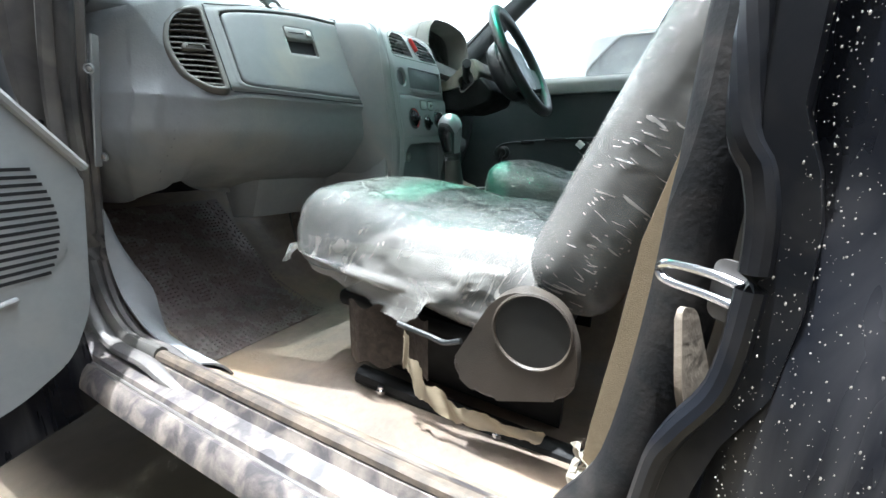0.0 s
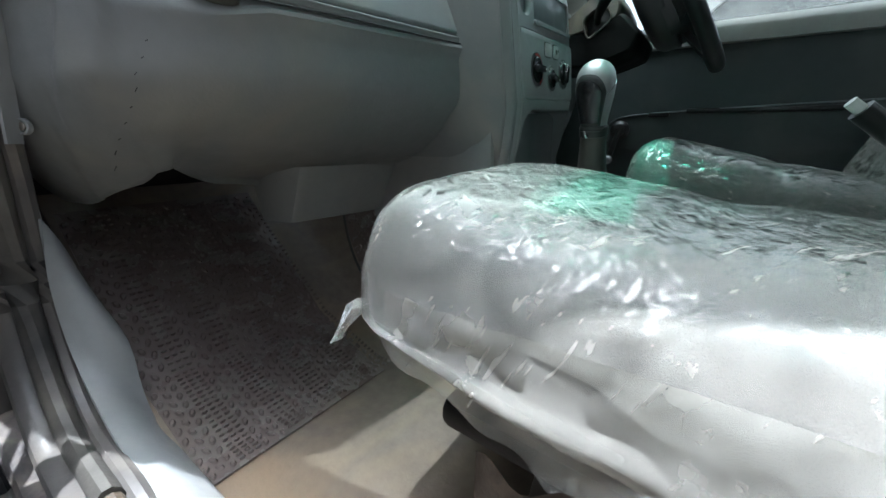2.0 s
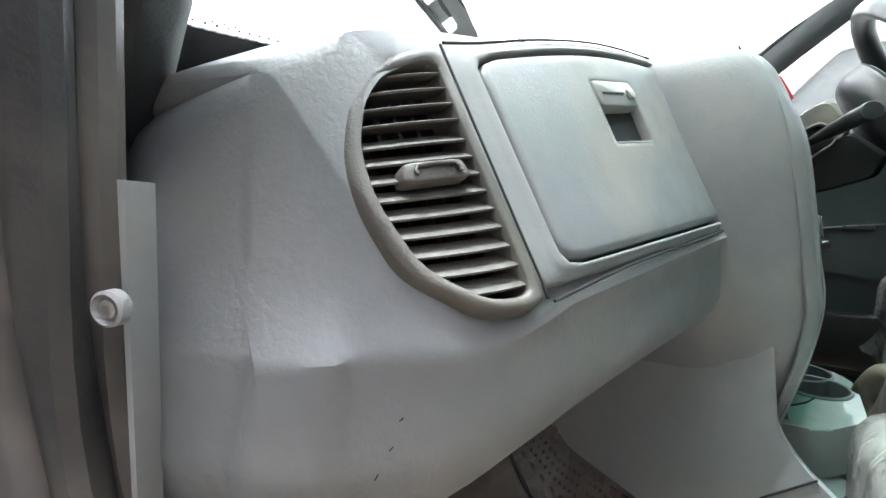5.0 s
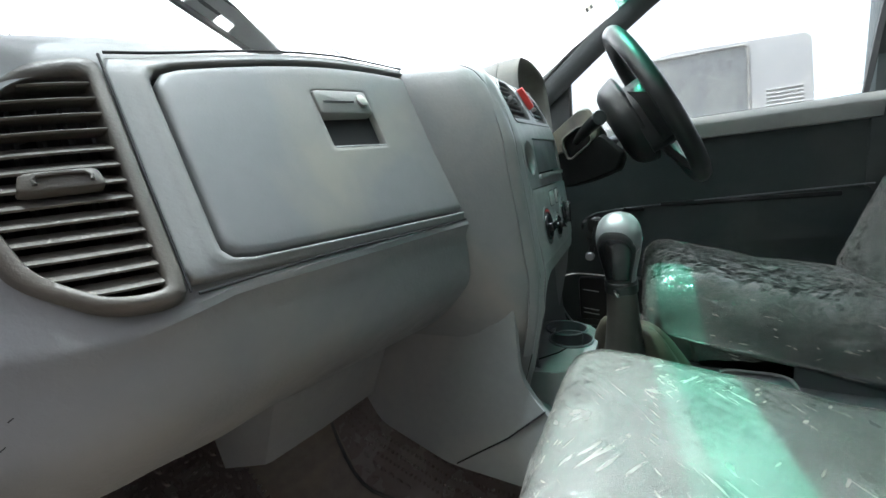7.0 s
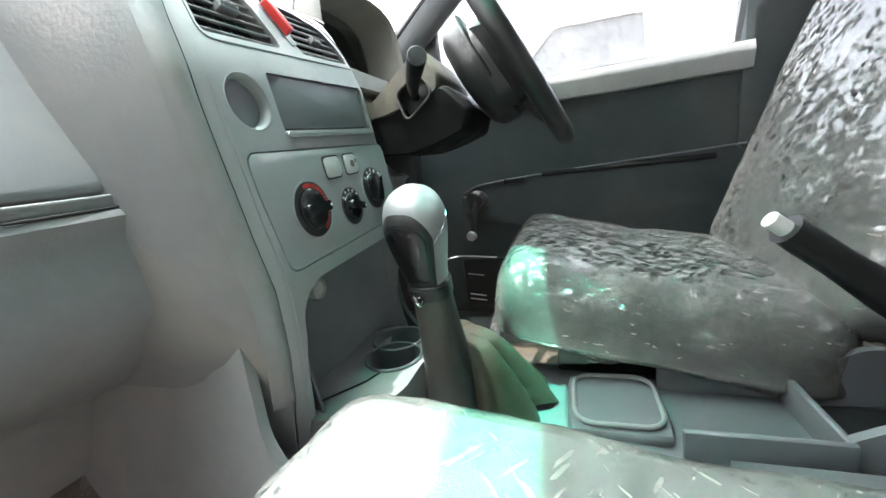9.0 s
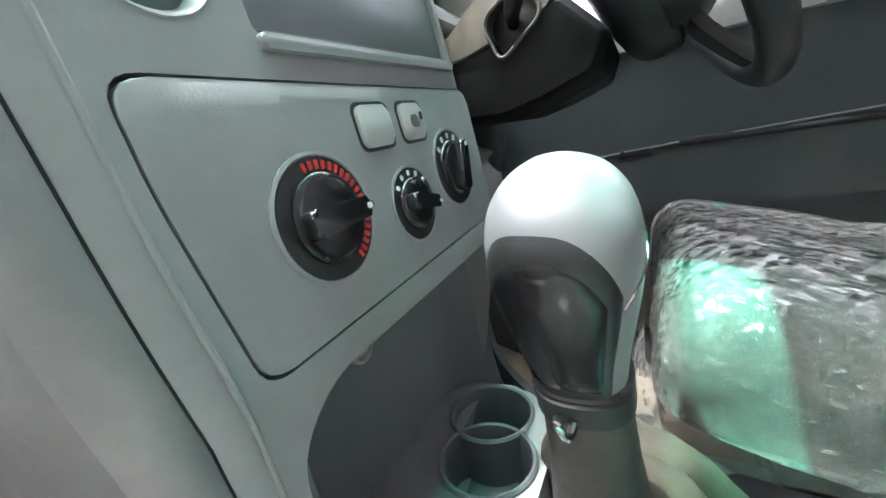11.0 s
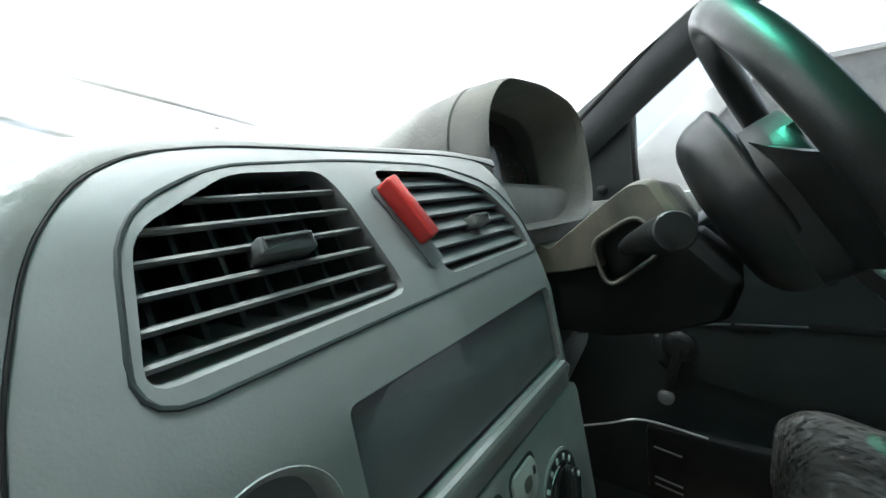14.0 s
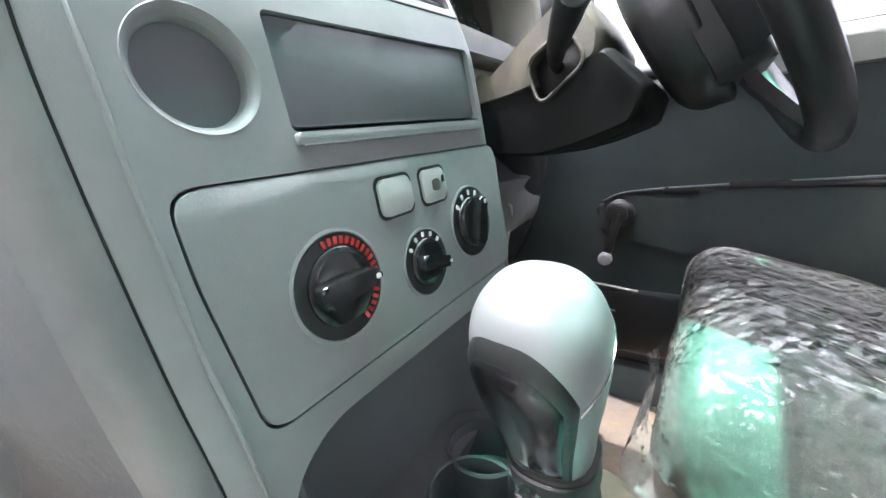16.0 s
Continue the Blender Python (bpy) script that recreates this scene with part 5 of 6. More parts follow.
part("side_panel", side_panel(-0.164), GREY, console, "smooth grey side panel", smooth=30)
part("side_panel", side_panel(0.135), DARKGREY, console, smooth=30)
part("panel_seam", tube([(-0.1955, 0.13, 0.716), (-0.1915, 0.045, 0.775), (-0.1880, -0.012, 0.826)], 0.0012, 6, smooth=0), DEEP, console)
body = part("body", loft([[Vector((-0.085 - d, y, z0)), Vector((-0.10 - d, y, 0.60)), Vector((0.18 + d, y, 0.60)), Vector((0.165 + d, y, z0)), Vector((0.15, y, z0 + 0.006)), Vector((-0.07, y, z0 + 0.006))] for y, z0, d in ((0.03, 0.80, 0.0), (-0.06, 0.79, 0.0), (-0.15, 0.770, 0.0), (-0.40, 0.752, 0.0), (-0.75, 0.748, 0.0))]), SLATE, console, "slate-grey console body")
for c in ((0.022, -0.012), (0.075, 0.004)):
    part("cup_ring", lathe([(0.036, 0.004), (0.037, 0.004), (0.0395, 0.0545), (0.0405, 0.056), (0.0390, 0.0585), (0.0365, 0.0575), (0.036, 0.004)], Matrix.Translation((c[0] - 0.005, c[1] - 0.004, 0.796)), 36, caps=False), SLATE, console, "round cup holder")
    part("cup_base", lathe([(0.036, 0.0), (0.036, 0.004), (0.001, 0.004)], Matrix.Translation((c[0] - 0.005, c[1] - 0.004, 0.797)), 24), DARKGREY, console)
part("front_flare", sheet(lambda u, v: Vector((-0.165 + 0.24 * u, 0.02 - 0.075 * math.sin(math.pi * (0.15 + 0.7 * u)) * (1 - v) + 0.012 * v, 0.775 + 0.040 * v)), 16, 6, 0.006), FASCIA, console)
tray = part("tray", cushion((0.12, 0.115, 0.02), 0.009, 6), SLATE, console)
tray.data.transform(Matrix.Translation((0.058, -0.300, 0.768)))
part("tray_rim", tube([(0.058 + x, -0.300 + y, 0.781) for x, y in rrect(0.105, 0.10, 0.024, 5)], 0.003, 8, closed=True), GREY, console)
for sx in (-0.010, 0.121):
    part("tray_wall", bm_box((0.009, 0.145, 0.040), (sx, -0.432, 0.774), bevel=0.003), SLATE, console)
part("tray_wall", bm_box((0.138, 0.009, 0.040), (0.055, -0.502, 0.774), bevel=0.003), SLATE, console)
part("brake_slot", prism(soften([(0.012, -0.66), (0.10, -0.66), (0.10, -0.515), (0.012, -0.515)], 0.012, 3), 0.004, Matrix.Translation((0, 0, 0.757))), DEEP, console)
WING = soften([(0.498, 0.757), (0.498, 0.793), (0.572, 0.832), (0.720, 0.836), (0.720, 0.757)], 0.008, 3)
for sx in (-0.004, 0.112):
    part("slot_wing", prism(WING, 0.010, frame_at((sx + 0.005, 0, 0), (0, -1, 0), (0, 0, 1)), 0.002), SLATE, console)
part("side_ledge", bm_box((0.026, 0.30, 0.006), (-0.030, -0.55, 0.766), bevel=0.002), SLATE, console)
deck = part("cup_deck", prism(soften([(-0.128, 0.072), (-0.118, -0.020), (-0.060, -0.062), (0.066, -0.062), (0.118, -0.030), (0.118, 0.072)], 0.022, 5), 0.062, Matrix.Translation((0, 0, 0.788)), 0.005), GREY, console, "solid deck round the cup holders")
cut(deck, [lathe([(0.0372, -0.02), (0.0372, 0.09)], Matrix.Translation((cx - 0.005, cy - 0.004, 0.80)), 40) for cx, cy in ((0.022, -0.012), (0.075, 0.004))])
part("deck_seam", tube([(-0.118, 0.050, 0.8512), (-0.045, -0.006, 0.8512), (-0.020, -0.016, 0.8512)], 0.0011, 6, smooth=0), DEEP, console)

# gear lever
lever = thing("gear_lever", "gear lever with silver-topped black knob and leather boot", "gear lever", (0.03, -0.10, 0.77))
axis0, axis1 = Vector((0.004, -0.108, 0.77)), Vector((-0.057, -0.103, 1.085))
up = (axis1 - axis0).normalized()


def lever_frame(h):
    p = axis0.lerp(axis1, (h - 0.77) / 0.323)
    return frame_at(p, Vector((1, 0, 0)) - up * up.x, Vector((0, 1, 0)) - up * up.y)


def oval_rings(table):
    rings = []
    for h, a, b, dx, dy in table:
        m = lever_frame(h)
        rings.append([m @ Vector((dx + a * math.copysign(abs(math.cos(t)) ** 0.8, math.cos(t)), dy + b * math.copysign(abs(math.sin(t)) ** 0.8, math.sin(t)), 0)) for t in [2 * math.pi * i / 48 for i in range(48)]])
    return rings


part("boot", loft(oval_rings([(0.765, 0.034, 0.040, 0, 0), (0.80, 0.031, 0.036, 0, 0), (0.84, 0.028, 0.032, 0, 0), (0.88, 0.025, 0.028, 0, 0), (0.92, 0.022, 0.024, 0, 0), (0.96, 0.0205, 0.022, 0, 0), (0.975, 0.0215, 0.023, 0, 0)])), LEATHER, lever, "dusty dark leather boot")
part("collar", loft(oval_rings([(0.966, 0.021, 0.0225, 0, 0), (0.967, 0.0225, 0.024, 0, 0), (0.984, 0.0225, 0.024, 0, 0), (0.986, 0.0205, 0.022, 0, 0)])), BLACK, lever)
part("clip", tube([lever_frame(0.975) @ Vector(p) for p in ((-0.022, 0.006, 0), (-0.030, 0.008, 0.004), (-0.030, 0.004, -0.006), (-0.022, 0.002, -0.004))], 0.0022, 8), CHROME, lever, "small bright clip")
KNOB = []
for p in smooth_path([(0.980, 0.0205, 0.0210), (1.00, 0.0226, 0.0234), (1.022, 0.0268, 0.0278), (1.043, 0.0302, 0.0312), (1.060, 0.0308, 0.0316), (1.075, 0.0272, 0.0280), (1.086, 0.0195, 0.0200), (1.092, 0.009, 0.009), (1.0935, 0.002, 0.002)], 5):
    KNOB.append(tuple(p))
knob = part("knob", loft(oval_rings([(h, a, b, 0, 0) for h, a, b in KNOB])), SILVER, lever, "satin silver knob cap")

def knob_at(h, t, grow):
    """A place on the knob's skin at height h and angle t, raised by grow."""
    a, b = lerp_table(KNOB, h)
    c, d = math.cos(t), math.sin(t)
    return lever_frame(h) @ Vector(((a + grow) * math.copysign(abs(c) ** 0.8, c), (b + grow) * math.copysign(abs(d) ** 0.8, d), 0))


def knob_side(s, shrink, grow):
    """The soft inset on one side: an arch that narrows towards the collar."""
    mid = (math.pi if s < 0 else 0) + 0.22 * s

    def fn(u, v):
        w = (u - 0.5) * 2
        top = 1.072 - shrink * 0.006 - 0.030 * abs(w) ** 2.6
        low = 0.984 + shrink * 0.004
        h = low + (top - low) * v
        half = (1.02 - 0.10 * (1 - v)) * (1 - 0.18 * shrink)
        edge = max(abs(w), abs(2 * v - 1)) ** 10
        return knob_at(h, mid + w * half, grow * (1 - edge))
    return sheet(fn, 28, 28, 0.0016)


for s in (-1, 1):
    inset_ob = part("grip_inset", knob_side(s, 0.0, 0.0018), BLACK, knob, "dark soft grip inset", smooth=60)
    part("grip_pad", knob_side(s, 1.0, 0.0026), GLOSS, inset_ob, smooth=60)
part("cap_seam", tube([knob_at(1.036 + 0.034 * (k / 12) ** 0.8, -2.32 + 1.9 * k / 12, 0.0003) for k in range(13)], 0.0007, 6, smooth=2), CHROME, knob, "bright seam of the silver cap")
part("seam_ring", loft(oval_rings([(0.977, 0.0225, 0.0225, 0, 0), (0.978, 0.0242, 0.0242, 0, 0), (0.982, 0.0242, 0.0242, 0, 0), (0.983, 0.022, 0.022, 0, 0)])), BLACK, knob)

# leather skirt drawn down round the foot of the lever
def skirt(u, v):
    a = 2 * math.pi * u
    fold = abs(math.sin(2.5 * a + 0.9 + 0.8 * v)) ** 0.6 - 0.6
    r = 0.001 + 0.030 * min(1, v * 9) ** 0.6 + 0.046 * v ** 0.9 + 0.019 * min(1, 3 * v) * fold + 0.004 * v * math.sin(9 * a + 3 * v)
    c = Vector((0.014, -0.112, 0.902)).lerp(Vector((0.052, -0.135, 0.776)), v)
    return c + Vector((r * math.cos(a), r * 1.1 * math.sin(a), 0.006 * v * math.sin(7 * a + 2) + 0.008 * math.sin(a) * (1 - v)))


part("skirt", sheet(skirt, 72, 20), SKIRT, lever, "olive-tan folded leather skirt", smooth=60)
# hand brake
brake = thing("hand_brake", "black hand brake lever with a pale release button", "hand brake", (0.06, -0.66, 0.78))
hb0, hb1 = Vector((0.065, -0.70, 0.80)), Vector((0.024, -0.452, 1.000))
part("lever", tube([hb0, hb0.lerp(hb1, 0.35), hb0.lerp(hb1, 0.7), hb1], lambda s: 0.016 + 0.005 * math.sin(math.pi * min(1, s * 1.3)), 16), BLACK, brake)
part("button", tube([hb1, hb1 + (hb1 - hb0).normalized() * 0.018], 0.0085, 14, smooth=0), WHITE, brake, "pale release button")
part("gaiter", lathe([(0.042, 0), (0.036, 0.03), (0.024, 0.065), (0.018, 0.075)], Matrix.Translation((0.068, -0.69, 0.755)), 20), RUBBER, brake)

buckle = thing("seat_belt_buckle", "black seat belt buckle with a red button", "belt buckle", (0.12, -0.62, 0.80))
part("stalk", tube([(0.125, -0.70, 0.74), (0.12, -0.67, 0.82), (0.115, -0.65, 0.885)], 0.009, 8), BLACK, buckle)
part("housing", bm_box((0.025, 0.045, 0.07), (0.114, -0.645, 0.905), (18, 0, 0), 0.006), BLACK, buckle)
part("release", bm_box((0.018, 0.035, 0.010), (0.113, -0.636, 0.942), (18, 0, 0), 0.003), RED, buckle, "red release button")


# ---- steering ----
wheel = thing("steering_wheel", "black three-spoke steering wheel", "steering wheel", (0.37, -0.10, 1.22))
WC, WR = Vector((0.372, -0.168, 1.292)), 0.188
m_wheel = frame_at(WC, (1, 0, 0), (0, 0.47, 0.88))
part("rim", tube([m_wheel @ Vector((WR * math.cos(t), WR * math.sin(t), 0)) for t in [2 * math.pi * i / 56 for i in range(56)]], 0.0185, 14, up=m_wheel.col[2].xyz, closed=True, flat=0.95), BLACK, wheel, "black moulded rim")
for a, wide in ((193, 2.4), (270, 1.3), (347, 2.4)):
    t = radians(a)
    part("spoke", loft([[m_wheel @ Vector((r * math.cos(t) - w * math.sin(t), r * math.sin(t) + w * math.cos(t), d)) for w, d in ((-hw, z - 0.008), (hw, z - 0.008), (hw * 0.8, z + 0.006), (-hw * 0.8, z + 0.006))] for r, hw, z in ((0.05, 0.030 * wide, -0.034), (0.11, 0.026 * wide, -0.024), (0.15, 0.022 * wide, -0.012), (0.180, 0.019 * wide, 0.0))]), BLACK, wheel)
hub = part("hub", prism(soften([(-0.095, -0.09), (0.095, -0.09), (0.112, 0.03), (0.07, 0.072), (-0.07, 0.072), (-0.112, 0.03)], 0.035, 5), 0.05, m_wheel @ Matrix.Translation((0, -0.005, -0.055)), 0.014, seg=4), BLACK, wheel, "padded black centre")
part("hub_back", lathe([tuple(p)[:2] for p in smooth_path([(0.055, -0.100, 0), (0.085, -0.094, 0), (0.102, -0.080, 0), (0.108, -0.060, 0), (0.104, -0.042, 0), (0.03, -0.035, 0)], 4)], m_wheel, 40), BLACK, wheel, smooth=80)

column = thing("steering_column", "dusty steering column shroud with stalks", "steering column", (0.37, 0.05, 1.15))
ax_c = -m_wheel.col[2].xyz.normalized()


UPPER = [(0.095, 1.232), (0.080, 1.222), (0.010, 1.275), (-0.018, 1.294), (-0.036, 1.295), (-0.060, 1.252), (-0.058, 1.226), (-0.020, 1.212), (0.055, 1.196), (0.12, 1.19)]
LOWER = [(0.12, 1.196), (0.050, 1.200), (-0.022, 1.214), (-0.064, 1.236), (-0.108, 1.190), (-0.096, 1.154), (-0.040, 1.135), (0.012, 1.124), (0.12, 1.13)]


def shroud_half(outline, x0, x1):
    """Half of the shroud: its side outline in y and z, carried across and rounded."""
    pts = soften(outline, 0.008, 4)
    cy, cz = sum(p[0] for p in pts) / len(pts), sum(p[1] for p in pts) / len(pts)
    ends = ((0.0, 0.90), (0.0025, 0.945), (0.008, 0.98), (0.018, 1.0))
    steps = [(x0 + d, k) for d, k in ends] + [(x1 - d, k) for d, k in ends[::-1]]
    return loft([[(x, cy + (y - cy) * k, cz + (z - cz) * k) for y, z in pts] for x, k in steps])


upper = part("shroud", shroud_half(UPPER, 0.252, 0.470), COLUMN, column, "tan dust over dark grey shroud", smooth=50)
# the lower half's near-black colour holds the shade below the column
lower = part("lower_shroud", shroud_half(LOWER, 0.254, 0.468), RAILM, column, "lower half of the shroud, its shade painted black", smooth=50)
m_st = frame_at((0.250, -0.006, 1.224), (0, -0.78, 0.62), (0, 0.62, 0.78))
if m_st.col[2].x > 0:
    m_st = m_st @ Matrix.Rotation(math.pi, 4, "X")
hollow = soften([(-0.038, -0.024), (0.030, -0.026), (0.036, 0.018), (-0.020, 0.026)], 0.016, 5)
for half in (upper, lower):
    cut(half, [prism([(x * 0.94, y * 0.94) for x, y in hollow], 0.05, m_st @ Matrix.Translation((0, 0, -0.03)))])
part("stalk_ring", tube([m_st @ Vector((x, y, 0.001)) for x, y in hollow], 0.0022, 8, closed=True, up=(1, 0, 0)), COLUMN, column, "raised rim of the stalk opening")
part("stalk_gaiter", prism([(x * 0.9, y * 0.9) for x, y in hollow], 0.006, m_st @ Matrix.Translation((0, 0, -0.026)), 0.002), BLACK, column)
stalk = part("stalk", tube([(0.280, -0.004, 1.224), (0.245, -0.012, 1.226), (0.20, -0.030, 1.234), (0.155, -0.052, 1.243), (0.128, -0.066, 1.248)], lambda s: 0.0075 + 0.006 * min(1, max(0, (s - 0.2) * 1.8)), 16), BLACK, column, "black indicator stalk")
part("tip", tube([(0.130, -0.065, 1.2476), (0.1215, -0.0695, 1.2495), (0.1205, -0.070, 1.2497)], lambda s: 0.0142 - 0.003 * max(0.0, s - 0.6), 16, smooth=0), BLACK, stalk)
part("stalk", tube([(0.44, -0.04, 1.228), (0.52, -0.055, 1.238), (0.60, -0.07, 1.246)], lambda s: 0.008 + 0.005 * s, 12), BLACK, column)
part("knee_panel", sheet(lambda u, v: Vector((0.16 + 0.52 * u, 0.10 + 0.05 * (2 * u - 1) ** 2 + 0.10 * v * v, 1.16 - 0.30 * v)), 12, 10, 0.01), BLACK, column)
part("ignition", lathe([(0.02, 0), (0.02, 0.012), (0.012, 0.016), (0.001, 0.016)], frame_at((0.428, -0.02, 1.19), (0, 0.47, 0.88), (0, 0.88, -0.47)), 20), BLACK, column)

# instrument hood
cluster = thing("instrument_cluster", "hooded instrument cluster with a clear lens", "instrument cluster", (0.36, 0.12, 1.28))
HOODM = material("hood_plastic", (0.12, 0.125, 0.12), 0.55, vary=0.1, bump=0.4, bump_scale=250, dirt=DUST, dirt_amount=0.3)
HOOD = soften([(-0.128, -0.090), (0.095, -0.086), (0.150, -0.062), (0.160, 0.0), (0.150, 0.070), (0.110, 0.090), (0.010, 0.094), (-0.100, 0.078), (-0.146, 0.038), (-0.160, -0.015), (-0.152, -0.070)], 0.035, 6)


def hood_ring(y, k, dz=0.0, lean=0.10):
    return [Vector((0.315 + x * k, y + 0.004 + (z * k) * lean, 1.341 + z * k + dz)) for x, z in HOOD]


part("hood", loft([hood_ring(0.094, 0.985), hood_ring(0.087, 0.995), hood_ring(0.084, 1.015), hood_ring(0.088, 1.035), hood_ring(0.098, 1.045), hood_ring(0.126, 1.050), hood_ring(0.127, 1.038), hood_ring(0.130, 1.038), hood_ring(0.131, 1.055), hood_ring(0.20, 1.045, -0.006), hood_ring(0.28, 0.98, -0.020), hood_ring(0.36, 0.86, -0.045), hood_ring(0.42, 0.70, -0.075)], caps=False), HOODM, cluster, "grey instrument hood with a front rim", smooth=50)
part("bezel", loft([hood_ring(0.0935, 0.986), hood_ring(0.15, 0.94, -0.002), hood_ring(0.195, 0.86, -0.003)], caps=False), HOODM, cluster, smooth=50)
part("loose_film", sheet(lambda u, v: Vector((0.178 + 0.045 * u + 0.006 * math.sin(7 * v), 0.115 + 0.03 * u + 0.008 * math.sin(5 * u + 4 * v), 1.275 + 0.060 * v * (1 - 0.4 * u))), 8, 8), FILMTOP, cluster, "scrap of clear protective film")
base = cushion((0.50, 0.22, 0.13), 0.03, 6)
bmesh.ops.transform(base, matrix=Matrix.Translation((0.345, 0.230, 1.248)), verts=base.verts)
part("base", base, HOODM, cluster)
part("dial_panel", loft([hood_ring(0.192, 0.875, -0.003), hood_ring(0.200, 0.875, -0.003)]), BLACK, cluster)
part("lens", loft([hood_ring(0.165, 0.925, -0.002), hood_ring(0.168, 0.922, -0.002)]), LENS, cluster)
for cx, r in ((-0.07, 0.048), (0.055, 0.048), (0.13, 0.026), (-0.135, 0.022)):
    g = part("gauge", lathe([(r, 0), (r, 0.004), (r * 0.93, 0.006), (r * 0.9, 0.002), (0.001, 0.002)], frame_at((0.312 + cx * 0.9, 0.192, 1.335), (1, 0, 0), (0, 0.25, 0.97)), 28), DARKGREY, cluster)
    for i in range(9):
        a = radians(-130 + 260 * i / 8)
        mm = frame_at((0.312 + cx * 0.9, 0.192, 1.335), (1, 0, 0), (0, 0.25, 0.97)) @ Matrix.Rotation(a, 4, "Z") @ Matrix.Translation((0, r * 0.75, 0.0022))
        part("mark", prism(rrect(0.0016, r * 0.16, 0.0005, 2), 0.0003, mm), WHITE, g)
    part("needle", prism([(-0.001, 0), (0.001, 0), (0.0004, r * 0.7), (-0.0004, r * 0.7)], 0.0006, frame_at((0.312 + cx * 0.9, 0.191, 1.335), (1, 0, 0), (0, 0.25, 0.97)) @ Matrix.Rotation(2.2, 4, "Z") @ Matrix.Translation((0, 0, 0.004))), RED, g)

# ---- seats ----
def wrinkle(p, k, s):
    return noise.noise(p * s) * k + abs(noise.noise(p * s * 2.1 + Vector((3, 1, 2)))) * k


def seat_shape(grow, w, l, h, lean=0.0, rise=0.0):
    def fn(p):
        t = p.y / l + 0.5
        q = p.copy()
        q.x *= 1.02 - lean * max(0.0, p.z / h + 0.5) ** 1.5
        q.z += 0.012 * (1 - (2 * p.x / w) ** 2) * (p.z > 0) + 0.03 * t ** 2 * (p.z > 0)
        low = max(0.0, min(1.0, -2 * p.z / h))
        q.y -= 0.05 * max(0, t - 0.6) * 2.0 * low
        q.z += (0.085 * t + rise * (1 - t)) * low
        q.z -= 0.012 * max(0, 1 - abs(t - 0.45) / 0.12) * (p.z > 0) * 0.6
        if grow:
            q += p.normalized() * (0.004 + wrinkle(p, 0.006, 9))
        return q
    return fn


def back_shape(grow, w, h):
    def fn(p):
        t = max(0.0, p.z / h + 0.5)
        q = p.copy()
        q.x *= 1 - 0.16 * t ** 2.5
        q.y += 0.012 * math.cos(2 * p.x / w) * (p.y > 0)
        if grow:
            q += p.normalized() * (0.004 + wrinkle(p, 0.006, 8))
        return q
    return fn


def seat(name, label, cx, front, top, width, film_label, L, skin, back_skin):
    s = thing(name, label, "car seat", (cx, front - 0.27, FLOOR_Z + 0.02))
    H = 0.165
    m = pose(cx, front - L / 2, top - H / 2 - (0.020 if cx > 0 else 0.0), 3 if cx < 0 else 8, 0, 0)
    for nm, grow, mt, lb in (("seat_cushion", 0, FABRIC, "dark grey cloth seat cushion"), ("cushion_film", 1, skin, film_label)):
        bm = cushion((width, L, H), 0.055, 22 if grow else 14, seat_shape(grow, width, L, H, 0.15 if cx < 0 else 0.04, 0.0 if cx < 0 else 0.035))
        bmesh.ops.transform(bm, matrix=m, verts=bm.verts)
        part(nm, bm, mt, s, lb, smooth=80)
    W2, H2, D2 = width - 0.02, 0.66, 0.125
    mb = pose(cx, front - L + (0.016 if cx < 0 else -0.015), top - 0.10, 25 if cx < 0 else 20, 0, 0) @ Matrix.Translation((0, 0, H2 / 2))
    for nm, grow, mt, lb in (("backrest", 0, FABRIC, "dark grey cloth backrest"), ("backrest_film", 1, back_skin, "clear plastic film drawn tight over the backrest")):
        bm = cushion((W2, D2, H2), 0.052, 22 if grow else 14, back_shape(grow, W2, H2))
        bmesh.ops.transform(bm, matrix=mb, verts=bm.verts)
        part(nm, bm, mt, s, lb, smooth=80)
    hr = cushion((0.26, 0.10, 0.17), 0.045, 8)
    bmesh.ops.transform(hr, matrix=mb @ Matrix.Translation((0, 0.0, H2 / 2 + 0.10)), verts=hr.verts)
    part("headrest", hr, FABRIC, s)
    for sx in (-1, 1):
        part("headrest_post", tube([mb @ Vector((0.07 * sx, 0, H2 / 2 - 0.02)), mb @ Vector((0.07 * sx, 0, H2 / 2 + 0.05))], 0.006, 8, smooth=0), CHROME, s)
        x = cx + sx * (width / 2 - 0.035)
        rail = part("slide_rail", tube([(x, front - 0.14, 0.572), (x, front - 0.30, 0.562), (x, front - 0.54, 0.552)], 0.019, 10, flat=0.9, smooth=2), RAILM, s, "black steel slide rail")
        for yy in (front - 0.20, front - 0.42):
            part("bolt", lathe([(0.009, -0.004), (0.009, 0.002), (0.006, 0.003), (0.006, 0.009), (0.001, 0.009)], Matrix.Translation((x - 0.018 * (sx < 0), yy, 0.566)), 8), CHROME, rail, "bright bolt head")
        xr = cx + sx * (width / 2 - 0.085)
        side = [(front - 0.16, 0.58), (front - 0.50, 0.565), (front - 0.50, 0.72), (front - 0.18, 0.72)]
        part("riser", loft([[(xr + d, y, z) for y, z in side] for d in (-0.012, 0.012)]), RAILM, s)
    part("seat_pan", bm_box((width - 0.07, 0.40, 0.03), (cx, front - 0.29, top - H - 0.005), (3, 0, 0), 0.01), RAILM, s)
    return s


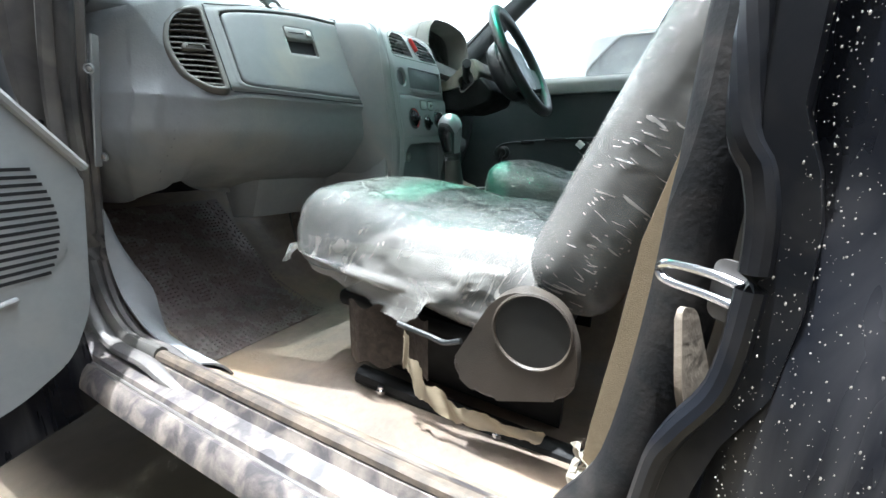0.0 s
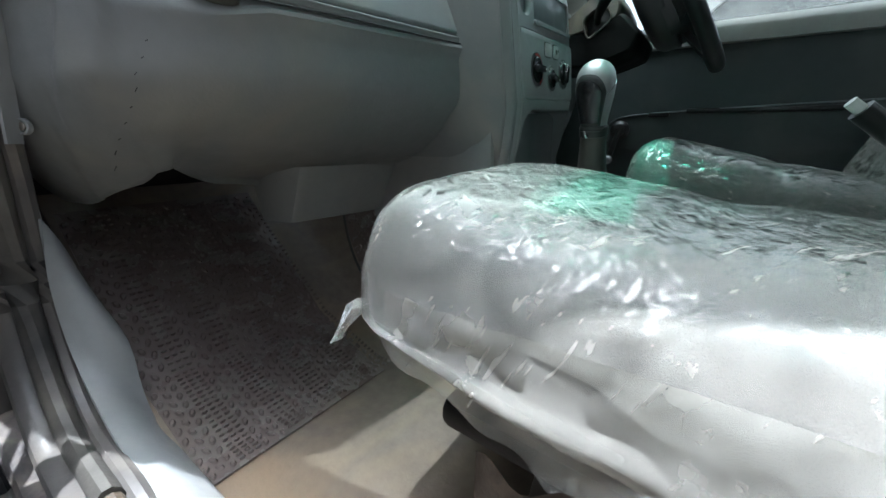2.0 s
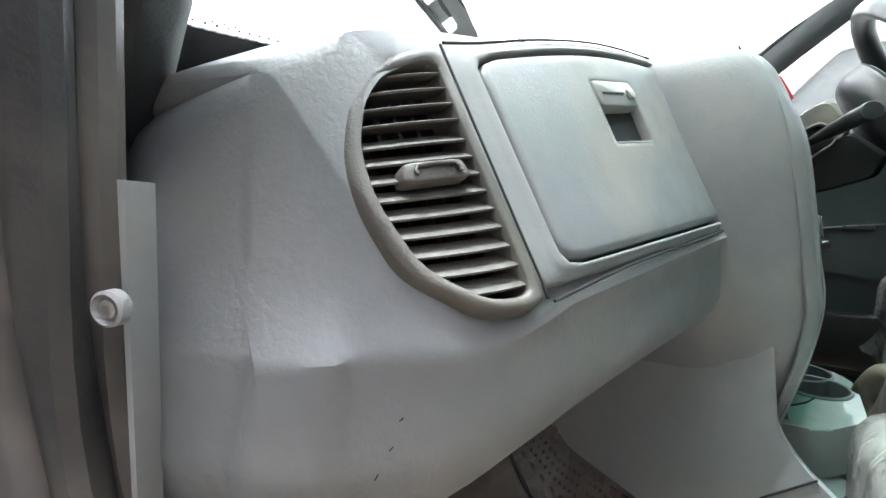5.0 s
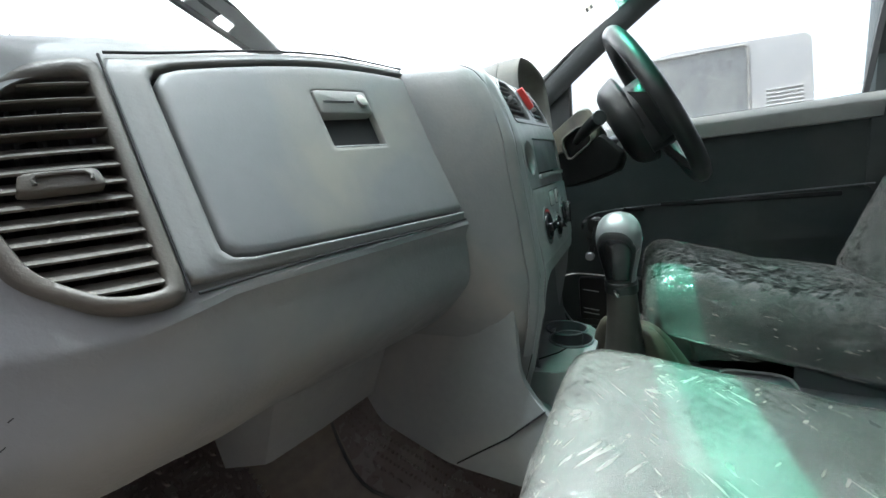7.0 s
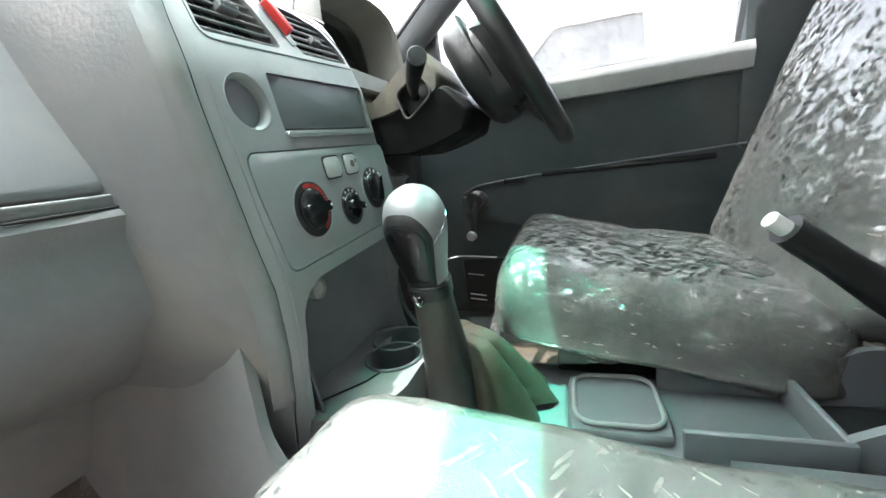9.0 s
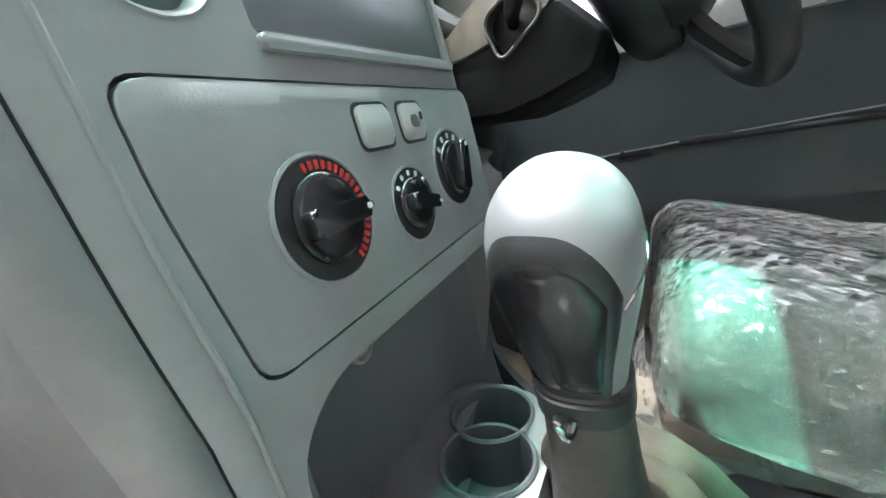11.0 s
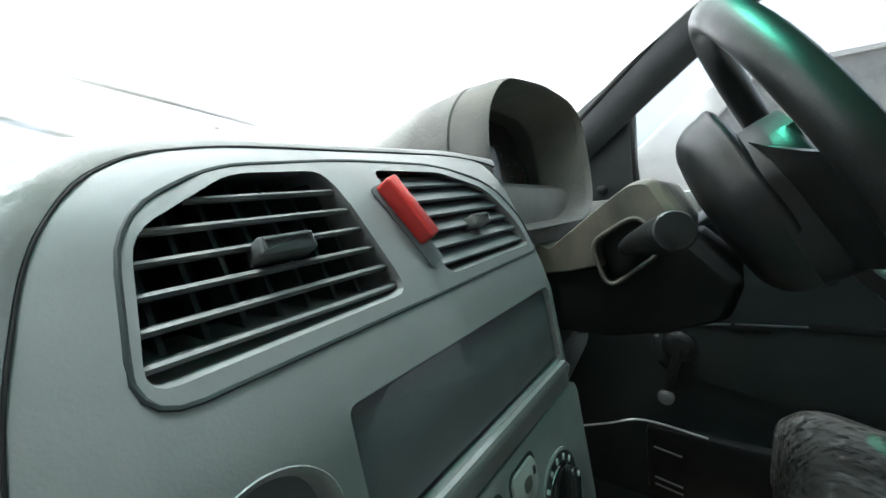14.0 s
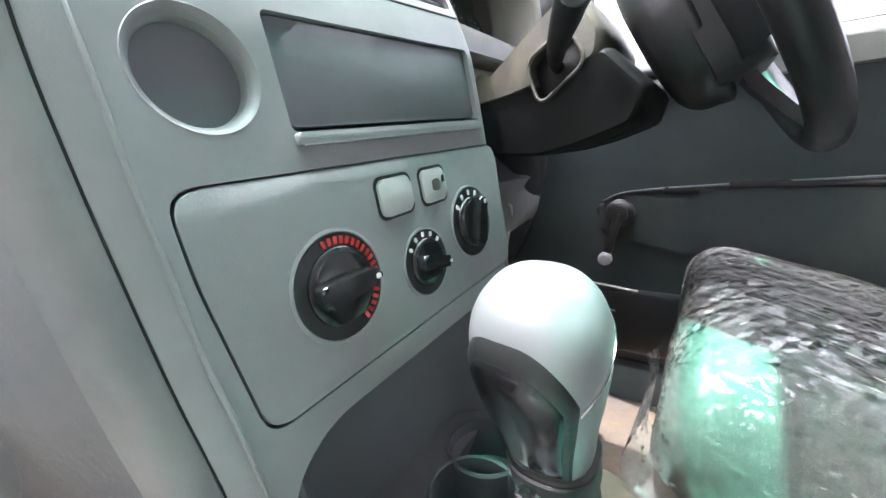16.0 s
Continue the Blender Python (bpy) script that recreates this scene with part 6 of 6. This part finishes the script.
pseat = seat("passenger_seat", "dark cloth front seat still wrapped in clear plastic film", -0.340, -0.040, 0.876, 0.485, "crumpled clear plastic film, torn along the side", 0.50, FILM, FILMTOP)
dseat = seat("driver_seat", "dark cloth driver seat still wrapped in clear plastic film", 0.353, -0.135, 0.920, 0.500, "crumpled clear plastic film over the cushion", 0.45, FILMDARK, FILMBACK)

# loose film hanging round the driver cushion
def drape(u, v):
    x, y = lerp_table([(0, 0.150, -0.60), (0.62, 0.135, -0.20), (0.70, 0.148, -0.150), (0.78, 0.19, -0.128), (1, 0.42, -0.125)], u)
    k = 0.010 * math.sin(23 * u + 3 * v) * v + 0.018 * v
    z = 0.852 - (0.062 + 0.012 * math.sin(11 * u) + 0.008 * noise.noise(Vector((u * 25, 0, 0)))) * v
    return Vector((x - (k if u < 0.75 else 0), y + (k if u > 0.65 else 0), z))


part("hanging_film", sheet(drape, 80, 10), FILMDARK, dseat, "loose skirt of clear film", smooth=80)
# side shield with the round recliner cover, on the door side
SX = -0.592
SH = soften([(-0.400, 0.690), (-0.437, 0.757), (-0.462, 0.803), (-0.500, 0.822), (-0.548, 0.805), (-0.570, 0.750), (-0.567, 0.692), (-0.453, 0.655)], 0.022, 5)
m_sh = frame_at((SX, 0, 0), (0, -1, 0), (0, 0, 1))
shield = part("side_shield", prism([(-y, z) for y, z in SH], 0.030, m_sh, 0.010, seg=4), BROWN, pseat, "brown-grey plastic side shield")
m_d = frame_at((SX - 0.030, -0.513, 0.770), (0, -1, 0), (0, 0, 1))
part("recliner_rim", lathe([(0.050, -0.004), (0.050, 0.003), (0.0475, 0.0045), (0.0455, 0.002), (0.0455, -0.004)], m_d, 48), BROWN, shield, "round raised rim")
part("recliner_disc", lathe([(0.0455, -0.002), (0.0455, 0.0012), (0.03, 0.0018), (0.001, 0.0022)], m_d, 48), BLACK, shield, "dark round recliner cover")
part("side_bar", tube([(SX - 0.004, -0.30, 0.722), (SX - 0.008, -0.36, 0.716), (SX - 0.010, -0.385, 0.714), (SX - 0.008, -0.41, 0.722)], 0.0045, 8), BLACK, pseat)


# torn film hanging down the seat's side
def hem(u, v):
    y = -0.062 - 0.408 * u
    low = lerp_table([(0, 0.79), (0.3, 0.752), (0.6, 0.716), (0.64, 0.735), (0.72, 0.765), (1, 0.815)], u)[0]
    low += 0.003 * math.sin(37 * u) + 0.004 * math.sin(83 * u) * (u > 0.6)
    x = -0.579 - 0.006 * math.sin(9 * u + 2 * v) * v - 0.012 * v * u + 0.004 * noise.noise(Vector((u * 14, v * 4, 0))) + 0.022 * max(0.0, (y + 0.14) / 0.078) ** 2
    return Vector((x, y, 0.835 + (low - 0.835) * v))


part("hanging_film", sheet(hem, 50, 10), FILM, pseat, "torn hem of clear film", smooth=80)


def strip(u, v):
    y, z = lerp_table([(0, -0.315, 0.712), (0.2, -0.325, 0.672), (0.45, -0.36, 0.630), (0.7, -0.42, 0.610), (1, -0.535, 0.612)], u)
    wv = 0.014 + 0.018 * math.sin(math.pi * u) + 0.010 * noise.noise(Vector((u * 30, v * 3, 1)))
    return Vector((-0.602 - 0.012 * math.sin(3.1 * u) + 0.004 * math.sin(30 * u + 5 * v), y - wv * (v - 0.5) * 0.4, z + wv * (v - 0.5) + 0.003 * math.sin(26 * u)))


part("torn_strip", sheet(strip, 70, 6), SHEER, pseat, "torn strip of yellowed film", smooth=80)
part("under_wrap", sheet(lambda u, v: Vector((-0.583 - 0.01 * math.sin(7 * u), -0.19 - 0.16 * u, 0.735 - 0.105 * v + 0.006 * math.sin(19 * u + 9 * v))), 20, 10), WRAP, pseat, "brown dusty wrapping under the seat")
corner = part("film_tuft", loft([[Vector((-0.572 + 0.014 * math.cos(a), -0.062 + 0.010 * math.sin(a), 0.815)) for a in (0, 1.2, 2.4, 3.6, 4.8)], [Vector((-0.588 + 0.006 * math.cos(a), -0.058 + 0.005 * math.sin(a), 0.798)) for a in (0, 1.2, 2.4, 3.6, 4.8)], [Vector((-0.594 + 0.010 * math.cos(a), -0.056 + 0.002 * math.sin(a), 0.787)) for a in (0, 1.2, 2.4, 3.6, 4.8)]]), FILM, pseat)

belt = thing("seat_belt", "tan seat belt webbing running down to the sill", "seat belt", (-0.62, -0.61, 0.58))
part("webbing", loft([[(-0.652, y0, z), (-0.648, y0, z), (-0.646, y0 - 0.042, z), (-0.650, y0 - 0.042, z)] for y0, z in ((-0.588, 0.640), (-0.592, 0.69), (-0.606, 0.80), (-0.616, 0.90), (-0.640, 1.0), (-0.72, 1.35))]), BELT, belt, "tan woven webbing")
part("anchor_wrap", sheet(lambda u, v: Vector((-0.652 + 0.018 * math.cos(5 * u) + 0.008 * noise.noise(Vector((u * 6, v * 6, 2))), -0.58 - 0.055 * u + 0.008 * math.sin(8 * v) + 0.008 * noise.noise(Vector((u * 5, v * 7, 5))), 0.585 + 0.062 * v + 0.006 * math.sin(12 * u))), 24, 16, 0.001), CREAM, belt, "cream paper wrapping round the anchor")

# ---- driver door ----
dd = thing("driver_door", "dark grey driver door trim with window crank and armrest", "car door", (0.72, -0.15, 0.55))


def dtrim(u, v):
    y = 0.36 - 1.02 * u
    z = 0.62 + 0.665 * v
    x = 0.712 - 0.018 * math.exp(-((z - 1.27) / 0.03) ** 2) - 0.02 * max(0, (z - 1.05) / 0.2) * 0.3
    return Vector((x, y, z))


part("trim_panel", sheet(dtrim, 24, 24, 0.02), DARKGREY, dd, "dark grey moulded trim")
part("sill_cap", loft([[(0.665, y, 1.225), (0.655, y, 1.262), (0.662, y, 1.282), (0.70, y, 1.288), (0.73, y, 1.28), (0.71, y, 1.22)] for y in (0.30, -0.1, -0.4, -0.66)]), DOORCAP, dd, "pale worn window ledge")
part("window_seal", tube([(0.700, 0.28, 1.293), (0.700, -0.66, 1.293)], 0.007, 8, smooth=0), RUBBER, dd)
part("lock_pin", cushion((0.026, 0.034, 0.026), 0.006, 3), BLACK, dd)
dd.children[-1].data.transform(Matrix.Translation((0.690, -0.585, 1.305)))
ARM = [(0.05, 0.985), (0.035, 1.012), (-0.02, 1.030), (-0.25, 1.045), (-0.66, 1.062), (-0.66, 0.93), (-0.15, 0.90), (0.03, 0.93)]
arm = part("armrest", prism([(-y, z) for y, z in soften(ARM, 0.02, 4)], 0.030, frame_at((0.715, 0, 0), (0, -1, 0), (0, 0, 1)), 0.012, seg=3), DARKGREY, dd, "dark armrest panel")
part("armrest_lip", tube([(0.683, 0.03, 1.010), (0.682, -0.03, 1.031), (0.682, -0.25, 1.0455), (0.682, -0.66, 1.063)], 0.0022, 8), SLATE, dd)
for y0, y1 in ((-0.085, -0.145), (-0.19, -0.60)):
    part("grip_slot", bm_box((0.010, abs(y1 - y0), 0.014), (0.6845, (y0 + y1) / 2, 1.030 + 0.035 * (-(y0 + y1) / 2 - 0.05)), (0, 0, 0), 0.003), DEEP, dd)
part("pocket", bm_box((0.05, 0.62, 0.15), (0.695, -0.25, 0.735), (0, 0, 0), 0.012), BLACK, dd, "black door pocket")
for z in (0.765, 0.70, 0.685):
    part("pocket_slit", bm_box((0.003, 0.05, 0.003), (0.669, 0.02, z), (8, 0, 0)), LIGHTGREY, dd)
crank = part("window_crank", lathe([(0.030, 0), (0.030, 0.008), (0.024, 0.014), (0.018, 0.016), (0.018, 0.024), (0.001, 0.025)], frame_at((0.683, -0.006, 0.985), (0, -1, 0), (0, 0, 1)), 28), BLACK, dd, "black window crank")
part("arm", tube([(0.664, -0.006, 0.985), (0.660, 0.004, 0.94), (0.662, 0.016, 0.893)], 0.009, 10), BLACK, crank)
part("grip", lathe([(0.012, 0), (0.0145, 0.006), (0.0145, 0.016), (0.010, 0.020), (0.001, 0.021)], frame_at((0.665, 0.017, 0.887), (0, -1, 0), (0, 0, 1)), 20), SILVER, crank, "pale crank grip")
glass = part("window_glass", sheet(lambda u, v: Vector((0.702 - 0.09 * v, 0.27 - 0.93 * u - 0.28 * v * (1 - u), 1.29 + 0.40 * v)), 10, 8, 0.004), SIDEGLASS, dd, "dusty side window")
part("window_frame", tube([(0.705, -0.655, 1.28), (0.66, -0.665, 1.48), (0.60, -0.68, 1.69)], 0.022, 10), BLACK, dd)
part("quarter_post", tube([(0.700, 0.062, 1.285), (0.690, 0.066, 1.36), (0.676, 0.064, 1.46)], 0.010, 8), BLACK, dd)
part("corner_trim", loft([[(x, 0.064, 1.275), (x - 0.006, 0.066, 1.34), (x - 0.020, 0.066, 1.455), (x - 0.012, 0.20, 1.385), (x - 0.004, 0.30, 1.30), (x, 0.31, 1.275)] for x in (0.684, 0.700)]), PILLAR, dd, "dark corner trim ahead of the window")
part("mirror_knob", lathe([(0.010, 0), (0.010, 0.006), (0.006, 0.010), (0.001, 0.011)], frame_at((0.678, 0.125, 1.305), (0, -1, 0), (0, 0, 1)), 14), BLACK, dd)
mir = thing("door_mirror", "black outside mirror on the driver door", "door mirror", (0.85, 0.20, 1.30))
part("housing", cushion((0.14, 0.09, 0.17), 0.035, 6), BLACK, mir)
mir.children[0].data.transform(Matrix.Translation((0.86, 0.20, 1.39)))
part("mirror_glass", prism(rrect(0.12, 0.145, 0.03), 0.003, frame_at((0.86, 0.153, 1.39), (1, 0, 0), (0, 0, 1))), CHROME, mir)
cable = part("loose_cable", tube([(0.33, 0.09, 1.055), (0.36, 0.10, 1.035), (0.42, 0.14, 0.93), (0.56, 0.165, 0.835), (0.62, 0.12, 0.822), (0.66, 0.06, 0.826), (0.66, -0.05, 0.818)], 0.0022, 8), WHITE)
tagged(cable, "thin white loose cable hanging to the driver footwell", "cable")

# ---- passenger door, standing open ----
pd = thing("passenger_door", "grey passenger door trim with speaker grille, standing open", "car door", (-0.80, 0.30, 0.6))
d_along = Vector((-0.94, -0.34, 0)).normalized()
m_pd = frame_at((-0.752, 0.243, 0.0), d_along, (0, 0, 1))
if m_pd.col[2].y > 0:
    m_pd = frame_at((-0.752, 0.243, 0.0), -d_along, (0, 0, 1))
SG = 1 if m_pd.col[0].xyz.dot(d_along) > 0 else -1
DT = soften([(-0.005, 0.942), (0.03, 0.70), (0.075, 0.625), (0.16, 0.592), (0.90, 0.575), (0.92, 1.22), (0.20, 1.20), (0.095, 1.06)], 0.03, 5)
DL = [(x * SG, z) for x, z in DT]
trim = part("trim_panel", prism(DL, 0.018, m_pd @ Matrix.Translation((0, 0, -0.018)), 0.008, seg=3), GREY, pd, "grey moulded door trim")
part("door_shell", prism([(x * SG, z) for x, z in soften([(0.02, 0.50), (0.96, 0.50), (0.97, 1.28), (0.06, 1.28)], 0.03, 3)], 0.09, m_pd @ Matrix.Translation((0, 0, -0.112)), 0.01), PAINT, pd, "black painted door shell")
part("upper_edge", tube([m_pd @ Vector((x * SG, z, 0.004)) for x, z in ((-0.004, 0.945), (0.05, 1.005), (0.10, 1.06))], 0.008, 8), GREY, pd)
GR = [(0.04, 0.852), (0.05, 0.80), (0.085, 0.783), (0.25, 0.76), (0.25, 0.955), (0.10, 0.957), (0.055, 0.925)]
grille = part("speaker_grille", prism([(x * SG, z) for x, z in soften(GR, 0.03, 5)], 0.004, m_pd @ Matrix.Translation((0, 0, -0.001)), 0.002), GREY, pd, "ribbed speaker grille")
for i in range(15):
    z = 0.783 + 0.0116 * i
    lo = 0.052 + 0.030 * ((z - 0.868) / 0.09) ** 2
    part("slot", bm_box((0.19, 0.0052, 0.003), tuple(m_pd @ Vector(((lo + 0.095) * SG, z, 0.0026))), (90, 0, math.degrees(math.atan2(m_pd.col[0].y, m_pd.col[0].x))), 0), DEEP, grille)
part("pocket_edge", tube([m_pd @ Vector((x * SG, z, 0.004)) for x, z in ((0.13, 0.756), (0.25, 0.742), (0.5, 0.73))], 0.005, 8), GREY, pd)
part("leaf", prism(soften([(-0.035, -0.075), (0.04, -0.075), (0.04, 0.075), (-0.035, 0.075)], 0.014, 4), 0.010, frame_at((-0.772, 0.415, 0.895), (-0.55, 0.83, 0.0), (0, 0, 1)), 0.002), PAINT, pd, "black painted hinge leaf")
for (bx, by, bz), br in (((-0.752, 0.398, 0.953), 0.0085), ((-0.756, 0.392, 0.896), 0.0085), ((-0.757, 0.390, 0.848), 0.015)):
    part("bolt", lathe([(br * 1.25, -0.006), (br * 1.25, 0.002), (br * 0.85, 0.004), (br * 0.85, 0.010), (br * 0.5, 0.013), (0.001, 0.0135)], frame_at((bx, by, bz), (0.87, 0.5, 0), (0, 0, 1)), 18), CHROME, pd, "bright hinge bolt")
part("check_strap", tube([(-0.772, 0.405, 0.99), (-0.80, 0.36, 0.985), (-0.83, 0.30, 0.98)], 0.008, 8), STEEL, pd)
part("wiring", tube([(-0.765, 0.40, 1.10), (-0.785, 0.36, 1.06), (-0.79, 0.33, 1.00), (-0.81, 0.29, 0.97)], 0.010, 10), RUBBER, pd, "black ribbed cable sleeve")
wing = part("front_wing", sheet(lambda u, v: Vector((-0.865 + 0.03 * (2 * v - 1) ** 2 - 0.02 * u, 0.42 + 1.0 * u, 0.42 + 0.78 * v)), 10, 10, 0.01), PAINT)
tagged(wing, "black painted front wing beside the open door", "car wing", kind="structure")

# ---- wipers ----
def wiper(a, b, label, k=1.0, broad=0.0):
    """An arm with a blade below it; a broad one has a flat bow joined to the blade by links."""
    w = thing("wiper", label, "wiper", a, group="windscreen wipers")
    a, b = Vector(a), Vector(b)
    up, way = Vector((0, 0.43, 0.90)), (b - a).normalized()
    side = way.cross(up).normalized()
    if side.z < 0:
        side = -side
    if not broad:
        part("arm", tube([a + Vector((0, 0.02, 0.01)), a.lerp(b, 0.4) + Vector((0, 0.03, 0.03)), a.lerp(b, 0.62) + Vector((0, 0.02, 0.015))], 0.0034 * k, 8), BLACK, w)
        part("blade", tube([a.lerp(b, 0.25), b], 0.0021 * k, 8, smooth=0, flat=2.0), RUBBER, w)
        return w
    part("blade", tube([a.lerp(b, t) + side * (-0.012 - broad * 0.16 * t) for t in (-0.02, 0.3, 0.6, 1.0)], 0.0042, 8, flat=1.4), RUBBER, w, "dusty rubber blade")

    def bar(t0, t1, lo, hi, lift):
        rows = []
        for i in range(9):
            t = t0 + (t1 - t0) * i / 8
            c = a.lerp(b, t) + up * lift
            rows.append([c + side * (lo(t) + d) + up * h for d, h in ((0, 0), (0.001, 0.004))] + [c + side * (hi(t) + d) + up * h for d, h in ((-0.001, 0.004), (0, 0))])
        return loft(rows)
    part("arm", bar(-0.16, 1.0, lambda t: 0.004 + 0.010 * max(0.0, 0.12 - t), lambda t: 0.018 + broad * 0.5 * max(0.0, t), 0.004), BLACK, w, "flat black wiper arm")
    for t0, t1 in ((0.10, 0.30), (0.36, 0.46), (0.52, 0.55), (0.62, 0.80), (0.86, 1.0)):
        part("link", bar(t0, t1, lambda t: -0.012 - broad * 0.16 * t, lambda t: 0.006, 0.002), BLACK, w)
    return w


wiper((-0.135, 0.438, 1.390), (-0.60, 0.262, 1.424), "long black wiper lying across the windscreen", 2.0, 0.05)
wiper((0.34, 0.428, 1.398), (-0.16, 0.366, 1.434), "short black wiper at the windscreen's foot", 1.2)

def paper_at(a, b):
    """A place on the slanting paper, its lower edge at b = 0."""
    u, v = 0.53 + 0.16 * a - 0.07 * b, 0.39 + 0.07 * a + 0.24 * b
    return screen_fn(u, v) + Vector((0, -0.006, -0.006))


sticker = part("windscreen_paper", sheet(lambda u, v: paper_at(u + 0.02 * math.sin(9 * v), v), 8, 10), SHEET)
tagged(sticker, "pale paper sheet stuck inside the windscreen", "paper sheet")
rnd = random.Random(8)
for i in range(4):
    a, k = 0.12, 0.16 + 0.2 * i
    while a < 0.8:
        w = rnd.uniform(0.02, 0.09)
        part("text_bar", sheet(lambda u, v, a=a, w=w, k=k: paper_at(a + w * u, k + 0.012 * v) + Vector((0, -0.002, -0.003)), 2, 1), PRINT, sticker)
        a += w + rnd.uniform(0.01, 0.05)


def water_marks():
    """Dried drops and streaks on the glass."""
    bm, rnd = bmesh.new(), random.Random(21)
    for _ in range(420):
        u, v = rnd.uniform(0.12, 0.95), rnd.choice((rnd.uniform(0.10, 0.24), rnd.uniform(0.10, 0.24), rnd.uniform(0.1, 0.72)))
        r = 0.0008 + 0.0028 * rnd.random() ** 3
        k = 7
        ring = []
        for j in range(k):
            t, q = 2 * math.pi * j / k, r * rnd.uniform(0.6, 1.2)
            ring.append(bm.verts.new(screen_fn(u + q * math.cos(t) / 1.35, v + q * math.sin(t) * rnd.uniform(0.9, 1.6)) + Vector((0, -0.002, -0.0035))))
        bm.faces.new(ring)
    return bm


tagged(part("water_marks", water_marks(), PRINT, screen, "dried drops on the glass"), kind="stuff")

# ---- outside ----
van = thing("parked_pickup", "dusty grey single-cab pickup parked alongside", "pickup truck", (4.0, 0.2, 0))
VX = 2.95


def cab_ring(y, top):
    return [(VX + 0.06, y, 0.45), (VX, y, 0.75), (VX, y, 1.45), (VX + 0.12, y, top - 0.10), (VX + 0.22, y, top - 0.02), (VX + 0.40, y, top), (VX + 1.30, y, top), (VX + 1.50, y, top - 0.05), (VX + 1.62, y, 1.45), (VX + 1.60, y, 0.45)]


part("body", loft([cab_ring(-1.22, 2.08), cab_ring(-1.18, 2.12), cab_ring(-0.4, 2.17), cab_ring(0.0, 2.13), cab_ring(0.14, 2.05), cab_ring(0.75, 1.52), cab_ring(2.0, 1.42), cab_ring(2.2, 1.2)]), GREYV, van, "dusty grey painted cab")


def van_plate(pts, lo, hi, bev=0.0):
    # pts of y and height on the leaning upper side
    def at(y, z):
        return VX + max(0.0, z - 1.45) * 0.185
    return loft([[Vector((at(y, z) - d, y, z)) for y, z in pts] for d in (lo, hi)])


WIN = soften([(0.10, 1.42), (-0.86, 1.42), (-0.86, 2.01), (-0.22, 2.03), (0.02, 1.78)], 0.04, 4)
win = part("side_window", van_plate(WIN, -0.03, 0.006), VANG, van, "dusty grey side window")
part("window_seal", tube([Vector((VX + max(0, z - 1.45) * 0.185 - 0.008, y, z)) for y, z in WIN], 0.012, 6, closed=True), RUBBER, van)
part("door_line", tube([(VX - 0.001, -0.93, 0.6), (VX - 0.001, -0.93, 1.45), (VX + 0.12, -0.93, 1.94)], 0.006, 6, smooth=0), DEEP, van)
for i in range(9):
    z = 1.43 + 0.028 * i
    part("louvre", bm_box((0.02, 0.20, 0.012), (VX + max(0, z - 1.45) * 0.185 - 0.006, -1.06, z), (0, 20, 0), 0.003), GREYV, van)
part("cargo_side", bm_box((1.55, 2.2, 0.60), (VX + 0.81, -2.42, 0.98), bevel=0.03), GREYV, van)
for yy in (-2.3, 1.35):
    part("wheel", tube([(VX - 0.02, yy, 0.36), (VX + 0.2, yy, 0.36)], 0.36, 28, smooth=0), RUBBER, van)
house = thing("yard_wall", "pale sunlit rendered yard wall", "wall", (20, 0, 0), kind="structure")
part("wall", bm_box((0.3, 40, 3.0), (16, 0, 1.5)), WALLP, house)
def building(x0, x1, y, top):
    b = thing("building", "pale flat-roofed building in the hazy distance", "building", ((x0 + x1) / 2, y + 2, 0))
    part("wall", bm_box((x1 - x0, 4, top), ((x0 + x1) / 2, y + 2, top / 2)), WALLP, b)
    part("roof", bm_box((x1 - x0 + 0.4, 4.4, 0.2), ((x0 + x1) / 2, y + 2, top + 0.1)), WALLP, b)


building(3.3, 8.3, 22, 9.0)
building(12.7, 15.1, 24, 8.9)
seal = part("windscreen_sticker", sheet(lambda u, v: screen_fn(0.856 + 0.024 * u, 0.655 + 0.040 * v) + Vector((0, -0.005, -0.006)), 2, 2), PRINT)
tagged(seal, "small square printed sticker on the windscreen", "sticker")
for i in range(2):
    part("text_bar", sheet(lambda u, v, i=i: screen_fn(0.859 + 0.017 * u, 0.664 + 0.013 * i + 0.006 * v) + Vector((0, -0.006, -0.008)), 1, 1), DARKGREY, seal)
blue = thing("blue_container", "pale blue painted container in the yard", "container", (9, -4, 0))
part("body", bm_box((2.4, 6, 2.2), (9, -5.5, 1.1), bevel=0.03), BLUEP, blue)
for i in range(18):
    part("rib", bm_box((0.05, 0.12, 2.0), (7.78, -8.3 + 0.33 * i, 1.1), bevel=0.01), BLUEP, blue)


# dry grass by the sill
def tufts():
    bm, rnd = bmesh.new(), random.Random(3)
    for _ in range(1600):
        x, y = -0.95 - rnd.random() * 1.3, -0.9 + rnd.random() * 2.4
        h, a, w = rnd.uniform(0.02, 0.09), rnd.uniform(0, 6.28), rnd.uniform(0.0015, 0.003)
        d = Vector((math.cos(a), math.sin(a), 0))
        q = Vector((x, y, 0))
        vs = [bm.verts.new(q + d.cross(Vector((0, 0, 1))) * w), bm.verts.new(q - d.cross(Vector((0, 0, 1))) * w), bm.verts.new(q + d * h * 0.6 + Vector((0, 0, h)))]
        bm.faces.new(vs)
    return bm


gr = part("dry_grass", tufts(), GRASS)
tagged(gr, "sparse dry yellow grass on the sandy ground", "grass", kind="stuff")
